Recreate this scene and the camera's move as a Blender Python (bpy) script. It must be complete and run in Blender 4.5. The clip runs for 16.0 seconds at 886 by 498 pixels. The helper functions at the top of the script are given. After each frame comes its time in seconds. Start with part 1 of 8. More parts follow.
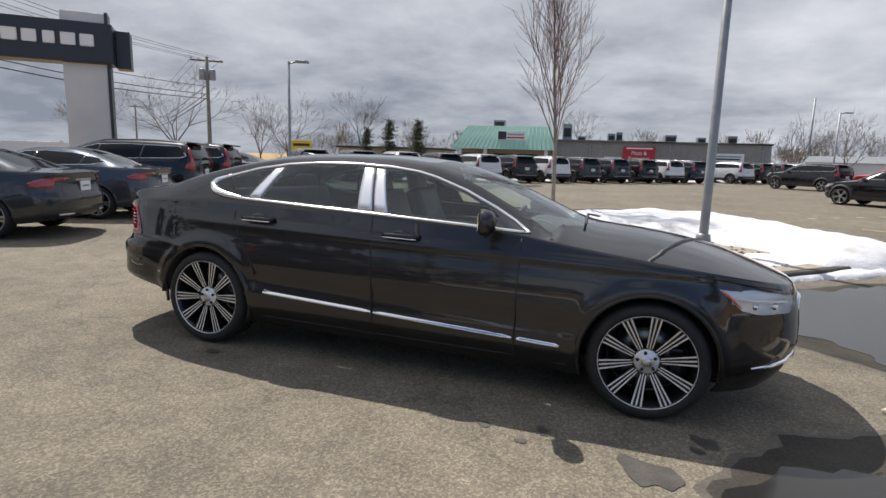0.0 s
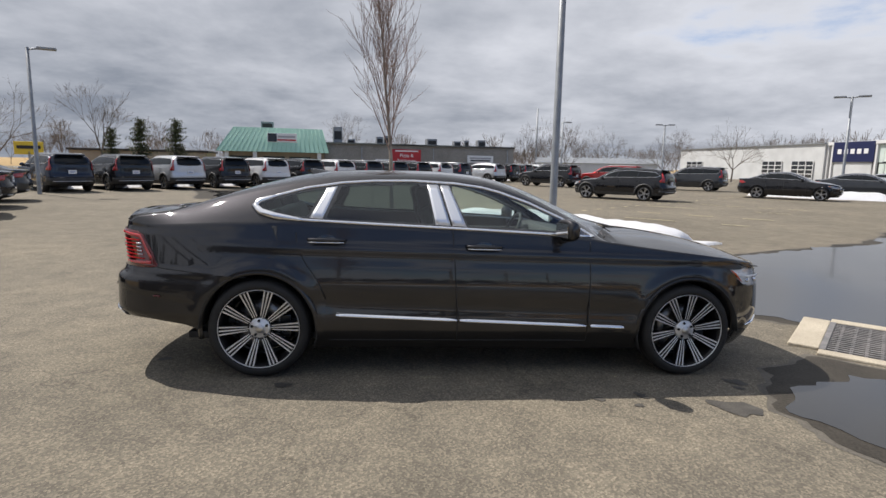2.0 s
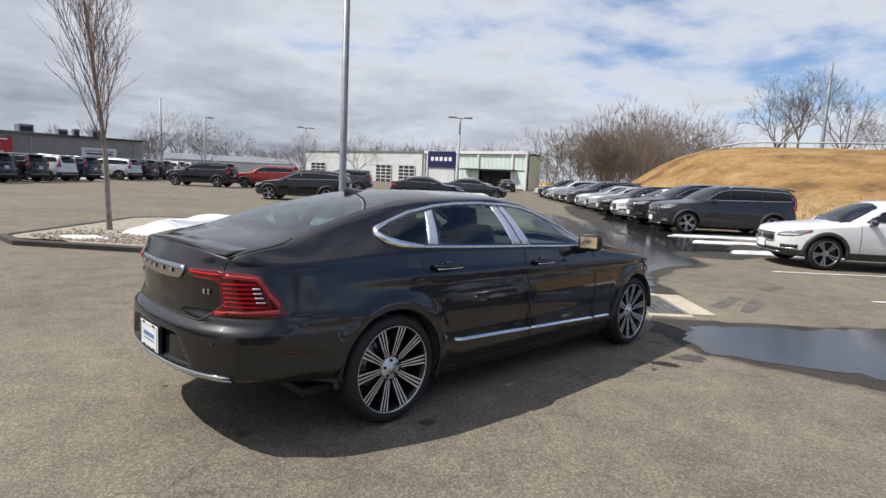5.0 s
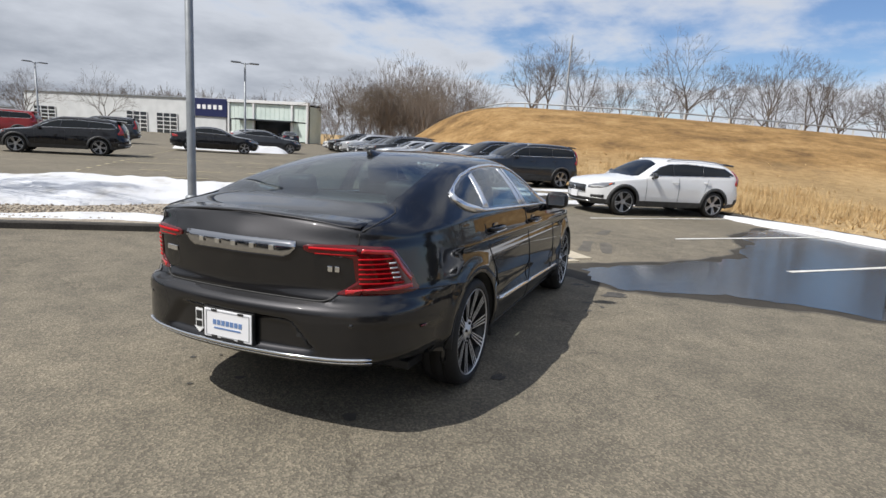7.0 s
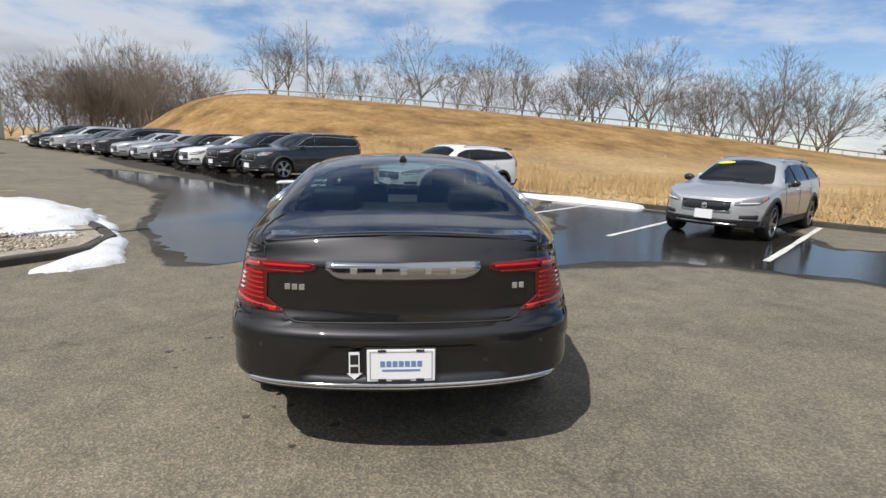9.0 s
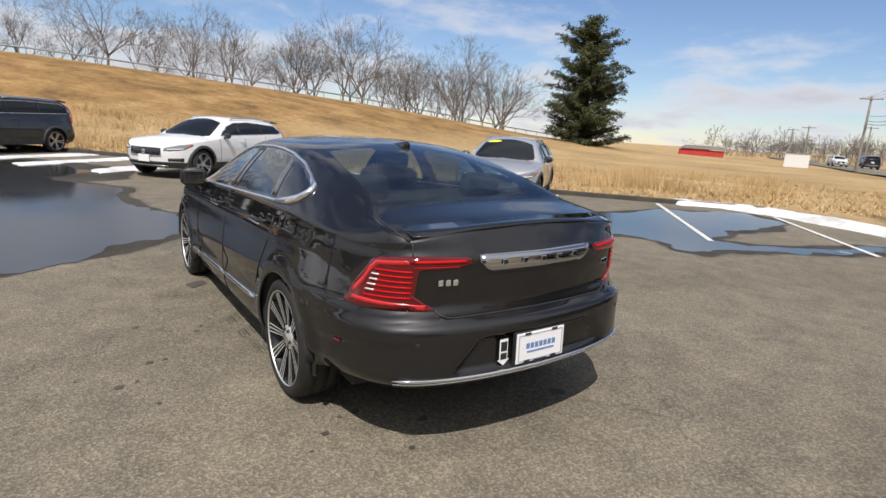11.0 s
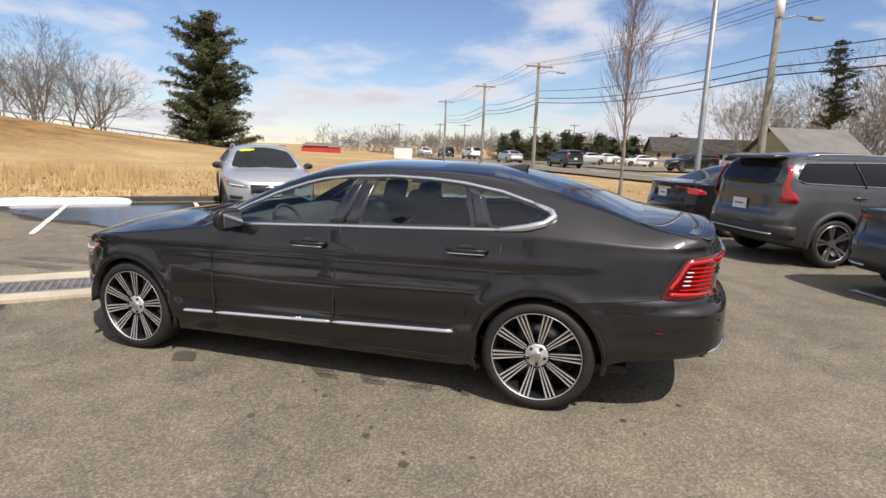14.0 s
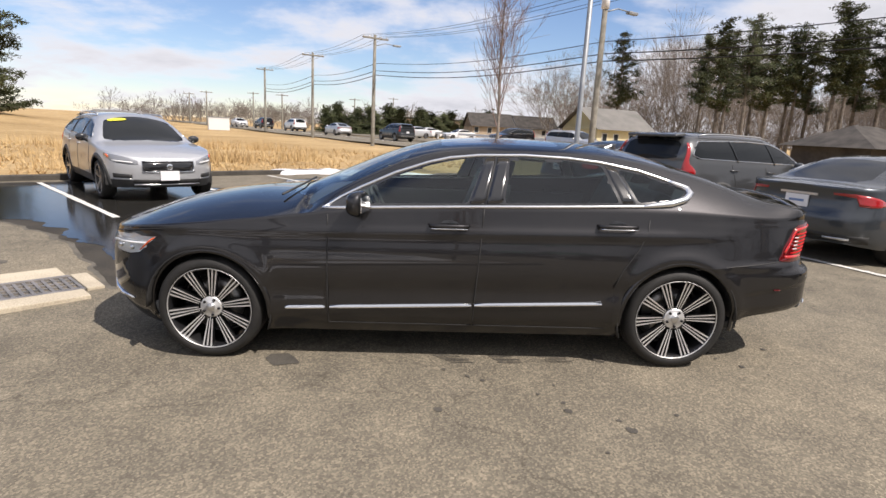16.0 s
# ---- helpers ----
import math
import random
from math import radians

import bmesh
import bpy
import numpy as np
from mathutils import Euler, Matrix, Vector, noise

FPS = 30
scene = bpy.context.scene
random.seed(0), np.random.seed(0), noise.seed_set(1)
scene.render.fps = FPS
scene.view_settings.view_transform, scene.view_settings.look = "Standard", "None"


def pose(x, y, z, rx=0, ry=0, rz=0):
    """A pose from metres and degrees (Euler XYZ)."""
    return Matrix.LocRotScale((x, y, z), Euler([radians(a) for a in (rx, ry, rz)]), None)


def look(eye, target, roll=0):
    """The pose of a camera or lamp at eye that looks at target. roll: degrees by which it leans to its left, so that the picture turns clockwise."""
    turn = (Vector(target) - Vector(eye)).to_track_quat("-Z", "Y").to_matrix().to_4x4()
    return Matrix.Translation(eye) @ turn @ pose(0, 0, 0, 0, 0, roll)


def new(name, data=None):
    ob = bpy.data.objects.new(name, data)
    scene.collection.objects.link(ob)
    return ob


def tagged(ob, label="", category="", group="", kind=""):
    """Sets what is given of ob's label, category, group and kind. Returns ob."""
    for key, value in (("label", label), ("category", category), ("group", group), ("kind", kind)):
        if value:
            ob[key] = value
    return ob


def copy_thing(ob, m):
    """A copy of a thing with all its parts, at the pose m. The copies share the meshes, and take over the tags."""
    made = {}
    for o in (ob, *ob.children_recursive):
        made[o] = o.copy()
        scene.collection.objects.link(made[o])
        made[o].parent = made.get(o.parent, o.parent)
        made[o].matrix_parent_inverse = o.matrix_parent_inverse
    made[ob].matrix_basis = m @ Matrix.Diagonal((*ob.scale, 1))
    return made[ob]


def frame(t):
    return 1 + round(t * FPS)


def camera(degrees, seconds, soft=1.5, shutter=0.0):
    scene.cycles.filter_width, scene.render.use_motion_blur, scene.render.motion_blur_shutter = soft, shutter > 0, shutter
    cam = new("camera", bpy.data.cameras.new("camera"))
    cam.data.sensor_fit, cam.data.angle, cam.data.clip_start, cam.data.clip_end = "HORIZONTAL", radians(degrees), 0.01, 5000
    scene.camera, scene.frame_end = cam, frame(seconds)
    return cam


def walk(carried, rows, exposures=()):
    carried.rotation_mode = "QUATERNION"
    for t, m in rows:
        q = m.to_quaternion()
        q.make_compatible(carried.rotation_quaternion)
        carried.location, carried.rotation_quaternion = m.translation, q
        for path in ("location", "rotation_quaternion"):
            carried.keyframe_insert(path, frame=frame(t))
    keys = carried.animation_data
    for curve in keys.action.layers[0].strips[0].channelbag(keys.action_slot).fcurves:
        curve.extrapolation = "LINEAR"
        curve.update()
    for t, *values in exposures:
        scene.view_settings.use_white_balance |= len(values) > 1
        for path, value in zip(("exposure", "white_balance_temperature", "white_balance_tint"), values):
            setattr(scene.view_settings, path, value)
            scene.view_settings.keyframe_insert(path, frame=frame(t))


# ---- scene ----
cam = camera(76.9, 16.0)
PATH = [
    (0, (1.382, -4.132, 1.453), (0.757, -2.26, 1.129), 1.6),
    (0.5, (0.826, -4.318, 1.456), (0.434, -2.384, 1.127), 1.2),
    (1, (0.297, -4.491, 1.476), (0.123, -2.528, 1.133), 1.0),
    (1.5, (-0.221, -4.552, 1.492), (-0.202, -2.578, 1.172), 1.3),
    (2, (-0.694, -4.666, 1.515), (-0.478, -2.7, 1.216), 1.1),
    (2.5, (-1.111, -4.631, 1.513), (-0.719, -2.692, 1.221), 1.8),
    (3, (-1.553, -4.548, 1.516), (-0.967, -2.657, 1.232), 3.2),
    (3.5, (-2.087, -4.412, 1.515), (-1.287, -2.602, 1.229), 3.9),
    (4, (-2.644, -4.153, 1.545), (-1.628, -2.46, 1.223), 3.9),
    (4.2, (-2.878, -4.048, 1.565), (-1.781, -2.401, 1.275), 3.7),
    (6.3, (-4.501, -2.443, 1.597), (-2.798, -1.455, 1.247), 2.2),
    (6.5, (-4.599, -2.339, 1.58), (-2.862, -1.41, 1.232), 2.2),
    (7, (-4.725, -1.956, 1.553), (-2.902, -1.224, 1.175), 3.9),
    (7.5, (-4.873, -1.484, 1.562), (-2.98, -0.971, 1.168), 4.6),
    (8, (-4.99, -0.936, 1.553), (-3.051, -0.623, 1.174), 2.9),
    (8.2, (-5.006, -0.714, 1.56), (-3.054, -0.495, 1.181), 2.5),
    (10.3, (-4.756, 1.159, 1.539), (-2.959, 0.38, 1.136), 3.7),
    (10.5, (-4.658, 1.356, 1.536), (-2.91, 0.477, 1.12), 4.0),
    (11, (-4.46, 1.87, 1.55), (-2.842, 0.771, 1.133), 3.8),
    (11.5, (-4.227, 2.324, 1.54), (-2.761, 1.025, 1.137), 3.2),
    (12, (-3.907, 2.741, 1.551), (-2.605, 1.274, 1.161), 3.7),
    (12.5, (-3.522, 3.187, 1.56), (-2.378, 1.584, 1.209), 3.4),
    (13, (-3.019, 3.55, 1.562), (-2.052, 1.833, 1.221), 2.3),
    (13.5, (-2.501, 3.908, 1.566), (-1.723, 2.098, 1.219), 2.3),
    (14, (-1.928, 4.118, 1.554), (-1.336, 2.242, 1.199), 2.0),
    (14.5, (-1.36, 4.315, 1.566), (-0.949, 2.389, 1.215), 1.7),
    (15, (-0.789, 4.38, 1.543), (-0.557, 2.428, 1.176), 2.2),
    (15.5, (-0.263, 4.459, 1.537), (-0.196, 2.494, 1.172), 2.5),
    (16, (0.15, 4.408, 1.506), (0.09, 2.453, 1.086), 3.0),
]
EXPOSURE = [(0.0, 0.17, 6350, 12), (1.5, 0.08, 6350, 12), (3.5, 0.15, 6250, 11), (6.5, 0.0, 6150, 10), (8.0, -0.05, 6150, 10), (11.0, 0.0, 6350, 12), (13.5, 0.12, 6500, 15), (16.0, 0.28, 6550, 15)]
walk(cam, [(t, look(eye, target, roll)) for t, eye, target, roll in PATH], EXPOSURE)

# ---- light: sun and a sky with broken cloud, thickest towards the shops ----
SUN_AZ, SUN_EL = 140.0, 54.0
world = bpy.data.worlds.new("sky")
scene.world = world
world.use_nodes = True
wt = world.node_tree
wt.nodes.clear()


def wnode(kind, **sets):
    n = wt.nodes.new(kind)
    for k, v in sets.items():
        n.inputs[k.replace("_", " ")].default_value = v
    return n


def wmath(op, a, b=0.0, clamp=False):
    n = wt.nodes.new("ShaderNodeMath")
    n.operation, n.use_clamp = op, clamp
    for sock, v in zip(n.inputs, (a, b)):
        if isinstance(v, (int, float)):
            sock.default_value = v
        else:
            wt.links.new(v, sock)
    return n.outputs[0]


sky = wt.nodes.new("ShaderNodeTexSky")
sky.sky_type, sky.sun_disc = "NISHITA", False
sky.sun_elevation, sky.sun_rotation = radians(SUN_EL), radians(90 - SUN_AZ)
sky.air_density, sky.dust_density, sky.ozone_density = 1.1, 0.0, 1.8
way = wt.nodes.new("ShaderNodeTexCoord")
axis = wt.nodes.new("ShaderNodeSeparateXYZ")
wt.links.new(way.outputs["Generated"], axis.inputs[0])
up = wmath("ADD", wmath("MAXIMUM", axis.outputs["Z"], 0.0), 0.20)
layer = wt.nodes.new("ShaderNodeCombineXYZ")  # the cloud layer seen in perspective
wt.links.new(wmath("DIVIDE", axis.outputs["X"], up), layer.inputs[0])
wt.links.new(wmath("DIVIDE", axis.outputs["Y"], up), layer.inputs[1])
big = wnode("ShaderNodeTexNoise", Scale=0.80, Detail=9.0, Roughness=0.60, Distortion=0.2)
fine = wnode("ShaderNodeTexNoise", Scale=2.6, Detail=8.0, Roughness=0.55)
for n in (big, fine):
    wt.links.new(layer.outputs[0], n.inputs["Vector"])
thick = wmath("ADD", wmath("ADD", wmath("MULTIPLY", axis.outputs["Y"], 0.13), wmath("MULTIPLY", axis.outputs["X"], -0.115)), 0.075)
low = wmath("SUBTRACT", 1.0, wmath("MAXIMUM", axis.outputs["Z"], 0.0))
thick = wmath("ADD", thick, wmath("MULTIPLY", wmath("POWER", low, 4.0), 0.11))
body = wmath("ADD", wmath("ADD", wmath("MULTIPLY", big.outputs["Fac"], 0.7), wmath("MULTIPLY", fine.outputs["Fac"], 0.3)), thick)
cover = wt.nodes.new("ShaderNodeMapRange")
cover.interpolation_type = "SMOOTHSTEP"
cover.inputs["From Min"].default_value, cover.inputs["From Max"].default_value = 0.44, 0.60
wt.links.new(body, cover.inputs["Value"])
shade = wt.nodes.new("ShaderNodeMapRange")  # thick cloud is grey below, thin cloud white
shade.inputs["From Min"].default_value, shade.inputs["From Max"].default_value = 0.50, 0.93
shade.inputs["To Min"].default_value, shade.inputs["To Max"].default_value = 1.0, 0.0
wt.links.new(body, shade.inputs["Value"])
tint = wt.nodes.new("ShaderNodeValToRGB")
tint.color_ramp.elements[0].color, tint.color_ramp.elements[1].color = (0.26, 0.29, 0.34, 1), (0.85, 0.865, 0.90, 1)
wt.links.new(shade.outputs[0], tint.inputs["Fac"])
clear, cloud, join = wnode("ShaderNodeBackground", Strength=0.092), wnode("ShaderNodeBackground", Strength=0.90), wt.nodes.new("ShaderNodeMixShader")
cool = wt.nodes.new("ShaderNodeMix")  # the clear air is a clean cool blue
cool.data_type, cool.blend_type = "RGBA", "MULTIPLY"
cool.inputs["Factor"].default_value = 1.0
cool.inputs[7].default_value = (0.91, 0.98, 1.15, 1)
wt.links.new(sky.outputs[0], cool.inputs[6])
wt.links.new(cool.outputs[2], clear.inputs["Color"])
wt.links.new(tint.outputs[0], cloud.inputs["Color"])
wt.links.new(cover.outputs[0], join.inputs[0])
wt.links.new(clear.outputs[0], join.inputs[1])
wt.links.new(cloud.outputs[0], join.inputs[2])
wt.links.new(join.outputs[0], wt.nodes.new("ShaderNodeOutputWorld").inputs["Surface"])
sun = new("sun", bpy.data.lights.new("sun", "SUN"))
sun.data.energy, sun.data.angle, sun.data.color = 5.0, radians(0.5), (1.0, 0.94, 0.85)
sd = Vector((math.cos(radians(SUN_EL)) * math.cos(radians(SUN_AZ)), math.cos(radians(SUN_EL)) * math.sin(radians(SUN_AZ)), math.sin(radians(SUN_EL))))
sun.matrix_world = look(sd * 50, (0, 0, 0))

# ---- materials ----
def shader(name, colour=(0.5, 0.5, 0.5), rough=0.5, metal=0.0, spec=0.5, coat=0.0):
    m = bpy.data.materials.new(name)
    m.use_nodes = True
    b = m.node_tree.nodes["Principled BSDF"]
    b.inputs["Base Color"].default_value = (*colour, 1)
    b.inputs["Roughness"].default_value = rough
    b.inputs["Metallic"].default_value = metal
    b.inputs["Specular IOR Level"].default_value = spec
    if coat:
        b.inputs["Coat Weight"].default_value = coat
        b.inputs["Coat Roughness"].default_value = 0.03
    return m


def node(m, kind, **sets):
    n = m.node_tree.nodes.new(kind)
    for k, v in sets.items():
        n.inputs[k.replace("_", " ")].default_value = v
    return n


def wire(m, a, b):
    m.node_tree.links.new(a, b)


def spread(m, scale, detail=4.0, where="Object", rough=0.55):
    """A noise value over the surface, at so many waves a metre."""
    t = node(m, "ShaderNodeTexCoord")
    n = node(m, "ShaderNodeTexNoise", Scale=scale, Detail=detail, Roughness=rough)
    wire(m, t.outputs[where], n.inputs["Vector"])
    return n.outputs["Fac"]


def ramp(m, fac, stops):
    r = node(m, "ShaderNodeValToRGB")
    e = r.color_ramp.elements
    while len(e) < len(stops):
        e.new(0.5)
    for x, (at, c) in zip(e, stops):
        x.position, x.color = at, (*c, 1) if len(c) == 3 else c
    wire(m, fac, r.inputs["Fac"])
    return r.outputs["Color"]


def blend(m, fac, a, b, mode="MIX"):
    x = m.node_tree.nodes.new("ShaderNodeMix")
    x.data_type, x.blend_type = "RGBA", mode
    for sock, v in ((x.inputs["Factor"], fac), (x.inputs[6], a), (x.inputs[7], b)):
        if isinstance(v, (int, float)):
            sock.default_value = v
        elif isinstance(v, tuple):
            sock.default_value = (*v, 1)
        else:
            wire(m, v, sock)
    return x.outputs[2]


def bump(m, fac, strength, distance):
    b = node(m, "ShaderNodeBump", Strength=strength, Distance=distance)
    wire(m, fac, b.inputs["Height"])
    wire(m, b.outputs[0], m.node_tree.nodes["Principled BSDF"].inputs["Normal"])


def base_of(m):
    return m.node_tree.nodes["Principled BSDF"].inputs["Base Color"]


def mottled(name, a, b, scale, rough=0.8, metal=0.0, coat=0.0, grain=0.0, grain_scale=60.0, spec=0.5, lo=0.35, hi=0.65):
    m = shader(name, a, rough, metal, spec, coat)
    big = ramp(m, spread(m, scale), [(lo, a), (hi, b)])
    if grain:
        fine = spread(m, grain_scale, 3.0)
        big = blend(m, 0.35, big, ramp(m, fine, [(0.3, tuple(c * 0.6 for c in a)), (0.7, tuple(min(1, c * 1.4) for c in b))]))
        bump(m, fine, grain, 0.01)
    wire(m, big, base_of(m))
    return m


def car_paint(name, colour, metal=0.45, rough=0.38):
    """Clear-coated paint with fine flake and a film of road dust."""
    m = shader(name, colour, rough, metal, 0.05, 1.0)
    m.node_tree.nodes["Principled BSDF"].inputs["Specular Tint"].default_value = (0.12, 0.12, 0.12, 1)
    flake = spread(m, 900.0, 1.0)
    c = blend(m, 0.25, colour, ramp(m, flake, [(0.35, tuple(v * 0.7 for v in colour)), (0.7, tuple(min(1, v * 1.5 + 0.01) for v in colour))]))
    dust = ramp(m, spread(m, 3.0, 6.0), [(0.45, (0, 0, 0)), (0.75, (0.03, 0.03, 0.03))])
    wire(m, blend(m, dust, c, (0.20, 0.18, 0.16)), base_of(m))
    haze = ramp(m, spread(m, 2.1, 5.0), [(0.4, (0.012, 0.012, 0.012)), (0.75, (0.05, 0.05, 0.05))])
    wire(m, haze, m.node_tree.nodes["Principled BSDF"].inputs["Coat Roughness"])
    return m


def pane(name, tint, dust=0.006, rough=0.02):
    """Tinted glass with a thin film of dust: part lets the light through, part mirrors."""
    m = bpy.data.materials.new(name)
    m.use_nodes = True
    nt = m.node_tree
    nt.nodes.clear()
    out, mix = nt.nodes.new("ShaderNodeOutputMaterial"), nt.nodes.new("ShaderNodeMixShader")
    see, mirror, edge = nt.nodes.new("ShaderNodeBsdfTransparent"), nt.nodes.new("ShaderNodeBsdfGlossy"), nt.nodes.new("ShaderNodeLayerWeight")
    see.inputs["Color"].default_value = (*tint, 1)
    mirror.inputs["Roughness"].default_value = rough
    mirror.inputs["Color"].default_value = (0.95, 0.97, 1, 1)
    edge.inputs["Blend"].default_value = 0.5
    gloss = [nt.nodes.new("ShaderNodeMath") for _ in range(2)]  # faint mirror face on, strong at a grazing angle
    gloss[0].operation, gloss[1].operation = "POWER", "MULTIPLY_ADD"
    nt.links.new(edge.outputs["Facing"], gloss[0].inputs[0])
    gloss[0].inputs[1].default_value = 4.5
    nt.links.new(gloss[0].outputs[0], gloss[1].inputs[0])
    gloss[1].inputs[1].default_value, gloss[1].inputs[2].default_value = 0.94, 0.06
    nt.links.new(gloss[1].outputs[0], mix.inputs[0])
    film, dusty = nt.nodes.new("ShaderNodeBsdfDiffuse"), nt.nodes.new("ShaderNodeMixShader")
    film.inputs["Color"].default_value = (0.55, 0.58, 0.58, 1)
    dusty.inputs[0].default_value = dust
    nt.links.new(see.outputs[0], dusty.inputs[1])
    nt.links.new(film.outputs[0], dusty.inputs[2])
    nt.links.new(dusty.outputs[0], mix.inputs[1])
    nt.links.new(mirror.outputs[0], mix.inputs[2])
    nt.links.new(mix.outputs[0], out.inputs["Surface"])
    return m


PAINT_GREY = car_paint("grey_car_paint", (0.033, 0.0322, 0.034), 0.90, 0.45)
GLOSS_BLACK = shader("gloss_black_trim", (0.012, 0.012, 0.013), 0.12, 0.0, 0.6, 1.0)
MATT_BLACK = mottled("black_plastic", (0.014, 0.014, 0.014), (0.026, 0.026, 0.026), 12.0, 0.6)
BAR_CHROME = shader("dark_chrome_bar", (0.50, 0.50, 0.51), 0.10, 1.0)
CHROME = shader("chrome", (0.85, 0.86, 0.87), 0.08, 1.0)
SATIN = shader("satin_silver", (0.62, 0.62, 0.62), 0.28, 1.0)
MACHINED = mottled("machined_alloy", (0.70, 0.70, 0.70), (0.80, 0.80, 0.80), 30.0, 0.45, 0.8)
FILM = shader("bright_pillar_trim", (0.80, 0.81, 0.84), 0.30, 0.75)
BRIGHT = shader("bright_window_trim", (0.88, 0.88, 0.89), 0.22, 1.0)
RED_FIN = shader("red_lamp_fin", (0.46, 0.008, 0.012), 0.45, 0.0, 0.08, 0.0)
LAMP_GREY = shader("headlamp_glass", (0.26, 0.27, 0.29), 0.10, 0.3, 0.6, 1.0)
DARK_ALLOY = shader("dark_alloy", (0.010, 0.010, 0.011), 0.35, 0.0, 0.4, 0.3)
RUBBER = mottled("tyre_rubber", (0.008, 0.008, 0.008), (0.018, 0.017, 0.016), 9.0, 0.7, grain=0.2, grain_scale=120.0)
GLASS_CAR = pane("car_glass", (0.80, 0.89, 0.86), 0.003)
GLASS_REAR = pane("tinted_car_glass", (0.36, 0.44, 0.44), 0.002)
GLASS_LENS = pane("clear_lens", (0.9, 0.92, 0.94))
RED_LENS = shader("red_lens", (0.095, 0.0022, 0.0035), 0.08, 0.0, 0.5, 0.6)
RED_BRIGHT = shader("bright_red_reflector", (0.52, 0.010, 0.014), 0.2, 0.0, 0.6, 1.0)
AMBER = shader("amber_lens", (0.75, 0.12, 0.02), 0.15, 0.0, 0.6, 1.0)
LAMP_WHITE = shader("lamp_reflector", (0.80, 0.82, 0.85), 0.25, 0.35)
LEATHER = mottled("charcoal_leather", (0.045, 0.045, 0.046), (0.07, 0.07, 0.07), 8.0, 0.5)
HEADLINER = mottled("headliner_cloth", (0.42, 0.41, 0.38), (0.50, 0.49, 0.46), 20.0, 0.9)
CABIN = shader("cabin_plastic", (0.045, 0.045, 0.046), 0.65)
PLATE_WHITE = shader("white_plate", (0.78, 0.78, 0.80), 0.35)
PRINT_BLUE = shader("blue_print", (0.14, 0.23, 0.44), 0.4)
PRINT_GREY = shader("grey_print", (0.35, 0.36, 0.38), 0.4)
PRINT_BLACK = shader("black_print", (0.02, 0.02, 0.02), 0.5)
PRINT_WHITE = shader("white_print", (0.8, 0.8, 0.8), 0.5)
BRAKE = shader("brake_disc", (0.30, 0.29, 0.28), 0.35, 0.9)

# ---- shape of the sedan's body: plan outline, heights and cross-sections (car frame: x ahead, y to its left) ----
def curve(pairs):
    """A smooth function through (x, y) pairs with rising x (monotone cubic)."""
    xs = np.array([p[0] for p in pairs], float)
    ys = np.array([p[1] for p in pairs], float)
    h, d = np.diff(xs), np.diff(ys) / np.diff(xs)
    m = np.zeros(len(xs))
    m[0], m[-1] = d[0], d[-1]
    for i in range(1, len(xs) - 1):
        if d[i - 1] * d[i] > 0:
            w1, w2 = 2 * h[i] + h[i - 1], h[i] + 2 * h[i - 1]
            m[i] = (w1 + w2) / (w1 / d[i - 1] + w2 / d[i])

    def value(x):
        x = min(max(x, xs[0]), xs[-1])
        i = min(max(int(np.searchsorted(xs, x)) - 1, 0), len(xs) - 2)
        t = (x - xs[i]) / h[i]
        return float((2 * t**3 - 3 * t**2 + 1) * ys[i] + (t**3 - 2 * t**2 + t) * h[i] * m[i] + (3 * t**2 - 2 * t**3) * ys[i + 1] + (t**3 - t**2) * h[i] * m[i + 1])

    return value


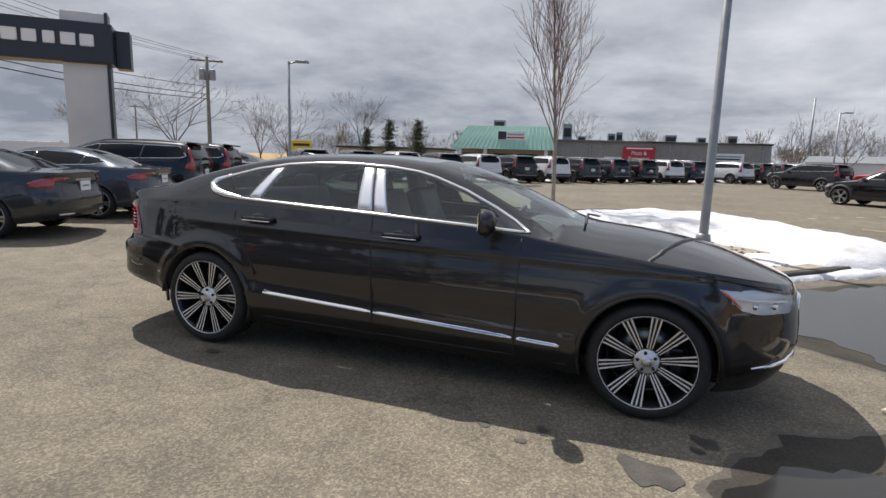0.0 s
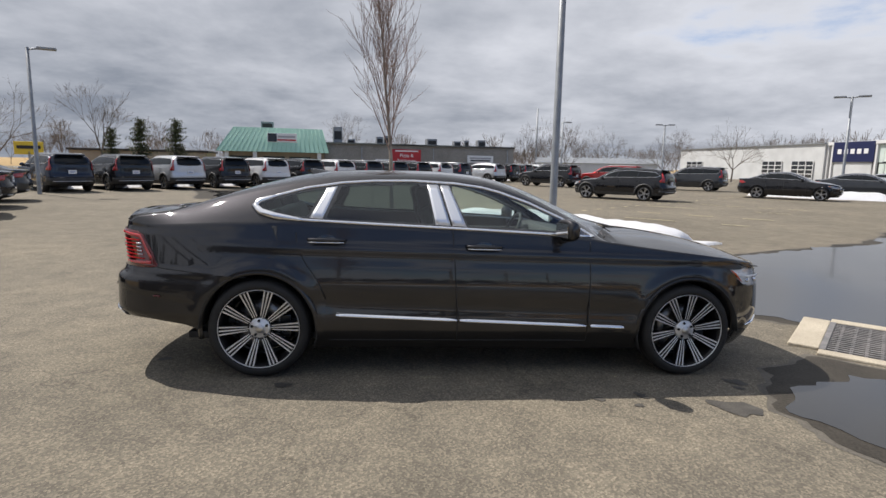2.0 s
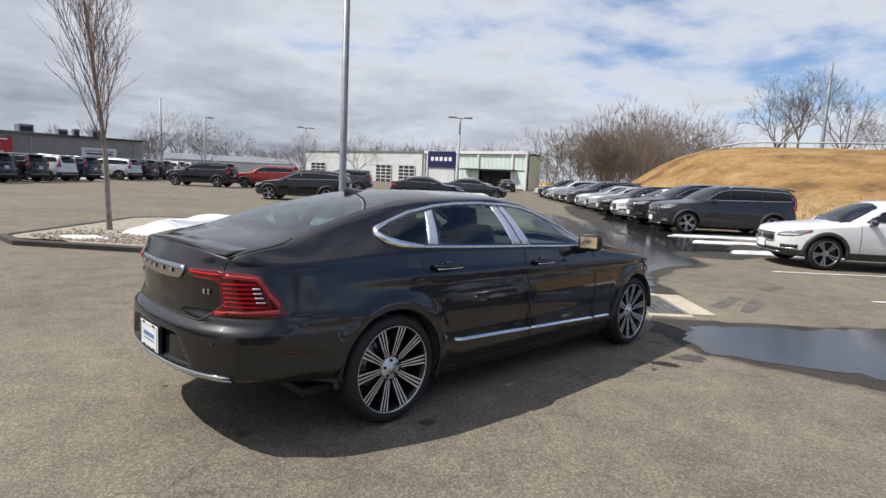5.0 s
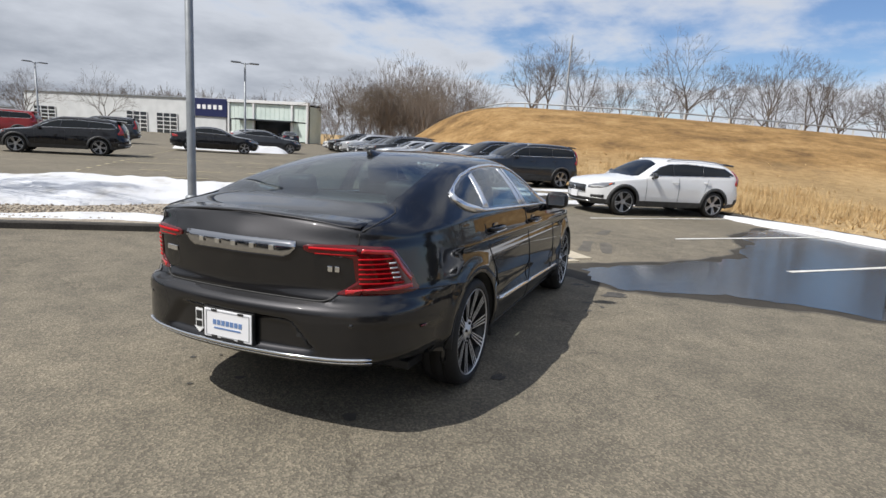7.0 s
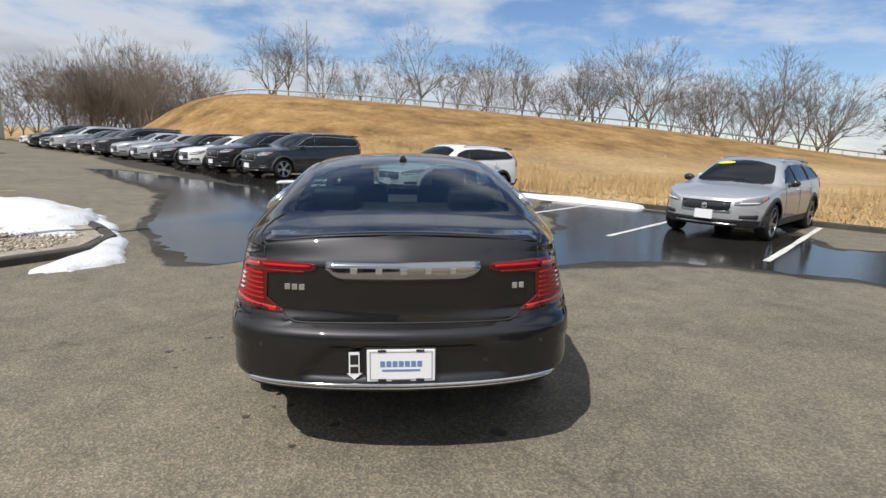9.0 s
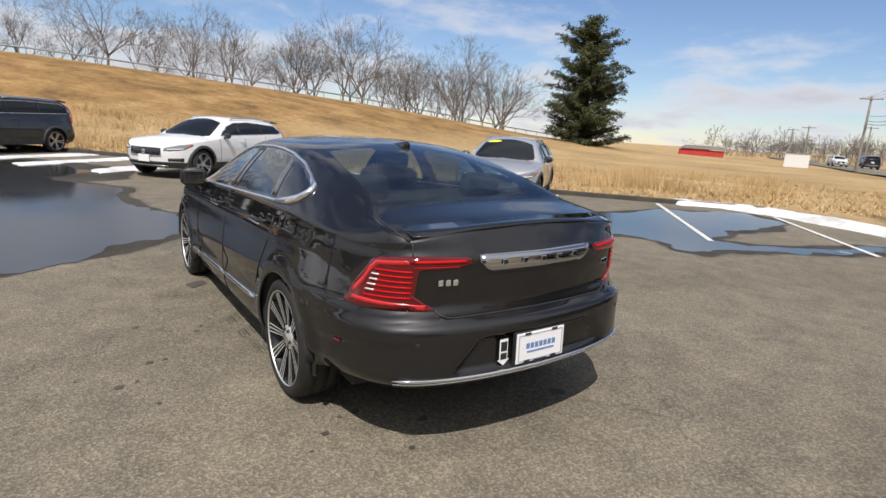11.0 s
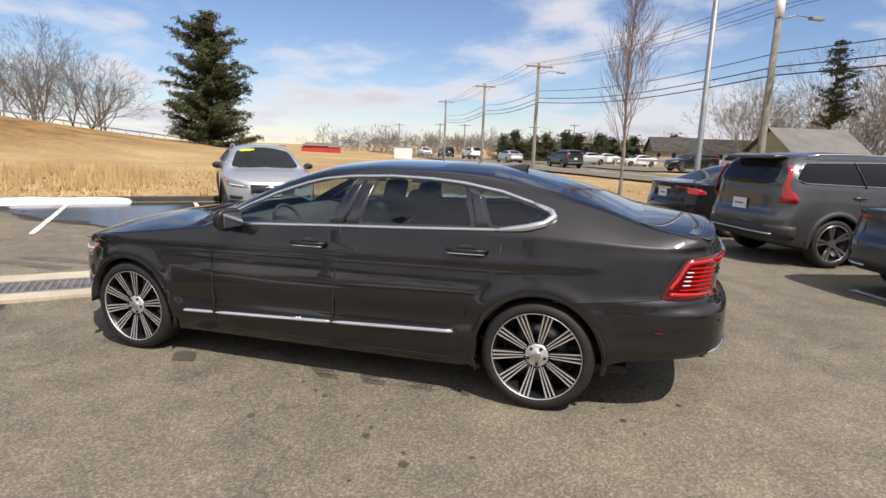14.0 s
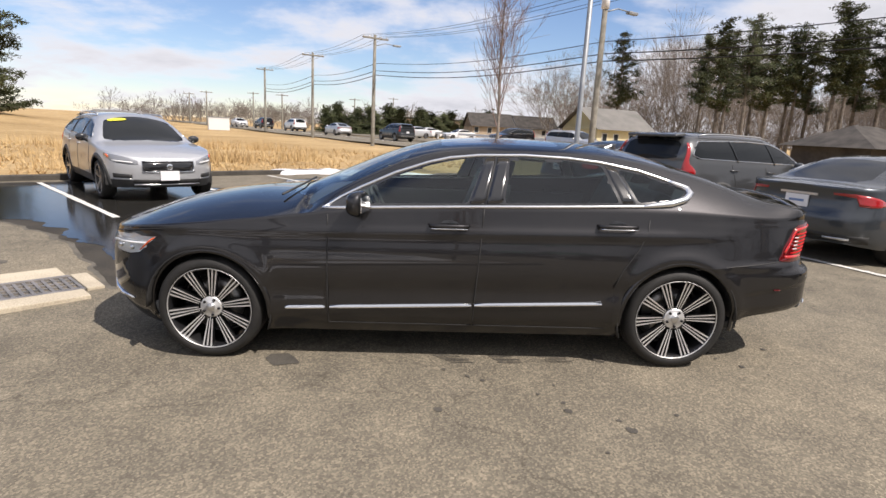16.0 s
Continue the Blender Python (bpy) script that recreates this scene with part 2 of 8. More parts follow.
class Shape:
    """The numbers of one car body; columns run round the plan from the nose to the tail, rows from the sill to the roof's middle."""

    def __init__(self, half, nose, tail, nose_from, tail_from, nose_n, tail_n, sill, width, front, rear, belt, rail, rail_y, middle, crown=2.3, step=0.03, ends=60, rows=38, ups=16, tops=16, tails=None):
        self.half, self.nose, self.tail, self.nose_from, self.tail_from, self.nose_n, self.tail_n = half, nose, tail, nose_from, tail_from, nose_n, tail_n
        self.sill, self.width, self.front, self.rear, self.belt, self.rail, self.rail_y, self.middle = (curve(c) for c in (sill, width, front, rear, belt, rail, rail_y, middle))
        self.crown, self.rows, self.ups, self.tops = crown, rows, ups, tops
        def corner(x0, x1, n):
            """Points of a rounded end from the flank to the middle, evenly spaced."""
            fine = [(x0 + (x1 - x0) * math.sin(a) ** (2 / n), half * math.cos(a) ** (2 / n)) for a in np.linspace(0, math.pi / 2, 3000)]
            way = np.concatenate([[0], np.cumsum([math.dist(p, q) for p, q in zip(fine, fine[1:])])])
            return [(float(np.interp(t, way, [p[0] for p in fine])), float(np.interp(t, way, [p[1] for p in fine]))) for t in np.linspace(0, way[-1], ends + 1)]

        plan = corner(nose_from, nose, nose_n)[::-1]
        n = int(round((nose_from - tail_from) / step))
        plan += [(nose_from + (tail_from - nose_from) * i / n, half) for i in range(1, n)]
        self.levels = None
        if tails:  # the rounded end by level outlines instead, each by its even way from the middle to the flank
            self.levels, us = [], np.linspace(0, 1, 241)
            for z, line in tails:
                line = line[:-1] + [(half * self.width(z), tail_from)]
                for _ in range(2):
                    line = [line[0]] + [tuple(0.75 * a + 0.25 * b for a, b in zip(p, q)) if k else tuple(0.25 * a + 0.75 * b for a, b in zip(p, q)) for p, q in zip(line, line[1:]) for k in (1, 0)] + [line[-1]]
                way = np.concatenate([[0], np.cumsum([math.dist(p, q) for p, q in zip(line, line[1:])])])
                xs, ys = (np.interp(us * way[-1], way, [p[k] for p in line]) for k in (1, 0))
                soft = np.hanning(27) / np.hanning(27).sum()  # even out the bends
                xs, ys = (np.convolve(np.concatenate([m * v[13:0:-1], v, 2 * v[-1] - v[-2:-15:-1]]), soft, "valid") for v, m in ((xs, 1), (ys, -1)))
                self.levels.append((z, xs, ys))
            self.ways = us
            i = min(range(len(tails)), key=lambda k: abs(tails[k][0] - 0.6))
            self.base = self.levels[i]
            plan += [(float(np.interp(1 - u, us, self.base[1])), float(np.interp(1 - u, us, self.base[2]))) for u in np.linspace(0, 1, ends + 1)]
        else:
            plan += corner(tail_from, tail, tail_n)
        plan[0], plan[-1] = (nose, 0.0), (tail, 0.0)
        self.plan = plan
        arc = [0.0]
        for p, q in zip(plan[::-1][:-1], plan[::-1][1:]):
            arc.append(arc[-1] + math.dist(p, q))
        self.arc = arc[::-1]  # way along the plan from the tail's middle

    def low(self, px, py, z):
        """The body's point at a plan point and a height below the belt."""
        if px > self.nose_from:
            px, k = px + self.front(z) * ((px - self.nose_from) / (self.nose - self.nose_from)) ** 2, 0
        elif px < self.tail_from and self.levels:
            u = float(np.interp(py, self.base[2], self.ways)) if py < 0.8 else float(np.interp(px, self.base[1], self.ways))
            zs = [l[0] for l in self.levels]
            return float(np.interp(z, zs, [np.interp(u, self.ways, l[1]) for l in self.levels])), float(np.interp(z, zs, [np.interp(u, self.ways, l[2]) for l in self.levels])), z
        elif px < self.tail_from:
            px += self.rear(z) * ((self.tail_from - px) / (self.tail_from - self.tail)) ** 2
        return px, py * self.width(z), z

    def column(self, px, py):
        zb, zt = self.sill(px), self.belt(px)
        pts = [self.low(px, py, zb + (zt - zb) * k / self.rows) for k in range(self.rows + 1)]
        ex, ey, ez = pts[-1]
        if ey < 1e-5:
            return pts + [(ex, 0.0, ez)] * (self.ups + self.tops)
        at = ex if self.levels and px < self.tail_from else px
        zr, yr, zc = self.rail(at), self.rail_y(at), self.middle(at)
        if ez < zr - 0.004:
            yr = min(yr, ey * 0.97)
        else:
            yr = ey * 0.86
            zr = ez + (zc - ez) * (1 - 0.86**self.crown)
        tall = min(max((zr - ez) / 0.25, 0), 1)
        for k in range(1, self.ups + 1):
            t = k / self.ups
            bulge = 0.022 * tall * math.sin(math.pi * t)
            pts.append((ex, ey + (yr - ey) * t + bulge, ez + (zr - ez) * t))
        for k in range(1, self.tops + 1):
            y = yr * (1 - k / self.tops)
            pts.append((ex, y, zr + (zc - zr) * (1 - (y / yr) ** self.crown)))
        if tall > 0.05:  # round the edge over the doors
            a = self.rows + self.ups
            for _ in range(3):
                old = list(pts)
                for k in range(a - 3, a + 3):
                    pts[k] = tuple((old[k - 1][c] + 2 * old[k][c] + old[k + 1][c]) / 4 for c in range(3))
        return pts

    def grid(self):
        return [self.column(*p) for p in self.plan]

    def side(self, x, z):
        """Half width at x and height z, along the car's flank."""
        py = self.half
        if x > self.nose_from:
            t = min((x - self.nose_from) / (self.nose - self.nose_from), 1)
            py = self.half * (1 - t**self.nose_n) ** (1 / self.nose_n)
        elif x < self.tail_from and self.levels:
            px = x
            for _ in range(3):
                px = max(px, self.base[1][0])
                col = self.column(px, float(np.interp(px, self.base[1], self.base[2])))[: self.rows + self.ups + 1]
                px += x - float(np.interp(z, [p[2] for p in col], [p[0] for p in col]))
            return float(np.interp(z, [p[2] for p in col], [p[1] for p in col]))
        elif x < self.tail_from:
            t = min((self.tail_from - x) / (self.tail_from - self.tail), 1)
            py = self.half * (1 - t**self.tail_n) ** (1 / self.tail_n)
        col = self.column(x, py)[: self.rows + self.ups + 1]
        return float(np.interp(z, [p[2] for p in col], [p[1] for p in col]))

    def top(self, x, y):
        """Height of the hood, roof or deck at x, y."""
        if self.levels and x < self.tail_from:
            px = x
            for _ in range(4):
                px = min(max(px, self.base[1][0] + 1e-4), self.tail_from)
                col = self.column(px, float(np.interp(px, self.base[1], self.base[2])))[self.rows :][::-1]
                px += x - col[-1][0]
            return float(np.interp(abs(y), [p[1] for p in col], [p[2] for p in col]))
        i = min(range(len(self.plan)), key=lambda j: abs(self.plan[j][0] - x))
        col = self.column(x, self.plan[i][1])[self.rows :][::-1]
        return float(np.interp(abs(y), [p[1] for p in col], [p[2] for p in col]))


BUMPER = [(0.0, -2.648), (0.3, -2.632), (0.5, -2.594), (0.6, -2.563), (0.7, -2.515), (0.78, -2.445), (0.835, -2.34), (0.872, -2.22), (0.905, -2.0), (0.925, -1.75), (0.94, -1.45)]
SHELF = [(0.0, -2.577), (0.3, -2.567), (0.5, -2.542), (0.6, -2.512), (0.69, -2.462), (0.765, -2.387), (0.82, -2.30), (0.862, -2.2), (0.90, -2.0), (0.922, -1.75), (0.94, -1.45)]
LID_LOW = [(0.0, -2.573), (0.3, -2.559), (0.545, -2.507), (0.65, -2.459), (0.725, -2.40), (0.792, -2.31), (0.834, -2.215), (0.882, -2.0), (0.912, -1.75), (0.93, -1.45)]
LID_HIGH = [(0.0, -2.60), (0.36, -2.57), (0.5, -2.538), (0.655, -2.482), (0.708, -2.41), (0.752, -2.32), (0.795, -2.2), (0.84, -2.0), (0.870, -1.75), (0.89, -1.45)]
LID_EDGE = [(0.0, -2.548), (0.36, -2.528), (0.5, -2.503), (0.655, -2.455), (0.712, -2.38), (0.746, -2.30), (0.785, -2.15), (0.82, -2.0), (0.852, -1.75), (0.87, -1.45)]


def inset(line, back, narrow):
    """An outline drawn in at the tail by so much and narrowed."""
    return [(y * narrow, x + back * min(1, (-1.6 - x) / 0.8 if x < -1.6 else 0)) for y, x in line]


SEDAN = Shape(
    0.938, 2.43, -2.66, 1.35, -1.45, 2.6, 4.2,
    sill=[(-2.7, 0.37), (-2.5, 0.385), (-2.36, 0.39), (-2.1, 0.36), (-1.93, 0.325), (-1.7, 0.25), (-1.2, 0.20), (1.2, 0.19), (1.9, 0.19), (2.45, 0.20)],
    width=[(0.18, 0.89), (0.26, 0.95), (0.34, 0.985), (0.5, 1.0), (0.62, 0.998), (0.76, 0.985), (0.83, 0.972), (0.92, 0.955), (1.0, 0.935), (1.08, 0.915)],
    front=[(0.19, -0.14), (0.3, -0.05), (0.45, 0.0), (0.6, -0.01), (0.75, -0.04), (0.84, -0.10)],
    rear=[(0.3, 0.0), (1.1, 0.0)],
    belt=[(-2.66, 1.088), (-2.60, 1.077), (-2.53, 1.05), (-2.45, 1.028), (-2.3, 1.022), (-2.1, 1.03), (-1.85, 1.044), (-1.5, 1.057), (-0.8, 1.053), (0.2, 1.025), (0.75, 1.0), (1.0, 0.97), (1.4, 0.925), (1.9, 0.872), (2.25, 0.825), (2.45, 0.785)],
    rail=[(-2.6, 0.9), (-2.45, 1.05), (-2.3, 1.088), (-2.15, 1.118), (-2.05, 1.145), (-1.9, 1.197), (-1.74, 1.245), (-1.56, 1.29), (-1.3, 1.342), (-1.0, 1.380), (-0.7, 1.398), (-0.3, 1.402), (0.0, 1.38), (0.3, 1.30), (0.6, 1.17), (0.8, 1.065), (0.92, 0.99), (1.0, 0.94), (1.1, 0.5)],
    rail_y=[(-2.3, 0.69), (-2.05, 0.65), (-1.8, 0.625), (-1.4, 0.605), (-0.8, 0.60), (0.0, 0.595), (0.4, 0.635), (0.8, 0.71), (1.0, 0.75)],
    middle=[(-2.7, 1.085), (-2.55, 1.09), (-2.5, 1.097), (-2.35, 1.12), (-2.2, 1.137), (-2.1, 1.15), (-1.95, 1.203), (-1.75, 1.275), (-1.55, 1.338), (-1.3, 1.398), (-1.1, 1.428), (-0.8, 1.445), (-0.35, 1.452), (0.0, 1.432), (0.2, 1.395), (0.4, 1.335), (0.65, 1.235), (0.9, 1.13), (1.1, 1.055), (1.2, 1.04), (1.45, 1.02), (1.7, 0.99), (2.0, 0.935), (2.2, 0.88), (2.35, 0.83), (2.45, 0.79)],
    rows=46, ends=72,
    tails=[(0.36, inset(BUMPER, 0.09, 0.965)), (0.40, inset(BUMPER, 0.025, 0.985)), (0.435, BUMPER), (0.60, BUMPER), (0.655, inset(BUMPER, 0.004, 0.997)), (0.672, inset(BUMPER, 0.014, 0.992)), (0.695, SHELF), (0.71, SHELF), (0.75, LID_LOW), (0.965, LID_HIGH), (1.0, inset(LID_HIGH, 0.018, 0.99)), (1.05, LID_EDGE), (1.09, inset(LID_EDGE, 0.022, 0.985))],
)
TILT = pose(0, 0, 0, -1.4, 1.0, 0)

# ---- building tools ----
def part(name, bm, material, parent=None, label=""):
    me = bpy.data.meshes.new(name)
    bm.to_mesh(me)
    bm.free()
    for m in material if isinstance(material, (list, tuple)) else [material]:
        me.materials.append(m)
    ob = new(name, me)
    if parent:
        ob.parent = parent
    if label:
        tagged(ob, label)
    return ob


def raw(name, verts, faces, material, parent=None, label="", smooth=False):
    me = bpy.data.meshes.new(name)
    me.from_pydata([tuple(v) for v in verts], [], faces)
    for m in material if isinstance(material, (list, tuple)) else [material]:
        me.materials.append(m)
    if smooth:
        me.polygons.foreach_set("use_smooth", [True] * len(me.polygons))
    ob = new(name, me)
    if parent:
        ob.parent = parent
    if label:
        tagged(ob, label)
    return ob


def thing(name, label, category, group="", at=None, kind=""):
    ob = new(name)
    ob.empty_display_size = 0.1
    if at is not None:
        ob.matrix_world = at
    return tagged(ob, label, category, group, kind)


def smooth(bm):
    for face in bm.faces:
        face.smooth = True
    return bm


def add_box(bm, size, m=Matrix(), bevel=0.0):
    made = bmesh.ops.create_cube(bm, size=1.0, matrix=m @ Matrix.Diagonal((*size, 1)))["verts"]
    if bevel:
        edges = list({e for v in made for e in v.link_edges})
        bmesh.ops.bevel(bm, geom=edges, offset=bevel, segments=2, affect="EDGES", profile=0.6)
    return bm


def box(size, m=Matrix(), bevel=0.0):
    return add_box(bmesh.new(), size, m, bevel)


def add_cyl(bm, r1, r2, depth, m=Matrix(), n=20, caps=True):
    bmesh.ops.create_cone(bm, cap_ends=caps, segments=n, radius1=r1, radius2=r2, depth=depth, matrix=m)
    return bm


def add_tube(bm, points, radius, n=6, closed=False, taper=None, flat=1.0):
    """A tube along points; radius or a list of radii."""
    pts = [Vector(p) for p in points]
    rings, side = [], None
    for i, p in enumerate(pts):
        a = pts[i - 1] if i or closed else p
        b = pts[(i + 1) % len(pts)] if i + 1 < len(pts) or closed else p
        d = (b - a).normalized()
        if side is None:
            side = d.orthogonal().normalized()
        side = (side - d * side.dot(d)).normalized()
        up = d.cross(side)
        r = taper[i] if taper else radius
        rings.append([bm.verts.new(p + side * math.cos(2 * math.pi * k / n) * r + up * math.sin(2 * math.pi * k / n) * r * flat) for k in range(n)])
    for i in range(len(rings) if closed else len(rings) - 1):
        q, s = rings[i], rings[(i + 1) % len(rings)]
        for k in range(n):
            bm.faces.new((q[k], q[(k + 1) % n], s[(k + 1) % n], s[k]))
    if not closed:
        bm.faces.new(rings[0][::-1])
        bm.faces.new(rings[-1])
    return smooth(bm)


def tube(points, radius, n=6, closed=False, taper=None, flat=1.0):
    return add_tube(bmesh.new(), points, radius, n, closed, taper, flat)


def lathe(profile, n=40, m=Matrix(), closed=False):
    """Turns (radius, height) pairs round the z axis."""
    bm = bmesh.new()
    rings = [[bm.verts.new(m @ Vector((r * math.cos(2 * math.pi * k / n), r * math.sin(2 * math.pi * k / n), z))) for k in range(n)] for r, z in profile]
    for a, b in zip(rings, rings[1:] + (rings[:1] if closed else [])):
        for k in range(n):
            bm.faces.new((a[k], a[(k + 1) % n], b[(k + 1) % n], b[k]))
    return smooth(bm)


def prism(outline, depth, m=Matrix(), bevel=0.0):
    """A flat outline (x, y) raised by depth along z."""
    bm = bmesh.new()
    face = bm.faces.new([bm.verts.new((x, y, 0)) for x, y in outline])
    out = bmesh.ops.extrude_face_region(bm, geom=[face])
    bmesh.ops.translate(bm, vec=(0, 0, depth), verts=[v for v in out["geom"] if isinstance(v, bmesh.types.BMVert)])
    bmesh.ops.recalc_face_normals(bm, faces=bm.faces)
    if bevel:
        bmesh.ops.bevel(bm, geom=list(bm.edges), offset=bevel, segments=1, affect="EDGES")
    bmesh.ops.transform(bm, matrix=m, verts=bm.verts)
    return bm

# ---- cutting a body grid into panels, panes and lamps ----
def inside(poly, p):
    x, y = p
    hit = False
    for (ax, ay), (bx, by) in zip(poly, poly[1:] + poly[:1]):
        if (ay > y) != (by > y) and x < (bx - ax) * (y - ay) / (by - ay) + ax:
            hit = not hit
    return hit


class Body:
    """A body grid whose cells are given to regions by outlines: kind 'side' (x, z), 'rear' (way round the plan, z), 'top' (x, y)."""

    def __init__(self, shape, flare=(), dent=None):
        self.shape = shape
        g = np.array(shape.grid())
        for cx, cz, r, deep in flare:
            d = np.hypot(g[:, : shape.rows, 0] - cx, g[:, : shape.rows, 2] - cz)
            g[:, : shape.rows, 1] += deep * np.exp(-(((d - r - 0.03) / 0.045) ** 2)) * (g[:, : shape.rows, 1] > 0.5)
        if dent:
            dent(g, np.array(shape.arc))
        self.g = g
        self.region = np.full((g.shape[0] - 1, g.shape[1] - 1), "", dtype=object)
        self.fixed = np.zeros(g.shape[:2], bool)

    def flat(self, kind):
        g = self.g
        if kind == "side":
            c = g[:, :, [0, 2]].copy()
        elif kind == "top":
            c = g[:, :, [0, 1]].copy()
        else:
            c = np.stack([np.repeat(np.array(self.shape.arc)[:, None], g.shape[1], 1), g[:, :, 2]], 2)
        return c

    def rows_for(self, kind):
        s = self.shape
        return (s.rows + s.ups - 3, s.rows + s.ups + s.tops + 1) if kind == "top" else (0, s.rows + 1) if kind == "rear" else (0, s.rows + s.ups + 1)

    def cut(self, name, kind, poly, over=("",), snap=True):
        a, b = self.rows_for(kind)
        c = self.flat(kind)
        P = np.array(poly, float)
        Q = np.roll(P, -1, 0)
        if snap:
            lo, hi = P.min(0) - 0.06, P.max(0) + 0.06
            js, ks = np.where((c[:, a:b, 0] > lo[0]) & (c[:, a:b, 0] < hi[0]) & (c[:, a:b, 1] > lo[1]) & (c[:, a:b, 1] < hi[1]))
            for j, k in zip(js, ks + a):
                if self.fixed[j, k] or not 0 < j < c.shape[0] - 1 or not 0 < k < c.shape[1] - 1:
                    continue
                p = c[j, k]
                t = np.clip(((p - P) * (Q - P)).sum(1) / ((Q - P) ** 2).sum(1), 0, 1)
                near = P + t[:, None] * (Q - P)
                i = np.argmin(((near - p) ** 2).sum(1))
                d = near[i] - p
                ej, ek = (c[j + 1, k] - c[j - 1, k]) / 2, (c[j, k + 1] - c[j, k - 1]) / 2
                det = ej[0] * ek[1] - ej[1] * ek[0]
                if abs(det) < 1e-7:
                    continue
                u, v = (d[0] * ek[1] - d[1] * ek[0]) / det, (ej[0] * d[1] - ej[1] * d[0]) / det
                if abs(u) <= 0.52 and abs(v) <= 0.52:
                    g = self.g
                    g[j, k] += u * (g[j + 1, k] - g[j - 1, k]) / 2 + v * (g[j, k + 1] - g[j, k - 1]) / 2
                    self.fixed[j, k] = True
            c = self.flat(kind)
        mid = (c[:-1, :-1] + c[1:, :-1] + c[1:, 1:] + c[:-1, 1:]) / 4
        lo, hi = P.min(0), P.max(0)
        for j in range(mid.shape[0]):
            for k in range(a, min(b, mid.shape[1])):
                p = mid[j, k]
                if lo[0] <= p[0] <= hi[0] and lo[1] <= p[1] <= hi[1] and self.region[j, k] in over and inside(poly, p):
                    self.region[j, k] = name

    def mesh(self, names, sides=(1, -1), lift=0.0, inner=0.0):
        """The verts and faces of the regions named, on the sides given."""
        g, verts, faces, seen = self.g, [], [], {}
        for s in sides:
            for j, k in zip(*np.where(np.isin(self.region, names))):
                f = []
                for jj, kk in ((j, k), (j + 1, k), (j + 1, k + 1), (j, k + 1)):
                    x, y, z = g[jj, kk]
                    key = (round(x, 5), round(y * s, 5), round(z, 5))
                    if key not in seen:
                        seen[key] = len(verts)
                        verts.append((x, y * s, z))
                    if seen[key] not in f:
                        f.append(seen[key])
                if len(f) > 2:
                    faces.append(f if s > 0 else f[::-1])
        return verts, faces


def offset_mesh(verts, faces, lift):
    """Moves verts along their normals."""
    n = [Vector() for _ in verts]
    for f in faces:
        a, b, c = (Vector(verts[i]) for i in (f[0], f[1], f[-1]))
        d = (b - a).cross(c - a)
        for i in f:
            n[i] += d
    return [tuple(Vector(v) + m.normalized() * lift) for v, m in zip(verts, n)]


def ring(cx, cz, r, a0=0, a1=360, n=48):
    return [(cx + r * math.cos(radians(a0 + (a1 - a0) * i / n)), cz + r * math.sin(radians(a0 + (a1 - a0) * i / n))) for i in range(n if a1 - a0 == 360 else n + 1)]


def dense(pts, step=0.03, closed=False):
    out = []
    loop = list(pts) + ([pts[0]] if closed else [])
    for p, q in zip(loop, loop[1:]):
        n = max(1, int(math.dist(p, q) / step))
        out += [tuple(a + (b - a) * i / n for a, b in zip(p, q)) for i in range(n)]
    return out if closed else out + [loop[-1]]


def rounded(pts, times=2):
    """Cuts a closed outline's corners."""
    for _ in range(times):
        out = []
        for p, q in zip(pts, pts[1:] + pts[:1]):
            out += [tuple(0.75 * a + 0.25 * b for a, b in zip(p, q)), tuple(0.25 * a + 0.75 * b for a, b in zip(p, q))]
        pts = out
    return pts

# ---- lot frame: a runs along the stalls towards the grass, b along the rows ----
def lot(a, b, z=0.0):
    return ((a + b) * 0.70711, (b - a) * 0.70711, z)


def ease(t):
    t = min(max(t, 0.0), 1.0)
    return t * t * (3 - 2 * t)


RIDGE = curve([(-110, 0.0), (-70, 0.5), (-48, 1.9), (-26, 3.8), (-14, 4.5), (4, 5.3), (15, 5.5), (21, 4.3), (27, 1.2), (31, 0.0)])


def hill_at(x, y):
    """The grass bank: rises from the field to a ridge along x = 56."""
    t = ease((x - 22 - 0.10 * max(-y, 0)) / (33 - 0.05 * max(-y, 0)))
    fall = 1 - 0.5 * ease((x - 64) / 60)
    return RIDGE(y) * t * fall * ease(((x - y) * 0.70711 - 12) / 10)


def ground_at(x, y):
    """Height of the asphalt: tilted under the sedan, towards the drain."""
    r, d = max(0.0, math.hypot(x - 1.0, y) - 3.5), math.hypot(x, y)
    return (-0.0175 * x - 0.0244 * y) * math.exp(-((d / 5) ** 4)) + 0.05 * (1 - math.exp(-((r / 9) ** 2)))


def earth_at(x, y):
    n = noise.noise(Vector((x * 0.09, y * 0.09, 3.0))) * 0.10 + noise.noise(Vector((x * 0.4, y * 0.4, 7.0))) * 0.03
    far = ease((max(abs(x), abs(y)) - 20) / 30)
    return hill_at(x, y) + 0.06 + n * far


LOT = [(11.3, -7.0), (8.8, -8.3), (6.3, -9.4), (5.2, -13.8), (-62, 16), (-62, 118), (11.3, 118)]


def inside_lot(x, y):
    return inside(LOT, ((x - y) * 0.70711, (x + y) * 0.70711))


def even(n, reach, power):
    return [math.copysign(abs(i / n) ** power * reach, i) for i in range(-n, n + 1)]


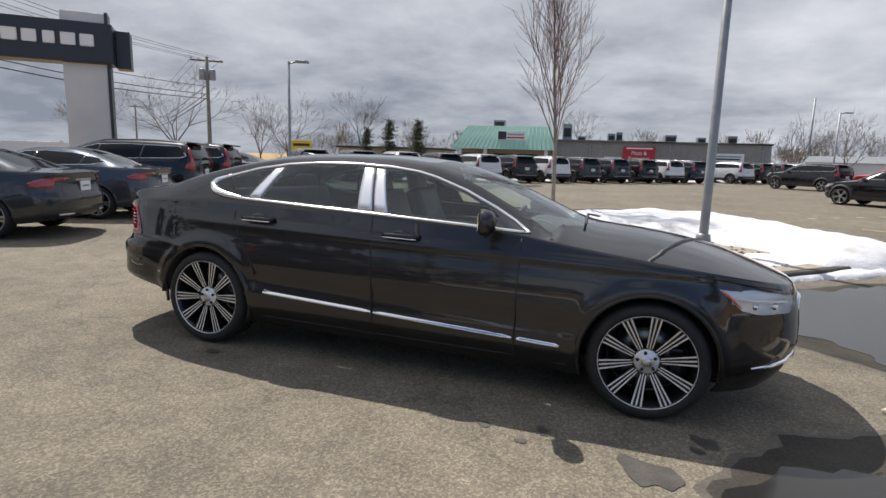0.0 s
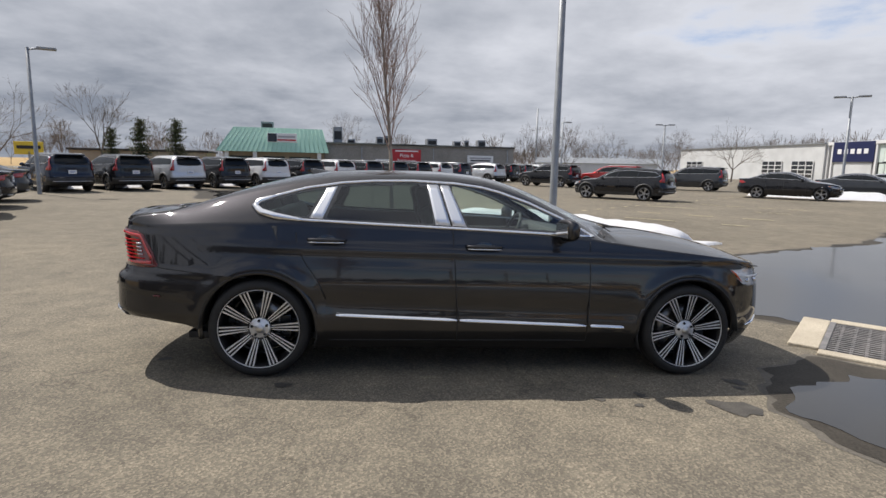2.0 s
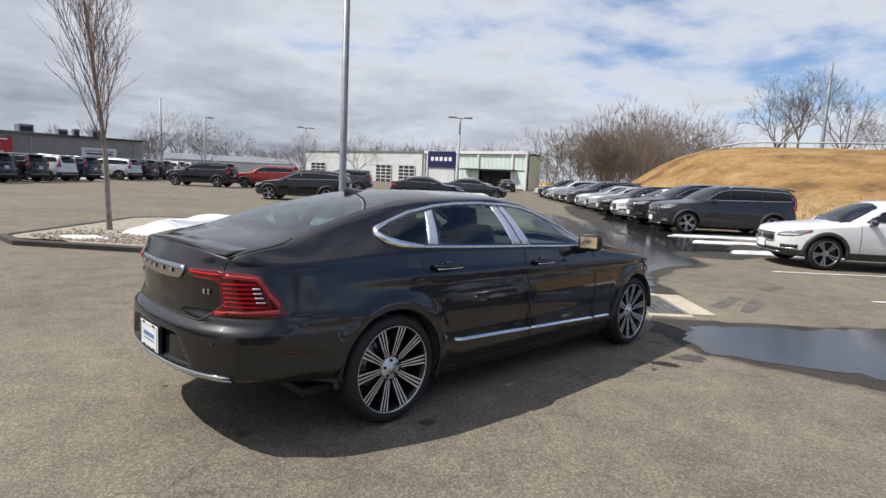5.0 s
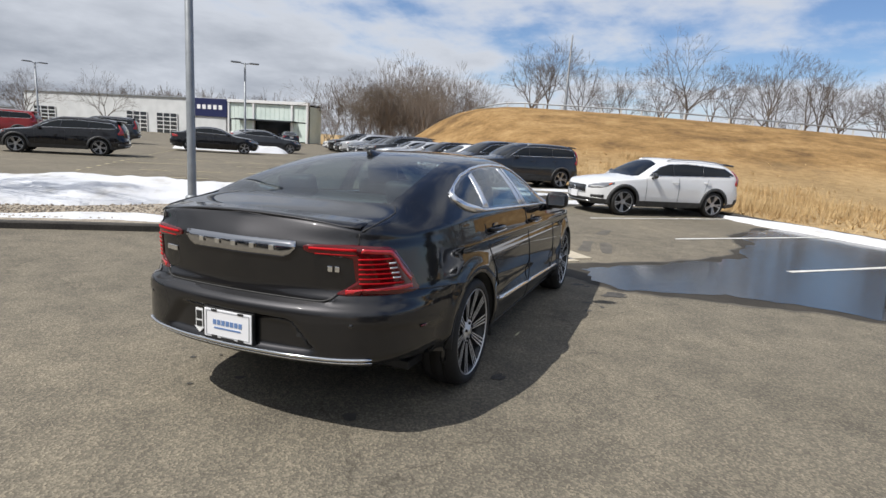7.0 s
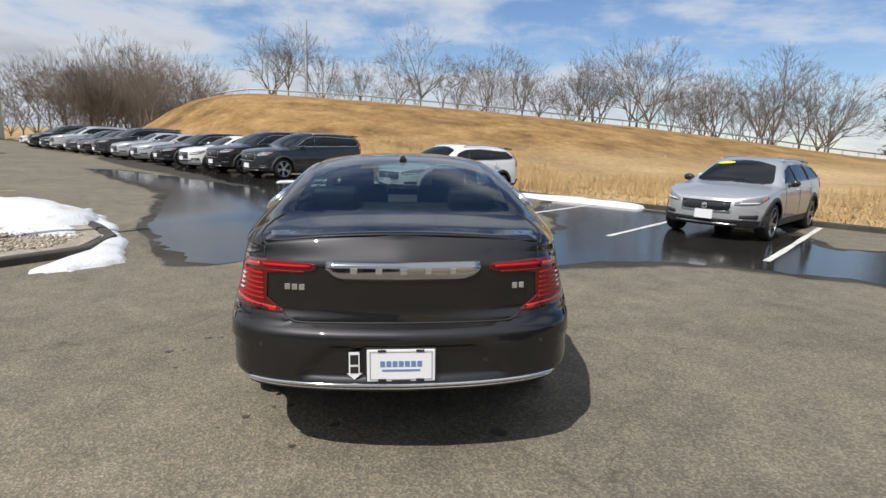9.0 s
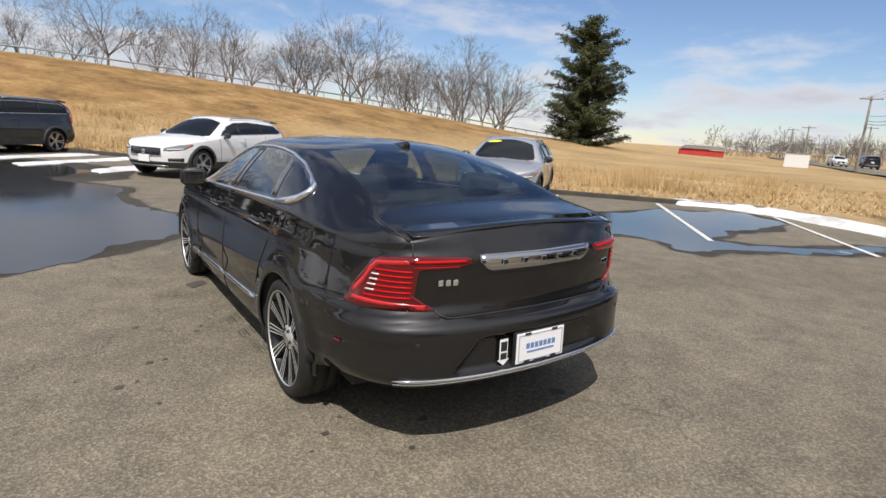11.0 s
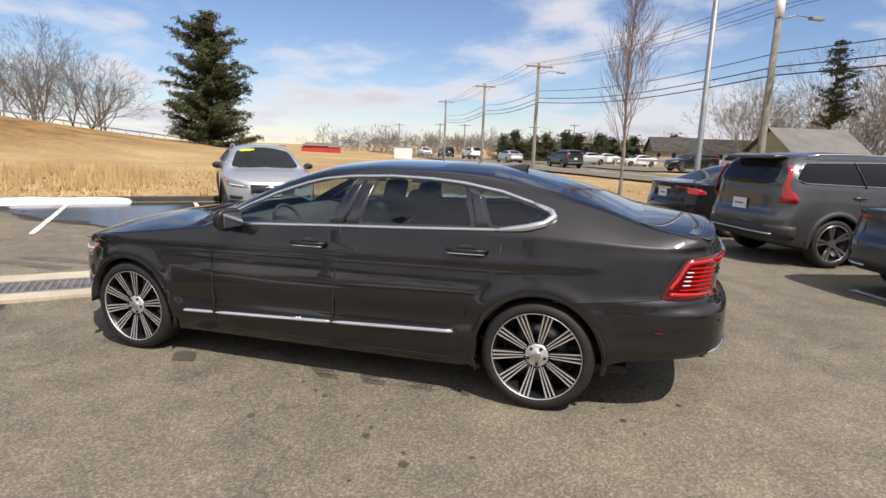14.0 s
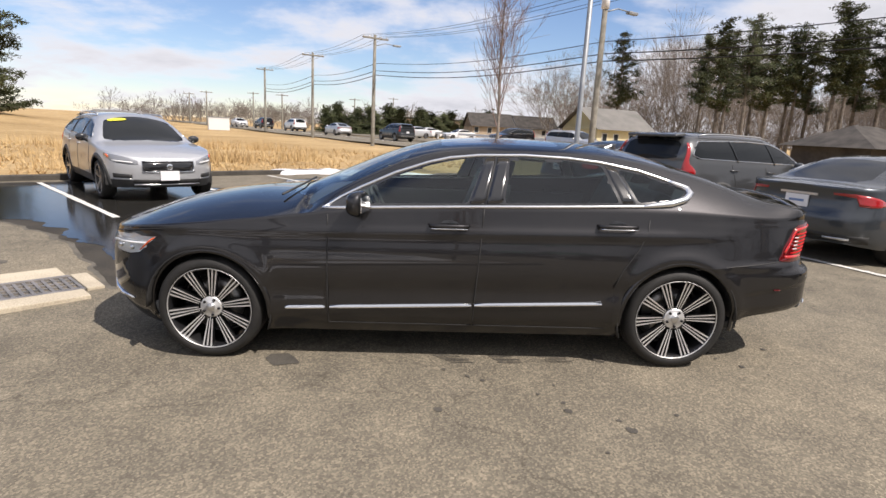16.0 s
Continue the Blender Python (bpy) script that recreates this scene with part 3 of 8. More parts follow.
# asphalt
ASPHALT = shader("aged_asphalt", (0.13, 0.12, 0.10), 0.92, 0.0, 0.3)
_big = ramp(ASPHALT, spread(ASPHALT, 0.35, 6.0), [(0.28, (0.140, 0.125, 0.098)), (0.50, (0.172, 0.154, 0.122)), (0.76, (0.208, 0.184, 0.142))])
_mid = ramp(ASPHALT, spread(ASPHALT, 3.2, 5.0), [(0.3, (0.78, 0.78, 0.78)), (0.7, (1.12, 1.11, 1.08))])
_stone = node(ASPHALT, "ShaderNodeTexVoronoi", Scale=95.0)
wire(ASPHALT, node(ASPHALT, "ShaderNodeTexCoord").outputs["Object"], _stone.inputs["Vector"])
_peb = ramp(ASPHALT, _stone.outputs["Color"], [(0.15, (0.70, 0.69, 0.68)), (0.55, (0.98, 0.97, 0.95)), (0.92, (1.6, 1.55, 1.46))])
_crack = node(ASPHALT, "ShaderNodeTexVoronoi", Scale=0.33)
_crack.feature = "DISTANCE_TO_EDGE"
_warp = node(ASPHALT, "ShaderNodeTexNoise", Scale=1.6, Detail=5.0)
_tc = node(ASPHALT, "ShaderNodeTexCoord")
wire(ASPHALT, _tc.outputs["Object"], _warp.inputs["Vector"])
_add = node(ASPHALT, "ShaderNodeVectorMath")
_add.operation = "ADD"
wire(ASPHALT, _tc.outputs["Object"], _add.inputs[0])
wire(ASPHALT, _warp.outputs["Color"], _add.inputs[1])
wire(ASPHALT, _add.outputs[0], _crack.inputs["Vector"])
_cr = ramp(ASPHALT, _crack.outputs["Distance"], [(0.0, (0.72, 0.72, 0.72)), (0.005, (1, 1, 1))])
_c = blend(ASPHALT, 1.0, blend(ASPHALT, 1.0, blend(ASPHALT, 1.0, _big, _mid, "MULTIPLY"), _peb, "MULTIPLY"), _cr, "MULTIPLY")
wire(ASPHALT, _c, base_of(ASPHALT))
bump(ASPHALT, _stone.outputs["Distance"], 0.5, 0.006)

WET = mottled("wet_asphalt", (0.030, 0.027, 0.023), (0.070, 0.062, 0.050), 1.5, 0.7, spec=0.12, grain=0.25, grain_scale=60.0)
WATER = shader("puddle_water", (0.024, 0.023, 0.021), 0.11, 0.0, 0.28)
bump(WATER, spread(WATER, 7.0, 3.0), 0.05, 0.01)
LINE = mottled("worn_line_paint", (0.45, 0.43, 0.39), (0.72, 0.71, 0.67), 4.0, 0.8, grain=0.3, grain_scale=40.0)
CONCRETE = mottled("pale_concrete", (0.36, 0.31, 0.235), (0.50, 0.44, 0.335), 2.5, 0.9, grain=0.3, grain_scale=70.0)
SNOW = shader("old_snow", (0.82, 0.83, 0.86), 0.7)
wire(SNOW, ramp(SNOW, spread(SNOW, 1.6, 7.0), [(0.28, (0.46, 0.44, 0.41)), (0.42, (0.62, 0.62, 0.63)), (0.7, (0.70, 0.71, 0.74))]), base_of(SNOW))
bump(SNOW, spread(SNOW, 22.0, 5.0), 0.6, 0.03)
DRYGRASS = shader("dry_grass", (0.3, 0.2, 0.1), 0.95, 0.0, 0.1)
_g1 = ramp(DRYGRASS, spread(DRYGRASS, 0.12, 6.0), [(0.32, (0.33, 0.235, 0.125)), (0.5, (0.42, 0.305, 0.165)), (0.68, (0.50, 0.375, 0.215))])
_g2 = ramp(DRYGRASS, spread(DRYGRASS, 2.5, 8.0, rough=0.7), [(0.3, (0.74, 0.71, 0.66)), (0.7, (1.2, 1.18, 1.13))])
_gz = node(DRYGRASS, "ShaderNodeSeparateXYZ")
wire(DRYGRASS, node(DRYGRASS, "ShaderNodeTexCoord").outputs["Object"], _gz.inputs[0])
_bank = node(DRYGRASS, "ShaderNodeMapRange", From_Min=0.4, From_Max=1.8)  # coarser brown sward on the bank
wire(DRYGRASS, _gz.outputs["Z"], _bank.inputs["Value"])
_g3 = ramp(DRYGRASS, spread(DRYGRASS, 0.35, 7.0, rough=0.65), [(0.34, (0.165, 0.105, 0.052)), (0.50, (0.305, 0.192, 0.085)), (0.68, (0.425, 0.285, 0.138))])
wire(DRYGRASS, blend(DRYGRASS, 1.0, blend(DRYGRASS, _bank.outputs[0], _g1, _g3), _g2, "MULTIPLY"), base_of(DRYGRASS))
bump(DRYGRASS, spread(DRYGRASS, 9.0, 6.0), 0.9, 0.15)

xs = even(110, 900, 2.6)
verts = [(x, y, ground_at(x, y) - 0.35 if inside_lot(x, y) else earth_at(x, y)) for y in xs for x in xs]
n = len(xs)
tagged(raw("ground", verts, [(j * n + i, j * n + i + 1, (j + 1) * n + i + 1, (j + 1) * n + i) for j in range(n - 1) for i in range(n - 1)], DRYGRASS, smooth=True), "dry tan winter grass over field and bank", "ground", kind="structure")


def sheet(name, outline, lift, step, material, label, category, rough_edge=0.0, kind="structure", parent=None, seed=0, grow=0.0):
    """A patch of the lot given by an outline in the lot frame, laid on the asphalt as a fine grid clipped to its edge."""
    P = np.array(outline, float)
    lo, hi = P.min(0), P.max(0)
    na, nb = max(2, int((hi[0] - lo[0]) / step) + 7), max(2, int((hi[1] - lo[1]) / step) + 7)
    A = lo[0] - 3 * step + np.arange(na + 1) * step
    Bs = lo[1] - 3 * step + np.arange(nb + 1) * step
    Q = np.roll(P, -1, 0)
    vs, ok = [], np.zeros((nb + 1, na + 1))
    for j, b in enumerate(Bs):
        for i, a in enumerate(A):
            p = np.array((a, b))
            t = np.clip(((p - P) * (Q - P)).sum(1) / ((Q - P) ** 2).sum(1), 0, 1)
            near = P + t[:, None] * (Q - P)
            d = near - p
            k = int(np.argmin((d**2).sum(1)))
            dist = math.sqrt(float((d[k] ** 2).sum()))
            signed = dist if inside(outline, (a, b)) else -dist
            if rough_edge:
                signed += rough_edge * noise.noise(Vector((a * 1.1, b * 1.1, seed))) + rough_edge * 0.5 * noise.noise(Vector((a * 3.3, b * 3.3, seed + 5))) + rough_edge * 0.22 * noise.noise(Vector((a * 9.0, b * 9.0, seed + 8))) + grow
            ok[j, i] = signed
            if not rough_edge and dist < step * 0.5:
                a, b = near[k]
                ok[j, i] = 0.0
            x, y, _ = lot(a, b)
            vs.append((x, y, ground_at(x, y) + lift))
    if rough_edge:  # pull the outermost verts in to the edge
        gi, gj = np.gradient(ok, step, axis=1), np.gradient(ok, step, axis=0)
        for j in range(nb + 1):
            for i in range(na + 1):
                g2 = gi[j, i] ** 2 + gj[j, i] ** 2
                if abs(ok[j, i]) < step * 0.6 and g2 > 0.05:
                    a, b = A[i] - ok[j, i] * gi[j, i] / g2, Bs[j] - ok[j, i] * gj[j, i] / g2
                    x, y, _ = lot(a, b)
                    vs[j * (na + 1) + i] = (x, y, ground_at(x, y) + lift)
                    ok[j, i] = 0.0
    faces = []
    for j in range(nb):
        for i in range(na):
            f = [(j, i), (j, i + 1), (j + 1, i + 1), (j + 1, i)]
            if all(ok[q] >= -1e-6 for q in f) and any(ok[q] > 0 for q in f):
                faces.append([q[0] * (na + 1) + q[1] for q in f])
            else:
                g = [q for q in f if ok[q] >= -1e-6]
                if len(g) == 3 and any(ok[q] > 0 for q in g):
                    faces.append([q[0] * (na + 1) + q[1] for q in g])
    used = sorted({i for f in faces for i in f})
    at = {v: k for k, v in enumerate(used)}
    return tagged(raw(name, [vs[i] for i in used], [[at[i] for i in f] for f in faces], material, parent, smooth=True), label, category, kind=kind)


# near part of the lot finely, the rest coarsely
def lot_mesh():
    A = sorted(set([round(v, 3) for v in np.arange(-14, 11.31, 0.5)] + [11.3, -62] + [float(v) for v in np.arange(-60, -14, 3)]))
    Bs = sorted(set([round(v, 3) for v in np.arange(-14, 14.1, 0.5)] + [float(v) for v in range(16, 116, 3)] + [118]))
    vs, fs = [], []
    for b in Bs:
        for a in A:
            x, y, _ = lot(a, b)
            vs.append((x, y, ground_at(x, y)))
    w = len(A)
    for j in range(len(Bs) - 1):
        for i in range(w - 1):
            a, b = (A[i] + A[i + 1]) / 2, (Bs[j] + Bs[j + 1]) / 2
            if inside(LOT, (a, b)) or (a < 5.0 and inside(LOT, (a, b + 3.0))):
                fs.append((j * w + i, j * w + i + 1, (j + 1) * w + i + 1, (j + 1) * w + i))
    bm = bmesh.new()
    grid = [bm.verts.new(v) for v in vs]
    for f in fs:
        bm.faces.new([grid[k] for k in f])
    p, q = Vector(lot(5.2, -13.8)), Vector(lot(-62, 16))
    out = (q - p).cross(Vector((0, 0, 1))).normalized()
    if out.dot(Vector(lot(0, 0)) - p) > 0:
        out = -out
    bmesh.ops.bisect_plane(bm, geom=bm.verts[:] + bm.edges[:] + bm.faces[:], plane_co=p, plane_no=out, clear_outer=True)
    bmesh.ops.delete(bm, geom=[v for v in bm.verts if not v.link_faces], context="VERTS")
    return bm


tagged(part("parking_lot", lot_mesh(), ASPHALT), "worn sun-lit grey-brown asphalt with fine stones and cracks", "asphalt", kind="structure")

# wet ground and standing water
WET_A = [(2.35, 1.8), (2.25, 1.2), (2.28, 0.85), (2.33, 0.5), (2.38, 0.15), (2.65, -0.03), (3.1, -0.22), (3.6, -0.75), (4.05, -1.2), (4.5, -1.6), (4.63, -2.5), (5.14, -3.05), (4.9, -3.5), (4.1, -3.6), (3.95, -4.05), (4.45, -4.55), (4.8, -5.2), (5.05, -5.95), (5.5, -7.2), (6.5, -8.2), (6.65, -7.2), (5.9, -6.05), (5.6, -5.3), (5.75, -4.75), (6.4, -5.1), (7.6, -6.3), (9.2, -7.1), (10.4, -6.6), (10.0, -5.4), (10.0, -4.5), (8.6, -3.4), (8.0, -2.5), (9.0, -2.0), (10.6, -1.2), (10.9, 1.0), (10.8, 4.3), (10.2, 4.6), (8.2, 3.7), (7.3, 2.7), (6.3, 2.0), (5.8, 1.76), (4.75, 1.7), (4.15, 1.58), (3.3, 1.67)]
WET_B = [(2.2, 2.9), (1.5, 2.85), (0.3, 3.05), (-0.3, 3.15), (-0.6, 3.5), (-0.4, 4.4), (-0.2, 5.2), (0.2, 6.5), (1.2, 8.5), (2.4, 11.0), (3.0, 16.0), (3.8, 21.0), (4.7, 20.0), (5.2, 14.0), (5.6, 10.0), (5.3, 6.5), (4.1, 5.45), (3.6, 4.75), (3.4, 4.1), (3.38, 3.4), (3.1, 3.12)]
WET_C = [(4.6, 8.0), (4.5, 11.5), (5.2, 15.0), (5.6, 22.0), (7.0, 30.0), (9.0, 30.0), (9.0, 20.0), (8.6, 12.0), (8.2, 8.8), (6.2, 7.4)]
WET_D = [(-24.0, 10.0), (-21.0, 8.6), (-18.0, 6.8), (-16.5, 9.5), (-19.0, 12.0), (-20.5, 16.0), (-22.0, 17.0), (-22.6, 13.4)]
DAMP = mottled("damp_asphalt", (0.070, 0.062, 0.050), (0.135, 0.120, 0.096), 4.0, 0.85, grain=0.3, grain_scale=60.0)
for k, w in enumerate((WET_A, WET_B, WET_C, WET_D)):
    sheet("damp_edge", w, 0.002, 0.11 if k < 2 else 0.25, DAMP, "damp drying asphalt round the wet ground", "wet ground", 0.16, seed=k, grow=0.05)
    sheet("wet_patch", w, 0.004, 0.11 if k < 2 else 0.25, WET, "dark wet asphalt", "wet ground", 0.16, seed=k)
POOL_C = [(5.2, 8.6), (5.2, 11.0), (6.0, 16.0), (7.6, 24.0), (8.4, 24.0), (8.2, 13.0), (7.3, 9.2)]
POOL_E = [(-22.6, 10.2), (-20.6, 9.3), (-18.2, 7.8), (-17.4, 9.3), (-19.6, 11.0), (-21.4, 12.6)]
for k, w in enumerate((WET_A, WET_B, POOL_C, POOL_E)):
    sheet("puddle", w, 0.008, 0.09 if k < 2 else 0.22, WATER, "shallow meltwater puddle mirroring the sky", "puddle", 0.30 if k < 2 else 0.35, seed=k + 20, grow=-0.17 if k < 2 else 0.0)

# stains: old oil and damp spots by the sedan
rng = random.Random(5)
STAIN = mottled("oil_stain", (0.040, 0.036, 0.031), (0.085, 0.077, 0.064), 9.0, 0.7, grain=0.3, grain_scale=90.0)
SPOTS = [(1.55, -1.52, 0.15), (1.85, -1.05, 0.09), (1.80, -1.17, 0.05), (1.03, -1.28, 0.07), (0.94, -1.45, 0.04), (0.71, -1.35, 0.05), (1.07, 0.93, 0.13), (-1.35, -1.05, 0.06), (-2.3, -0.5, 0.05)]
SPOTS += [(x, y, 0.014 + 0.008 * (k % 3)) for k, (x, y) in enumerate([(0.0, 1.02), (-0.15, 1.11), (-0.24, 1.16), (-0.56, 1.33), (-0.69, 1.43), (-0.70, 1.52), (-0.68, 1.21), (-0.96, 1.61), (-1.0, 1.71), (-0.8, 1.92), (-1.31, 1.54), (0.04, 1.53), (1.11, 1.41), (-1.79, 0.67), (-1.92, 0.65), (-1.93, 0.75), (-2.07, 0.57), (-2.17, 0.37), (-2.29, 0.46), (-2.38, 0.56), (-2.05, 0.88), (-2.17, 0.99)])]
for x, y, r in SPOTS:
    a, b = (x - y) * 0.70711, (x + y) * 0.70711
    sheet("stain", [(a + r * math.cos(q) * rng.uniform(0.5, 1.3), b + r * math.sin(q) * rng.uniform(0.4, 1.0)) for q in np.linspace(0, 6.0, 9)], 0.004, max(r / 6, 0.012), STAIN, "dark oil and water stain on asphalt", "stain", r * 0.25, seed=rng.random() * 50)

# tread print of a wet tyre beside the sedan
for k in range(6):
    y = 0.74 + 0.024 * k
    line = [(0.20 - 0.03 * k, y + 0.050), (-1.12, y), (-1.12, y + 0.010), (0.20 - 0.03 * k, y + 0.060)]
    sheet("tyre_print", [((p - q) * 0.70711, (p + q) * 0.70711) for p, q in line], 0.004, 0.02, STAIN, "dark damp tyre tread print on asphalt", "tyre print", 0.006, seed=k + 80)

# painted lines
for b, a0, a1 in ((-7.0, 5.4, 10.0), (-4.5, 5.45, 10.9), (-1.9, 5.6, 10.9), (0.68, 5.9, 10.7), (3.3, 6.3, 11.0), (5.95, 6.3, 11.0)) + tuple((8.6 + 2.65 * k, 6.4, 11.0) for k in range(8)):
    sheet("stall_line", [(a0, b - 0.05), (a1, b - 0.05), (a1, b + 0.05), (a0, b + 0.05)], 0.012, 0.05 if b < 6 else 0.1, LINE, "worn white parking line", "line", 0.012, seed=b)
for k in range(9):
    b = 13.0 + 2.6 * k
    sheet("stall_line", [(-9.5, b - 0.05), (-4.6, b - 0.05), (-4.6, b + 0.05), (-9.5, b + 0.05)], 0.012, 0.1, LINE, "worn white parking line", "line")
YA, YB = (-5.47, 13.75), (-3.49, 33.74)
LINE_YELLOW = mottled("faded_yellow_line", (0.34, 0.29, 0.17), (0.48, 0.42, 0.27), 3.0, 0.85, grain=0.3)
sheet("stall_line", [(YA[0] - 0.06, YA[1]), (YA[0] + 0.06, YA[1]), (YB[0] + 0.06, YB[1]), (YB[0] - 0.06, YB[1])], 0.012, 0.1, LINE_YELLOW, "long faded yellow lane line", "line")
sheet("stall_line", [(-0.68, -5.97), (-0.66, -5.85), (-3.6, -4.75), (-3.62, -4.87)], 0.012, 0.06, LINE, "worn white parking line", "line", 0.012)

for a0, b0, a1, b1 in ((-5.0, 21.6, 0.3, 21.2), (-4.7, 18.5, 0.2, 18.6), (-4.0, 15.2, 0.1, 15.4), (-3.5, 12.8, -0.1, 12.9)):
    sheet("stall_line", [(a0, b0 - 0.06), (a1, b1 - 0.06), (a1, b1 + 0.06), (a0, b0 + 0.06)], 0.012, 0.08, LINE_YELLOW, "faded yellow parking line", "line", 0.02, seed=b0)
# damp prints left by wet mats beyond the drain
for k, print_ in enumerate(([(4.9, 3.94), (5.45, 4.42), (5.6, 4.28), (5.06, 3.80)], [(3.54, 2.62), (4.19, 3.34), (4.38, 3.28), (3.68, 2.46)], [(4.42, 3.17), (4.60, 3.12), (3.95, 2.22), (3.76, 2.30)])):
    sheet("damp_print", print_, 0.004, 0.04, DAMP, "damp rectangular print drying on asphalt", "wet ground", 0.03, seed=k + 60)

# drain: concrete apron with an iron grate
apron = thing("drain", "worn grey iron storm drain grate in pale concrete apron", "drain", at=pose(*lot(2.72, 2.52, -0.055), 0, 0, -45))
for a0, a1, b0, b1 in ((-0.52, -0.28, -0.55, 0.62), (0.28, 0.62, -0.55, 0.68), (-0.28, 0.28, 0.56, 0.72), (-0.28, 0.28, -0.72, -0.58)):
    part("apron_slab", box((a1 - a0, b1 - b0, 0.09), pose((a0 + a1) / 2, (b0 + b1) / 2, 0.0), 0.012), CONCRETE, apron)
IRON = mottled("worn_iron", (0.15, 0.145, 0.14), (0.27, 0.25, 0.235), 9.0, 0.5, 0.35)
part("pit", box((0.62, 1.2, 0.30), pose(0, 0, -0.20)), MATT_BLACK, apron)
part("grate_frame", box((0.05, 1.14, 0.05), pose(-0.255, 0, 0.018), 0.004), IRON, apron)
part("grate_frame", box((0.05, 1.14, 0.05), pose(0.255, 0, 0.018), 0.004), IRON, apron)
for k in range(17):
    part("grate_bar", box((0.46, 0.028, 0.04), pose(0, -0.56 + 0.07 * k, 0.016), 0.003), IRON, apron)
for k in range(4):
    part("grate_bar", box((0.024, 1.12, 0.036), pose(-0.16 + 0.107 * k, 0, 0.012)), IRON, apron)


# ---- islands, kerbs, snow ----
def kerb(name, outline, height, width, label):
    """A rounded kerb stone line along an outline in the lot frame."""
    pts = dense(outline, 0.25)
    bm = bmesh.new()
    rings = []
    for i, (a, b) in enumerate(pts):
        p, q = pts[max(i - 1, 0)], pts[min(i + 1, len(pts) - 1)]
        d = Vector((q[0] - p[0], q[1] - p[1])).normalized()
        nrm = Vector((-d.y, d.x))
        x0, y0, _ = lot(a, b)
        z = ground_at(x0, y0)
        ring_ = []
        for off, h in ((0, -0.1), (0, height - 0.03), (0.03, height), (width - 0.02, height), (width, height - 0.02), (width, -0.1)):
            x, y, _ = lot(a + nrm.x * off, b + nrm.y * off)
            ring_.append(bm.verts.new((x, y, z + h)))
        rings.append(ring_)
    for r, s in zip(rings, rings[1:]):
        for k in range(5):
            bm.faces.new((r[k], r[k + 1], s[k + 1], s[k]))
    bm.faces.new(rings[0])
    bm.faces.new(rings[-1][::-1])
    bmesh.ops.recalc_face_normals(bm, faces=bm.faces)
    ob = part(name, bm, CONCRETE if "pale" in label else DARKKERB)
    return tagged(ob, label, "kerb", kind="structure")


DARKKERB = mottled("asphalt_kerb", (0.035, 0.032, 0.028), (0.075, 0.068, 0.058), 3.0, 0.9, grain=0.3)
ISLAND = [(-8.3, 5.2), (-7.7, 4.72), (-2.2, 4.55), (-1.2, 4.8), (-0.7, 5.4), (-0.6, 6.2), (-0.6, 8.2), (-0.9, 9.2), (-1.7, 9.7), (-7.7, 9.85), (-8.3, 9.4)]
kerb("kerb", ISLAND[::-1] + ISLAND[-1:], 0.10, 0.16, "dark asphalt kerb round the planted island")
kerb("kerb", [(11.3, -6.6), (11.3, 70)], 0.12, 0.16, "dark asphalt kerb along the grass")
kerb("kerb", [(11.3, -6.6), (10.4, -7.6), (8.8, -8.4), (6.3, -9.5), (5.4, -10.6), (5.1, -13.6)], 0.12, 0.16, "dark asphalt kerb round the corner bed")
GRAVEL = mottled("river_gravel", (0.20, 0.17, 0.13), (0.38, 0.33, 0.26), 8.0, 0.9, grain=0.8, grain_scale=35.0)
sheet("island_bed", [(a * 0.995 + (-0.03), b) for a, b in ISLAND], 0.085, 0.3, GRAVEL, "bed of tan river gravel inside the kerb", "gravel")


def stones():
    """Loose river stones over the bed."""
    rg = random.Random(21)
    V, F = [], []
    for _ in range(3600):
        a, b = rg.uniform(-8.0, -0.9), 4.9 + abs(rg.gauss(0, 0.75))
        if not inside(ISLAND, (a + 0.2, b - 0.16)) or not inside(ISLAND, (a - 0.2, b - 0.16)):
            continue
        x, y, _z = lot(a, b)
        r = rg.uniform(0.012, 0.034)
        m = pose(x, y, ground_at(x, y) + 0.085 + r * 0.25, rg.uniform(-25, 25), rg.uniform(-25, 25), rg.uniform(0, 360)) @ Matrix.Diagonal((r, r * rg.uniform(0.6, 1), r * rg.uniform(0.4, 0.7), 1))
        n = len(V)
        for h, w, turn_ in ((-0.7, 0.65, 0), (0.1, 1.0, 0.5), (0.75, 0.55, 0)):
            V += [tuple(m @ Vector((w * math.cos(k + turn_) * rg.uniform(0.85, 1.1), w * math.sin(k + turn_), h))) for k in (0.2, 1.4, 2.7, 3.9, 5.1)]
        for i in range(2):
            F += [(n + 5 * i + k, n + 5 * i + (k + 1) % 5, n + 5 * i + 5 + (k + 1) % 5, n + 5 * i + 5 + k) for k in range(5)]
        F.append((n + 10, n + 11, n + 12, n + 13, n + 14))
    return V, F


PEBBLE = shader("river_stone", (0.3, 0.25, 0.2), 0.85)
wire(PEBBLE, ramp(PEBBLE, node(PEBBLE, "ShaderNodeNewGeometry").outputs["Random Per Island"], [(0.0, (0.17, 0.14, 0.11)), (0.5, (0.33, 0.27, 0.20)), (1.0, (0.52, 0.46, 0.37))]), base_of(PEBBLE))
tagged(raw("river_stones", *stones(), PEBBLE, smooth=True), "loose tan river stones in the island bed", "stones", kind="stuff")


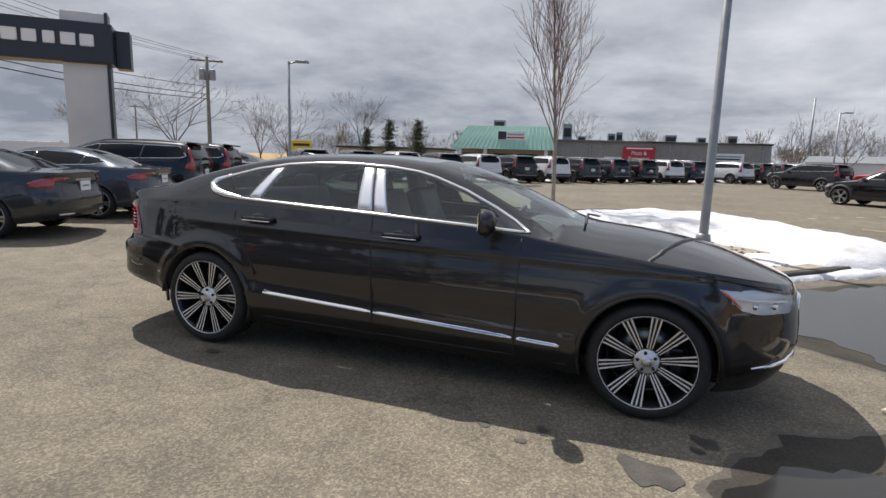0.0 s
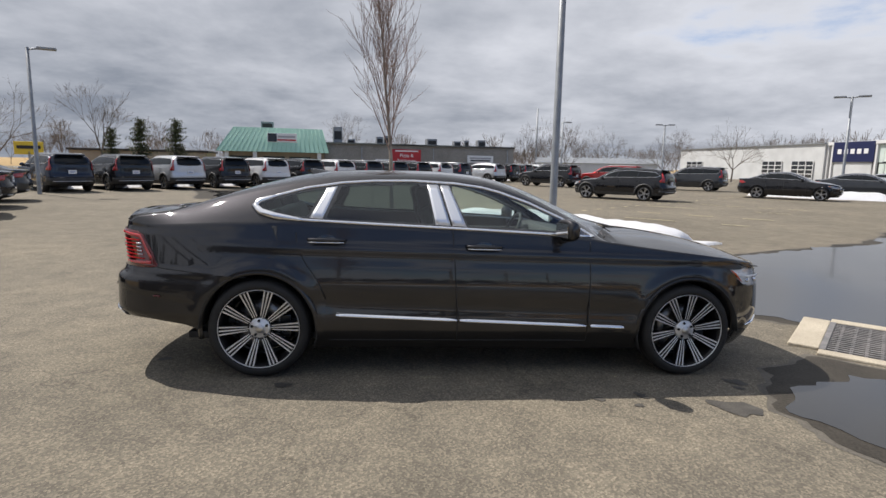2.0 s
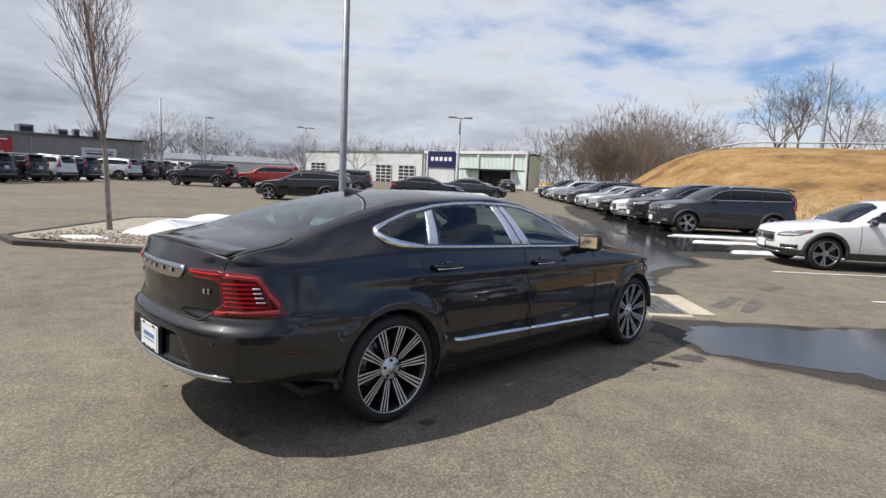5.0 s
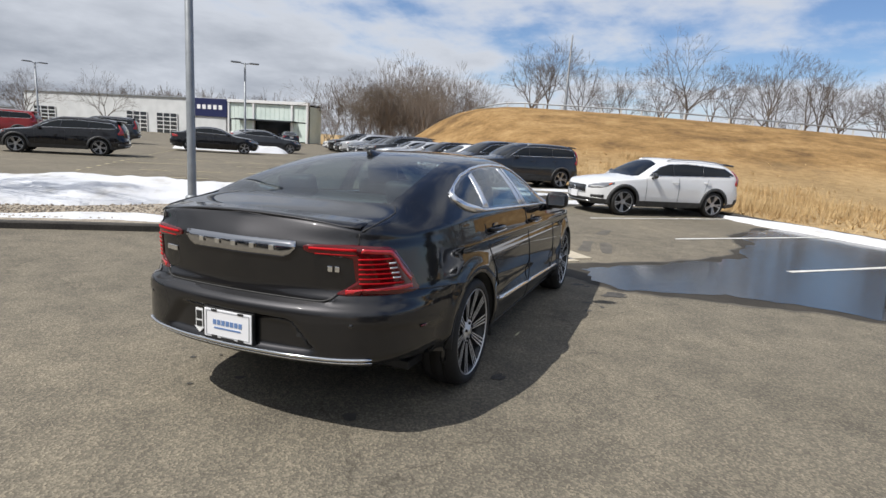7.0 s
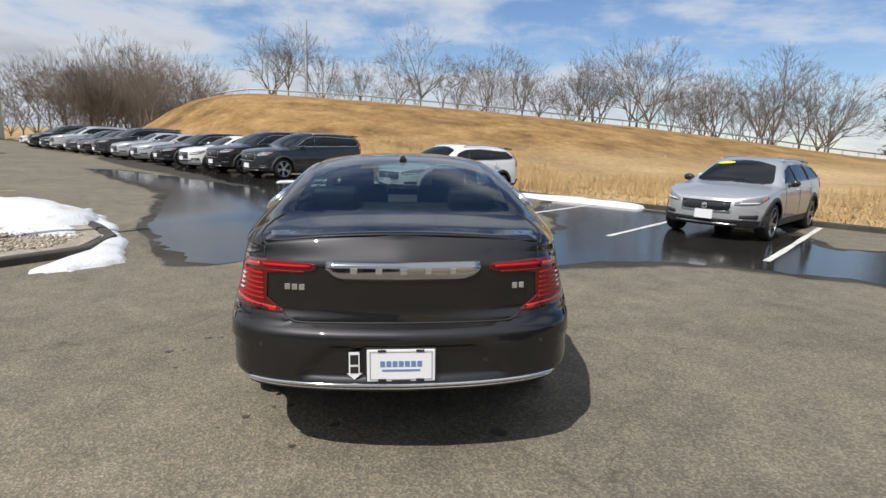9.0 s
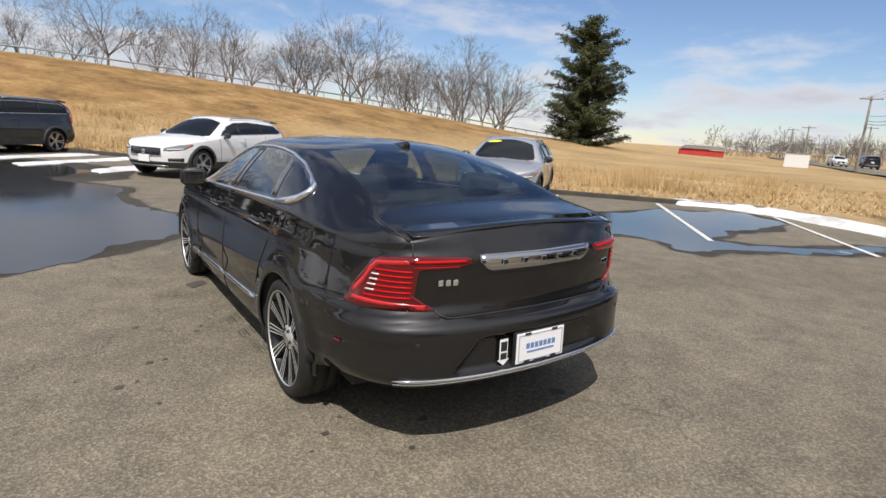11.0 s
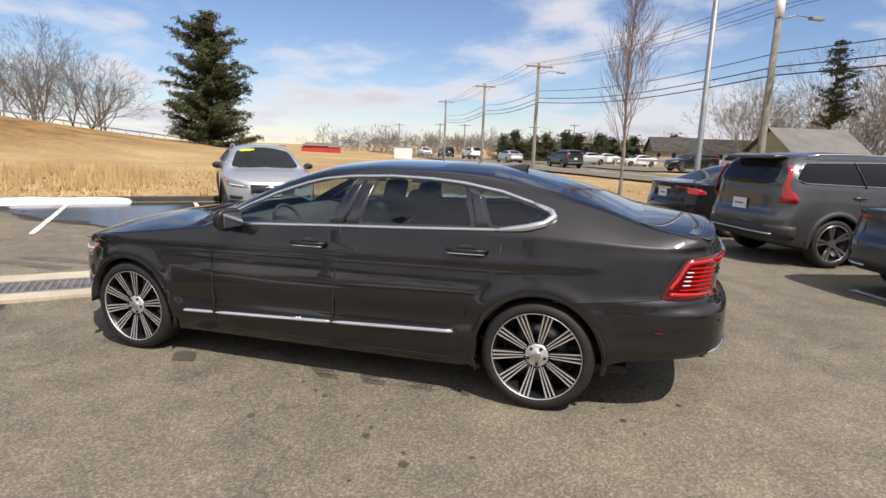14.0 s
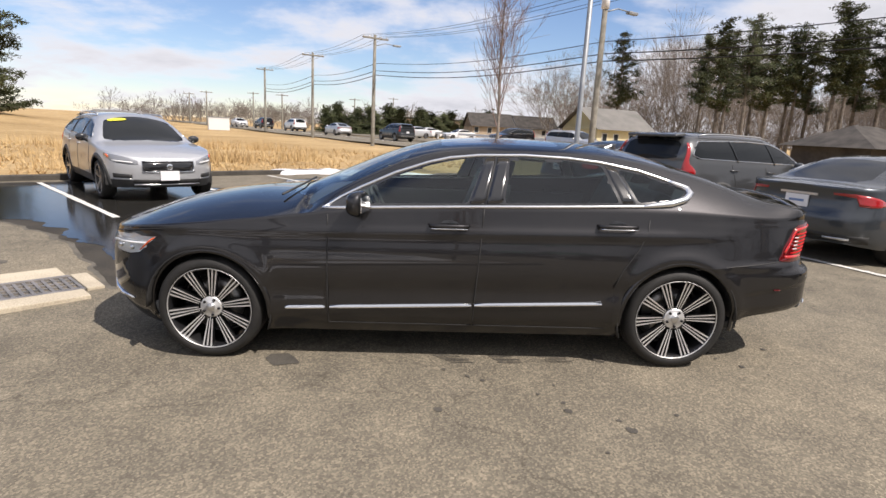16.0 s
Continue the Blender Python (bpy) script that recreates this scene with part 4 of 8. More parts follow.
def mound(name, outline, height, step, label, seed, power=0.6, slab=0.02, base=0.0, under=0.1):
    """Old ploughed snow: a lumpy crust, highest in the middle, with a ragged edge."""
    P = np.array(outline, float)
    Q = np.roll(P, -1, 0)
    lo, hi = P.min(0) - 0.4, P.max(0) + 0.4
    A, Bs = np.arange(lo[0], hi[0] + step, step), np.arange(lo[1], hi[1] + step, step)
    vs, ok = [], {}
    for j, b in enumerate(Bs):
        for i, a in enumerate(A):
            p = np.array((a, b))
            t = np.clip(((p - P) * (Q - P)).sum(1) / ((Q - P) ** 2).sum(1), 0, 1)
            d = P + t[:, None] * (Q - P) - p
            dist = math.sqrt(float((d**2).sum(1).min())) * (1 if inside(outline, (a, b)) else -1)
            dist += 0.16 * noise.noise(Vector((a * 0.9, b * 0.9, seed))) + 0.08 * noise.noise(Vector((a * 2.6, b * 2.6, seed)))
            ok[j, i] = dist
            lump = 1 + 0.35 * noise.noise(Vector((a * 0.8, b * 0.8, seed + 9))) + 0.16 * noise.noise(Vector((a * 2.4, b * 2.4, seed + 3))) + 0.07 * noise.noise(Vector((a * 6, b * 6, seed)))
            z = height * min(1, max(dist, 0) / 1.1) ** power * lump if dist > 0 else -slab - under
            x, y, _ = lot(a, b)
            vs.append((x, y, ground_at(x, y) + base + slab + z))
    w = len(A)
    fs = [(j * w + i, j * w + i + 1, (j + 1) * w + i + 1, (j + 1) * w + i) for j in range(len(Bs) - 1) for i in range(w - 1) if max(ok[j, i], ok[j, i + 1], ok[j + 1, i + 1], ok[j + 1, i]) > 0]
    used = sorted({i for f in fs for i in f})
    at = {v: k for k, v in enumerate(used)}
    return tagged(raw(name, [vs[i] for i in used], [[at[i] for i in f] for f in fs], SNOW, smooth=True), label, "snow", kind="stuff")


mound("snow_bank", [(-6.9, 6.3), (-6.2, 6.0), (-5.0, 6.1), (-3.6, 6.2), (-2.7, 6.6), (-1.8, 6.75), (-1.1, 6.3), (-0.6, 6.3), (-0.25, 7.2), (-0.3, 8.4), (-1.4, 9.4), (-4.0, 9.9), (-6.2, 9.7), (-7.0, 9.0)], 0.29, 0.12, "old white snow bank on the planted island", 1.0, base=0.06)
mound("snow_bank", [(-2.1, 3.9), (-1.55, 3.8), (-1.05, 4.0), (-0.55, 5.0), (-0.22, 6.3), (0.0, 7.9), (0.12, 8.6), (-0.5, 8.3), (-0.62, 6.8), (-0.7, 5.7), (-1.2, 4.75), (-1.7, 4.4)], 0.15, 0.07, "snow tongue spilling over the kerb onto asphalt", 2.0, base=0.0)
mound("snow_bank", [(-1.75, 6.3), (-1.05, 5.35), (-0.85, 5.9), (-0.8, 6.7), (-1.4, 6.8)], 0.05, 0.06, "thin crust of snow over the gravel", 3.0, base=0.088, under=0.02, slab=0.0)
mound("snow_bank", [(-5.6, 5.0), (-4.6, 4.9), (-3.2, 4.85), (-2.5, 4.8), (-2.4, 5.1), (-3.0, 5.5), (-3.8, 5.45), (-4.6, 5.3), (-5.6, 5.25)], 0.10, 0.06, "thin crust of snow over the gravel", 4.0, base=0.082, under=0.02, slab=0.0)
mound("snow_bank", [(-7.6, 5.2), (-6.9, 5.1), (-6.5, 5.4), (-6.9, 5.7), (-7.5, 5.6)], 0.07, 0.06, "thin crust of snow over the gravel", 5.0, base=0.082, under=0.02, slab=0.0)
mound("snow_bank", [(11.0, -6.2), (10.2, -7.0), (9.0, -7.9), (7.6, -8.4), (6.4, -8.8), (5.5, -8.7), (4.8, -8.7), (4.5, -9.1), (5.0, -9.7), (6.2, -10.0), (8.4, -9.3), (9.8, -8.6), (11.6, -7.4)], 0.14, 0.1, "thin white snow strip along the kerb", 7.0, base=0.03)
mound("snow_bank", [(10.9, -7.0), (11.6, -7.0), (11.7, -4.9), (11.0, -5.1)], 0.12, 0.1, "thin white snow strip along the kerb", 8.0, base=0.05)
mound("snow_bank", [(10.7, 2.0), (11.5, 2.0), (11.6, 4.6), (10.9, 6.4), (10.5, 4.4)], 0.12, 0.1, "thin white snow strip along the kerb", 9.0, base=0.03)
for k, (b0, b1) in enumerate(((8.6, 9.4), (10.9, 11.5), (12.6, 13.2))):
    mound("snow_bank", [(6.8, b0), (11.0, b0 - 0.1), (11.0, b1), (7.2, b1 - 0.15)], 0.08, 0.1, "thin slushy snow left between parked cars", 11.0 + k)
mound("snow_bank", [(-4.0, 33.4), (-0.5, 32.9), (2.8, 33.4), (2.9, 35.0), (-1.0, 35.5), (-4.0, 34.8)], 0.55, 0.3, "ploughed snow pile behind parked cars", 14.0)
mound("snow_bank", [(-27.5, 3.0), (-28.3, 3.0), (-28.3, 48.0), (-27.5, 48.0)], 0.25, 0.3, "low snow strip behind the parked cars", 15.0)

# ---- wheels ----
def wheel_at(x, y, z):
    return pose(x, y, z, -90 if y > 0 else 90, 0, 0)


def sport_wheel(car, x, y, z, turn):
    """A ten-spoke alloy wheel with three machined fins to a spoke; axis along z, face outward."""
    m = wheel_at(x, y, z)
    bm = lathe([(0.262, -0.006), (0.254, -0.016), (0.246, -0.03), (0.236, -0.12), (0.232, -0.215), (0.20, -0.215), (0.20, -0.20), (0.222, -0.20)], 48)
    wheel = part("wheel", bm, DARK_ALLOY, car)
    wheel.matrix_parent_inverse = Matrix()
    wheel.matrix_basis = m @ Matrix.Diagonal((1.03, 1.03, 1, 1))
    for i in range(10):
        bm = bmesh.new()
        a = pose(0, 0, 0, 0, 0, 36 * i + turn)
        v = [bm.verts.new(a @ Vector(p)) for p in ((0.05, -0.015, -0.056), (0.05, 0.015, -0.056), (0.25, 0.027, -0.040), (0.25, -0.027, -0.040), (0.05, -0.015, -0.085), (0.05, 0.015, -0.085), (0.25, 0.027, -0.07), (0.25, -0.027, -0.07))]
        for f in ((0, 3, 2, 1), (4, 5, 6, 7), (0, 1, 5, 4), (1, 2, 6, 5), (2, 3, 7, 6), (3, 0, 4, 7)):
            bm.faces.new([v[k] for k in f])
        part("spoke_back", bm, DARK_ALLOY, wheel)
    part("tyre", lathe([(0.262, -0.01), (0.268, -0.001), (0.279, 0.003), (0.296, 0.003), (0.315, -0.009), (0.327, -0.03), (0.3325, -0.06), (0.3325, -0.075), (0.327, -0.078), (0.327, -0.086), (0.333, -0.089), (0.333, -0.15), (0.327, -0.153), (0.327, -0.161), (0.3325, -0.164), (0.331, -0.20), (0.32, -0.225), (0.29, -0.24), (0.262, -0.225)], 64), RUBBER, wheel)
    part("rim_lip", lathe([(0.2585, -0.010), (0.2595, -0.003), (0.262, -0.002), (0.263, -0.004), (0.263, -0.014), (0.2585, -0.016)], 64, closed=True), MACHINED, wheel)
    for i in range(10):
        bm = bmesh.new()
        for q in (-1, 0, 1):
            a = pose(0, 0, 0, 0, 0, 36 * i + turn)
            r0, r1 = 0.066 if q == 0 else 0.078, 0.255
            y0, y1, w0, w1 = q * 0.0128, q * 0.0245, 0.0028, 0.0052
            v = [bm.verts.new(a @ Vector(p)) for p in ((r0, y0 - w0, -0.036), (r0, y0 + w0, -0.036), (r1, y1 + w1, -0.012), (r1, y1 - w1, -0.012), (r0, y0 - w0, -0.06), (r0, y0 + w0, -0.06), (r1, y1 + w1, -0.04), (r1, y1 - w1, -0.04))]
            for f in ((0, 3, 2, 1), (4, 5, 6, 7), (0, 1, 5, 4), (1, 2, 6, 5), (2, 3, 7, 6), (3, 0, 4, 7)):
                bm.faces.new([v[k] for k in f][::-1]).material_index = 0 if f == (0, 3, 2, 1) else 1
        part("spoke", bm, [MACHINED, DARK_ALLOY], wheel)
    part("hub", lathe([(0.0, -0.026), (0.03, -0.027), (0.034, -0.034), (0.058, -0.034), (0.068, -0.038), (0.072, -0.055), (0.0, -0.06)], 32), MACHINED, wheel)
    part("hub_cap", lathe([(0.0, -0.021), (0.022, -0.022), (0.028, -0.027), (0.028, -0.034)], 24), SATIN, wheel)
    for i in range(5):
        part("wheel_bolt", lathe([(0.0, -0.022), (0.007, -0.022), (0.009, -0.026), (0.0095, -0.045), (0.013, -0.036), (0.013, -0.034)], 12, pose(0, 0, 0, 0, 0, 72 * i + turn + 18) @ pose(0.05, 0, 0)), DARK_ALLOY, wheel)
    part("brake_disc", lathe([(0.06, -0.13), (0.175, -0.13), (0.175, -0.155), (0.06, -0.155)], 40, closed=True), BRAKE, wheel)
    part("brake_caliper", box((0.075, 0.15, 0.06), pose(0.155, 0, -0.14), 0.012), DARK_ALLOY, wheel)
    return wheel


def on_round(shape, s, z, out=0.0):
    """A body point by the way s round the plan from the tail's middle (its sign gives the side) and a height."""
    a = shape.arc[::-1]
    px = float(np.interp(abs(s), a, [p[0] for p in shape.plan[::-1]]))
    py = float(np.interp(abs(s), a, [p[1] for p in shape.plan[::-1]]))
    q = Vector(shape.low(px, py, z))
    e = 0.01
    t = Vector(shape.low(float(np.interp(abs(s) + e, a, [p[0] for p in shape.plan[::-1]])), float(np.interp(abs(s) + e, a, [p[1] for p in shape.plan[::-1]])), z)) - q
    n = Vector((-t.y, t.x, 0)).normalized() if t.length > 1e-6 else Vector((-1, 0, 0))
    q += n * out
    return Vector((q.x, q.y if s >= 0 else -q.y, q.z))


def round_way(shape, y, z):
    """The way round the plan at which the body stands y from the middle at height z."""
    a, b = 0.0, max(shape.arc)
    for _ in range(30):
        m = (a + b) / 2
        a, b = (m, b) if on_round(shape, m, z).y < y else (a, m)
    return (a + b) / 2


def ribbon(rows, back=0.006):
    """A sheet through rows of points, with thickness towards the second list's side (car's middle)."""
    bm = bmesh.new()
    grid = [[bm.verts.new(p) for p in r] for r in rows]
    for a, b in zip(grid, grid[1:]):
        for k in range(len(a) - 1):
            bm.faces.new((a[k], a[k + 1], b[k + 1], b[k]))
    bmesh.ops.recalc_face_normals(bm, faces=bm.faces)
    bmesh.ops.solidify(bm, geom=list(bm.faces), thickness=back)
    return smooth(bm)


def dense3(rows, n=3):
    """Rows of three values with more rows between."""
    out = []
    for p, q in zip(rows, rows[1:]):
        out += [tuple(u + (v - u) * i / n for u, v in zip(p, q)) for i in range(n)]
    return out + [rows[-1]]


def arch_ring(S, cx, cz, r0, r1, s, out, low=0.24):
    """A lip round a wheel arch."""
    rows = []
    for a in range(-18, 199, 6):
        c, d = math.cos(radians(a)), math.sin(radians(a))
        if cz + r0 * d < low:
            continue
        rows.append([(cx + r * c, (S.side(cx + r * c, cz + r * d) + out * k) * s, cz + r * d) for r, k in ((r0, 0.9), ((r0 + r1) / 2, 1.0), (r1, 0.3))])
    return ribbon(rows, 0.012)


# ---- the grey sedan ----
def build_sedan():
    S = SEDAN
    car = thing("sedan_car", "dark grey metallic four-door sedan parked on asphalt", "car", at=TILT)

    def dent(g, arc):
        # recess round the number plate, deck lip and the flank's creases
        for j in range(g.shape[0]):
            a = arc[j]
            for k in range(S.rows + 1):
                x, y, z = g[j, k]
                if a < 0.75:
                    edge = 0.52 - 0.9 * (z - 0.44)
                    u = min(max((edge - a) / 0.05, 0), 1) * min(max((z - 0.44) / 0.015, 0), 1) * min(max((0.615 - z) / 0.025, 0), 1)
                    g[j, k, 0] += 0.032 * u
                if y > 0.55 and x < -1.93:  # crease along the bumper's corner
                    line = 0.535 + 0.14 * (-1.98 - x)
                    g[j, k, 1] -= 0.010 * min(max((-1.93 - x) / 0.1, 0), 1) * min(max((y - 0.55) / 0.2, 0), 1) * min(max((line - z) / 0.02, 0), 1)
                if y > 0.4 and -1.95 < x < 2.0:
                    fade = min(max((x + 1.95) / 0.5, 0), 1) * min(max((2.0 - x) / 0.5, 0), 1)
                    g[j, k, 1] += 0.010 * fade * math.exp(-(((z - 0.885 - 0.012 * (0 - x)) / 0.03) ** 2))
                    g[j, k, 1] -= 0.016 * fade * math.exp(-(((z - 0.50 - 0.02 * (0 - x)) / 0.07) ** 2)) * (abs(x + 0.1) < 1.25)

    B = Body(S, flare=((1.53, 0.345, 0.385, 0.012), (-1.53, 0.345, 0.385, 0.014)), dent=dent)
    dlo = [(0.80, 1.015), (0.4, 1.032), (-0.2, 1.052), (-0.75, 1.068), (-1.25, 1.084), (-1.43, 1.104), (-1.53, 1.128), (-1.58, 1.165), (-1.565, 1.195), (-1.45, 1.238), (-1.25, 1.296), (-1.0, 1.340), (-0.78, 1.360), (-0.5, 1.369), (-0.2, 1.360), (0.0, 1.338), (0.13, 1.308), (0.35, 1.236), (0.57, 1.139), (0.70, 1.074)]
    front_pane = [(0.60, 1.048), (0.2, 1.062), (-0.118, 1.072), (-0.235, 1.345), (-0.1, 1.336), (0.03, 1.312), (0.15, 1.282), (0.35, 1.214), (0.52, 1.138), (0.60, 1.095)]
    rear_pane = [(-0.355, 1.080), (-0.75, 1.090), (-1.095, 1.100), (-1.005, 1.318), (-0.78, 1.344), (-0.55, 1.352), (-0.405, 1.350)]
    quarter = [(-1.225, 1.104), (-1.40, 1.122), (-1.50, 1.143), (-1.548, 1.172), (-1.53, 1.192), (-1.42, 1.226), (-1.25, 1.274), (-1.125, 1.300)]
    front_door = [(0.80, 1.02), (0.765, 0.98), (0.765, 0.265), (-0.178, 0.265), (-0.18, 0.42), (-0.226, 1.05), (-0.226, 1.10), (0.8, 1.06)]
    rear_door = [(-0.226, 1.10), (-0.226, 1.05), (-0.18, 0.42), (-0.178, 0.265), (-1.10, 0.265), (-1.085, 0.56), (-1.135, 0.674), (-1.236, 0.821), (-1.285, 0.93), (-1.29, 1.0), (-1.27, 1.10)]
    lamp = [(0.37, 0.945, 0.985), (0.42, 0.928, 0.985), (0.55, 0.917, 0.984), (0.66, 0.908, 0.977), (0.695, 0.90, 0.973), (0.712, 0.79, 0.971), (0.74, 0.737, 0.967), (0.82, 0.733, 0.955), (0.90, 0.731, 0.936), (0.985, 0.731, 0.90), (1.035, 0.738, 0.848), (1.06, 0.745, 0.815), (1.073, 0.775, 0.80)]
    head = [(1.855, 0.800), (1.93, 0.735), (1.99, 0.685), (2.10, 0.660), (2.30, 0.655), (2.33, 0.74), (2.26, 0.765), (2.05, 0.800), (1.93, 0.792)]
    for name, cx, r in (("arch", 1.53, 0.385), ("arch", -1.53, 0.385)):
        B.cut(name, "side", ring(cx, 0.345, r))
    B.cut("trim", "side", dlo)
    B.cut("front_pane", "side", front_pane, over=("trim",))
    B.cut("rear_pane", "side", rear_pane, over=("trim",))
    B.cut("quarter", "side", quarter, over=("trim",))
    B.cut("head_lamp", "side", head)
    B.cut("front_door", "side", front_door)
    B.cut("rear_door", "side", rear_door)
    B.cut("windscreen", "top", [(1.13, -0.1), (1.13, 0.1), (1.08, 0.4), (0.90, 0.70), (0.30, 0.575), (0.19, 0.35), (0.215, 0.0), (0.215, -0.1)], over=("", "trim"))
    B.cut("rear_glass", "top", [(-2.10, -0.1), (-2.10, 0.1), (-2.085, 0.35), (-2.045, 0.575), (-1.85, 0.575), (-1.5, 0.55), (-1.16, 0.51), (-1.12, 0.3), (-1.135, 0.0), (-1.135, -0.1)])
    B.cut("sunroof", "top", [(0.05, -0.1), (0.05, 0.40), (0.0, 0.44), (-0.72, 0.44), (-0.77, 0.40), (-0.77, -0.1)])
    A = {k: round_way(S, *v) for k, v in dict(tip=(0.385, 0.96), split=(0.64, 0.95), foot=(0.545, 0.745), inner=(0.60, 0.86), top=(0.752, 0.955), low=(0.834, 0.752), arch=(0.926, 0.70)).items()}
    B.cut("bumper", "rear", [(-0.1, 0.2), (A["arch"], 0.2), (A["arch"], 0.695), (A["low"], 0.742), (A["foot"], 0.735), (A["foot"] - 0.05, 0.70), (-0.1, 0.697)])
    raw("body", *B.mesh([""]), PAINT_GREY, car, "", True)
    raw("rear_bumper", *B.mesh(["bumper"]), PAINT_GREY, car, "", True)
    raw("windscreen", *B.mesh(["windscreen"]), GLASS_CAR, car, "clear windscreen glass", True)
    raw("rear_window", *B.mesh(["rear_glass"]), GLASS_REAR, car, "tinted rear window", True)
    raw("sunroof", *B.mesh(["sunroof"]), GLOSS_BLACK, car, "black glass sunroof", True)
    for s in (1, -1):
        raw("window_trim", *B.mesh(["trim"], (s,)), GLOSS_BLACK, car, "gloss black pillar trim", True)
        for (x0, z0), (x1, z1), (x2, z2), (x3, z3) in (((-0.128, 1.066), (-0.240, 1.345), (-0.308, 1.350), (-0.226, 1.071)), ((-0.238, 1.071), (-0.319, 1.350), (-0.398, 1.350), (-0.344, 1.076)), ((-1.120, 1.097), (-1.032, 1.318), (-1.104, 1.302), (-1.205, 1.102))):
            rows = []
            for k in range(7):
                t = k / 6
                (xa, za), (xb, zb) = (x0 + (x1 - x0) * t, z0 + (z1 - z0) * t), (x3 + (x2 - x3) * t, z3 + (z2 - z3) * t)
                rows.append([(xa + (xb - xa) * q / 4, (S.side(xa + (xb - xa) * q / 4, za + (zb - za) * q / 4) + 0.004) * s, za + (zb - za) * q / 4) for q in range(5)])
            part("pillar_cover", ribbon(rows, 0.008), GLOSS_BLACK if s > 0 else FILM, car, "gloss black pillar cover" if s > 0 else "bright silver pillar cover")
        part("pillar_seam", tube([(-0.232 - 0.27 * (z - 1.07), (S.side(-0.232 - 0.27 * (z - 1.07), z) + 0.001) * s, z) for z in np.linspace(1.07, 1.352, 5)], 0.0045, 5), MATT_BLACK, car)
        raw("quarter_window", *B.mesh(["quarter"], (s,)), GLASS_REAR, car, "", True)
        doors = {}
        for name, pane_name in (("front_door", "front_pane"), ("rear_door", "rear_pane")):
            doors[name] = raw(name, *B.mesh([name], (s,)), PAINT_GREY, car, "", True)
            raw("door_window", *B.mesh([pane_name], (s,)), GLASS_CAR if name == "front_door" else GLASS_REAR, doors[name], "tinted side glass", True)
        # handles with a chrome insert
        for name, x0, x1, z in (("front_door", 0.125, -0.135, 0.932), ("rear_door", -0.955, -1.215, 0.957)):
            y = S.side((x0 + x1) / 2, z)
            pts = [(x0, y - 0.01, z), (x0 - 0.015, y + 0.03, z), (x0 - 0.06, y + 0.045, z + 0.001), (x1 + 0.06, y + 0.045, z + 0.001), (x1 + 0.015, y + 0.03, z), (x1, y - 0.01, z)]
            part("door_handle", tube([(p[0], p[1] * s, p[2]) for p in pts], 0.0, 8, taper=[0.012, 0.014, 0.0165, 0.0165, 0.014, 0.012], flat=0.8), PAINT_GREY, doors[name])
            part("handle_insert", tube([(x0 - 0.01, (y + 0.05) * s, z - 0.013), (x0 - 0.05, (y + 0.0560) * s, z - 0.013), (x1 + 0.05, (y + 0.0560) * s, z - 0.013), (x1 + 0.01, (y + 0.05) * s, z - 0.013)], 0.0042, 6), CHROME, doors[name], "chrome handle strip")
            # flat disc on the door, its black standing in for the recess's shade
            cup = lathe([(0.0, 0.002), (0.05, 0.002), (0.056, 0.0)], 24, Matrix())
            bmesh.ops.transform(cup, matrix=pose((x0 + x1) / 2, (y + 0.001) * s, z, -90 if s > 0 else 90, 0, 0) @ Matrix.Diagonal((1.15, 0.62, 1, 1)), verts=cup.verts)
            part("handle_cup_shade", cup, GLOSS_BLACK, doors[name])
        # chrome strips along the sill
        for name, x0, x1 in (("front_door", 0.752, -0.165), ("rear_door", -0.185, -1.015), (None, 1.037, 0.785)):
            n = 14
            rows = []
            for i in range(n + 1):
                x = x0 + (x1 - x0) * i / n
                z = 0.372 + (1.037 - x) * 0.0385
                h = 0.013 if 0 < i < n else 0.009
                rows.append([(x, (S.side(x, z + q * h) + (0.010 - 0.008 * q if abs(q) < 1 else 0.004 - 0.003 * q)) * s, z + q * h) for q in (-1, -0.6, 0, 0.6, 1)])
            part("sill_strip", ribbon(rows, 0.03), CHROME, doors[name] if name else car, "chrome sill strip")
        # chrome frame round the side windows
        loop = dense(dlo, 0.04, True)
        part("window_frame", tube([(x, (S.side(x, z) + 0.003) * s, z) for x, z in loop], 0.0115, 6, True), BRIGHT, car, "chrome window surround")
        tip = [(x, (S.side(x, z) + 0.004) * s, z) for x, z in dense(dlo[4:10], 0.03)]
        part("frame_corner", tube(tip, 0.0, 6, taper=[0.011 + 0.016 * math.sin(math.pi * i / (len(tip) - 1)) for i in range(len(tip))]), BRIGHT, car)
        # gaps between panels
        for line in (front_door[1:3] + [(-0.178, 0.265)], [(-0.226, 1.045), (-0.18, 0.42), (-0.178, 0.265)], [(-0.178, 0.265), (-1.10, 0.265)], rear_door[5:10], [(1.35, 0.895), (1.9, 0.845), (2.2, 0.80)]):
            part("panel_gap", tube([(x, (S.side(x, z) + 0.0005) * s, z) for x, z in dense(line, 0.05)], 0.0042, 5), MATT_BLACK, car)
        gap = [(-2.455, 0.645), (-2.38, 0.668), (-2.25, 0.670), (-2.14, 0.655), (-2.07, 0.615)]
        part("panel_gap", tube([(x, y * s, S.top(x, y) + 0.0005) for x, y in dense(gap, 0.05)], 0.0045, 5), MATT_BLACK, car)
        # tail lamp: a hook-shaped lens over bright bands and fins
        def lens_rows(rows, out, n=8):
            return [[on_round(S, s * a, z0 + (z1 - z0) * k / n, out) for k in range(n + 1)] for a, z0, z1 in dense3(rows)]

        tip, split, foot, inner, top, low = (A[k] for k in ("tip", "split", "foot", "inner", "top", "low"))
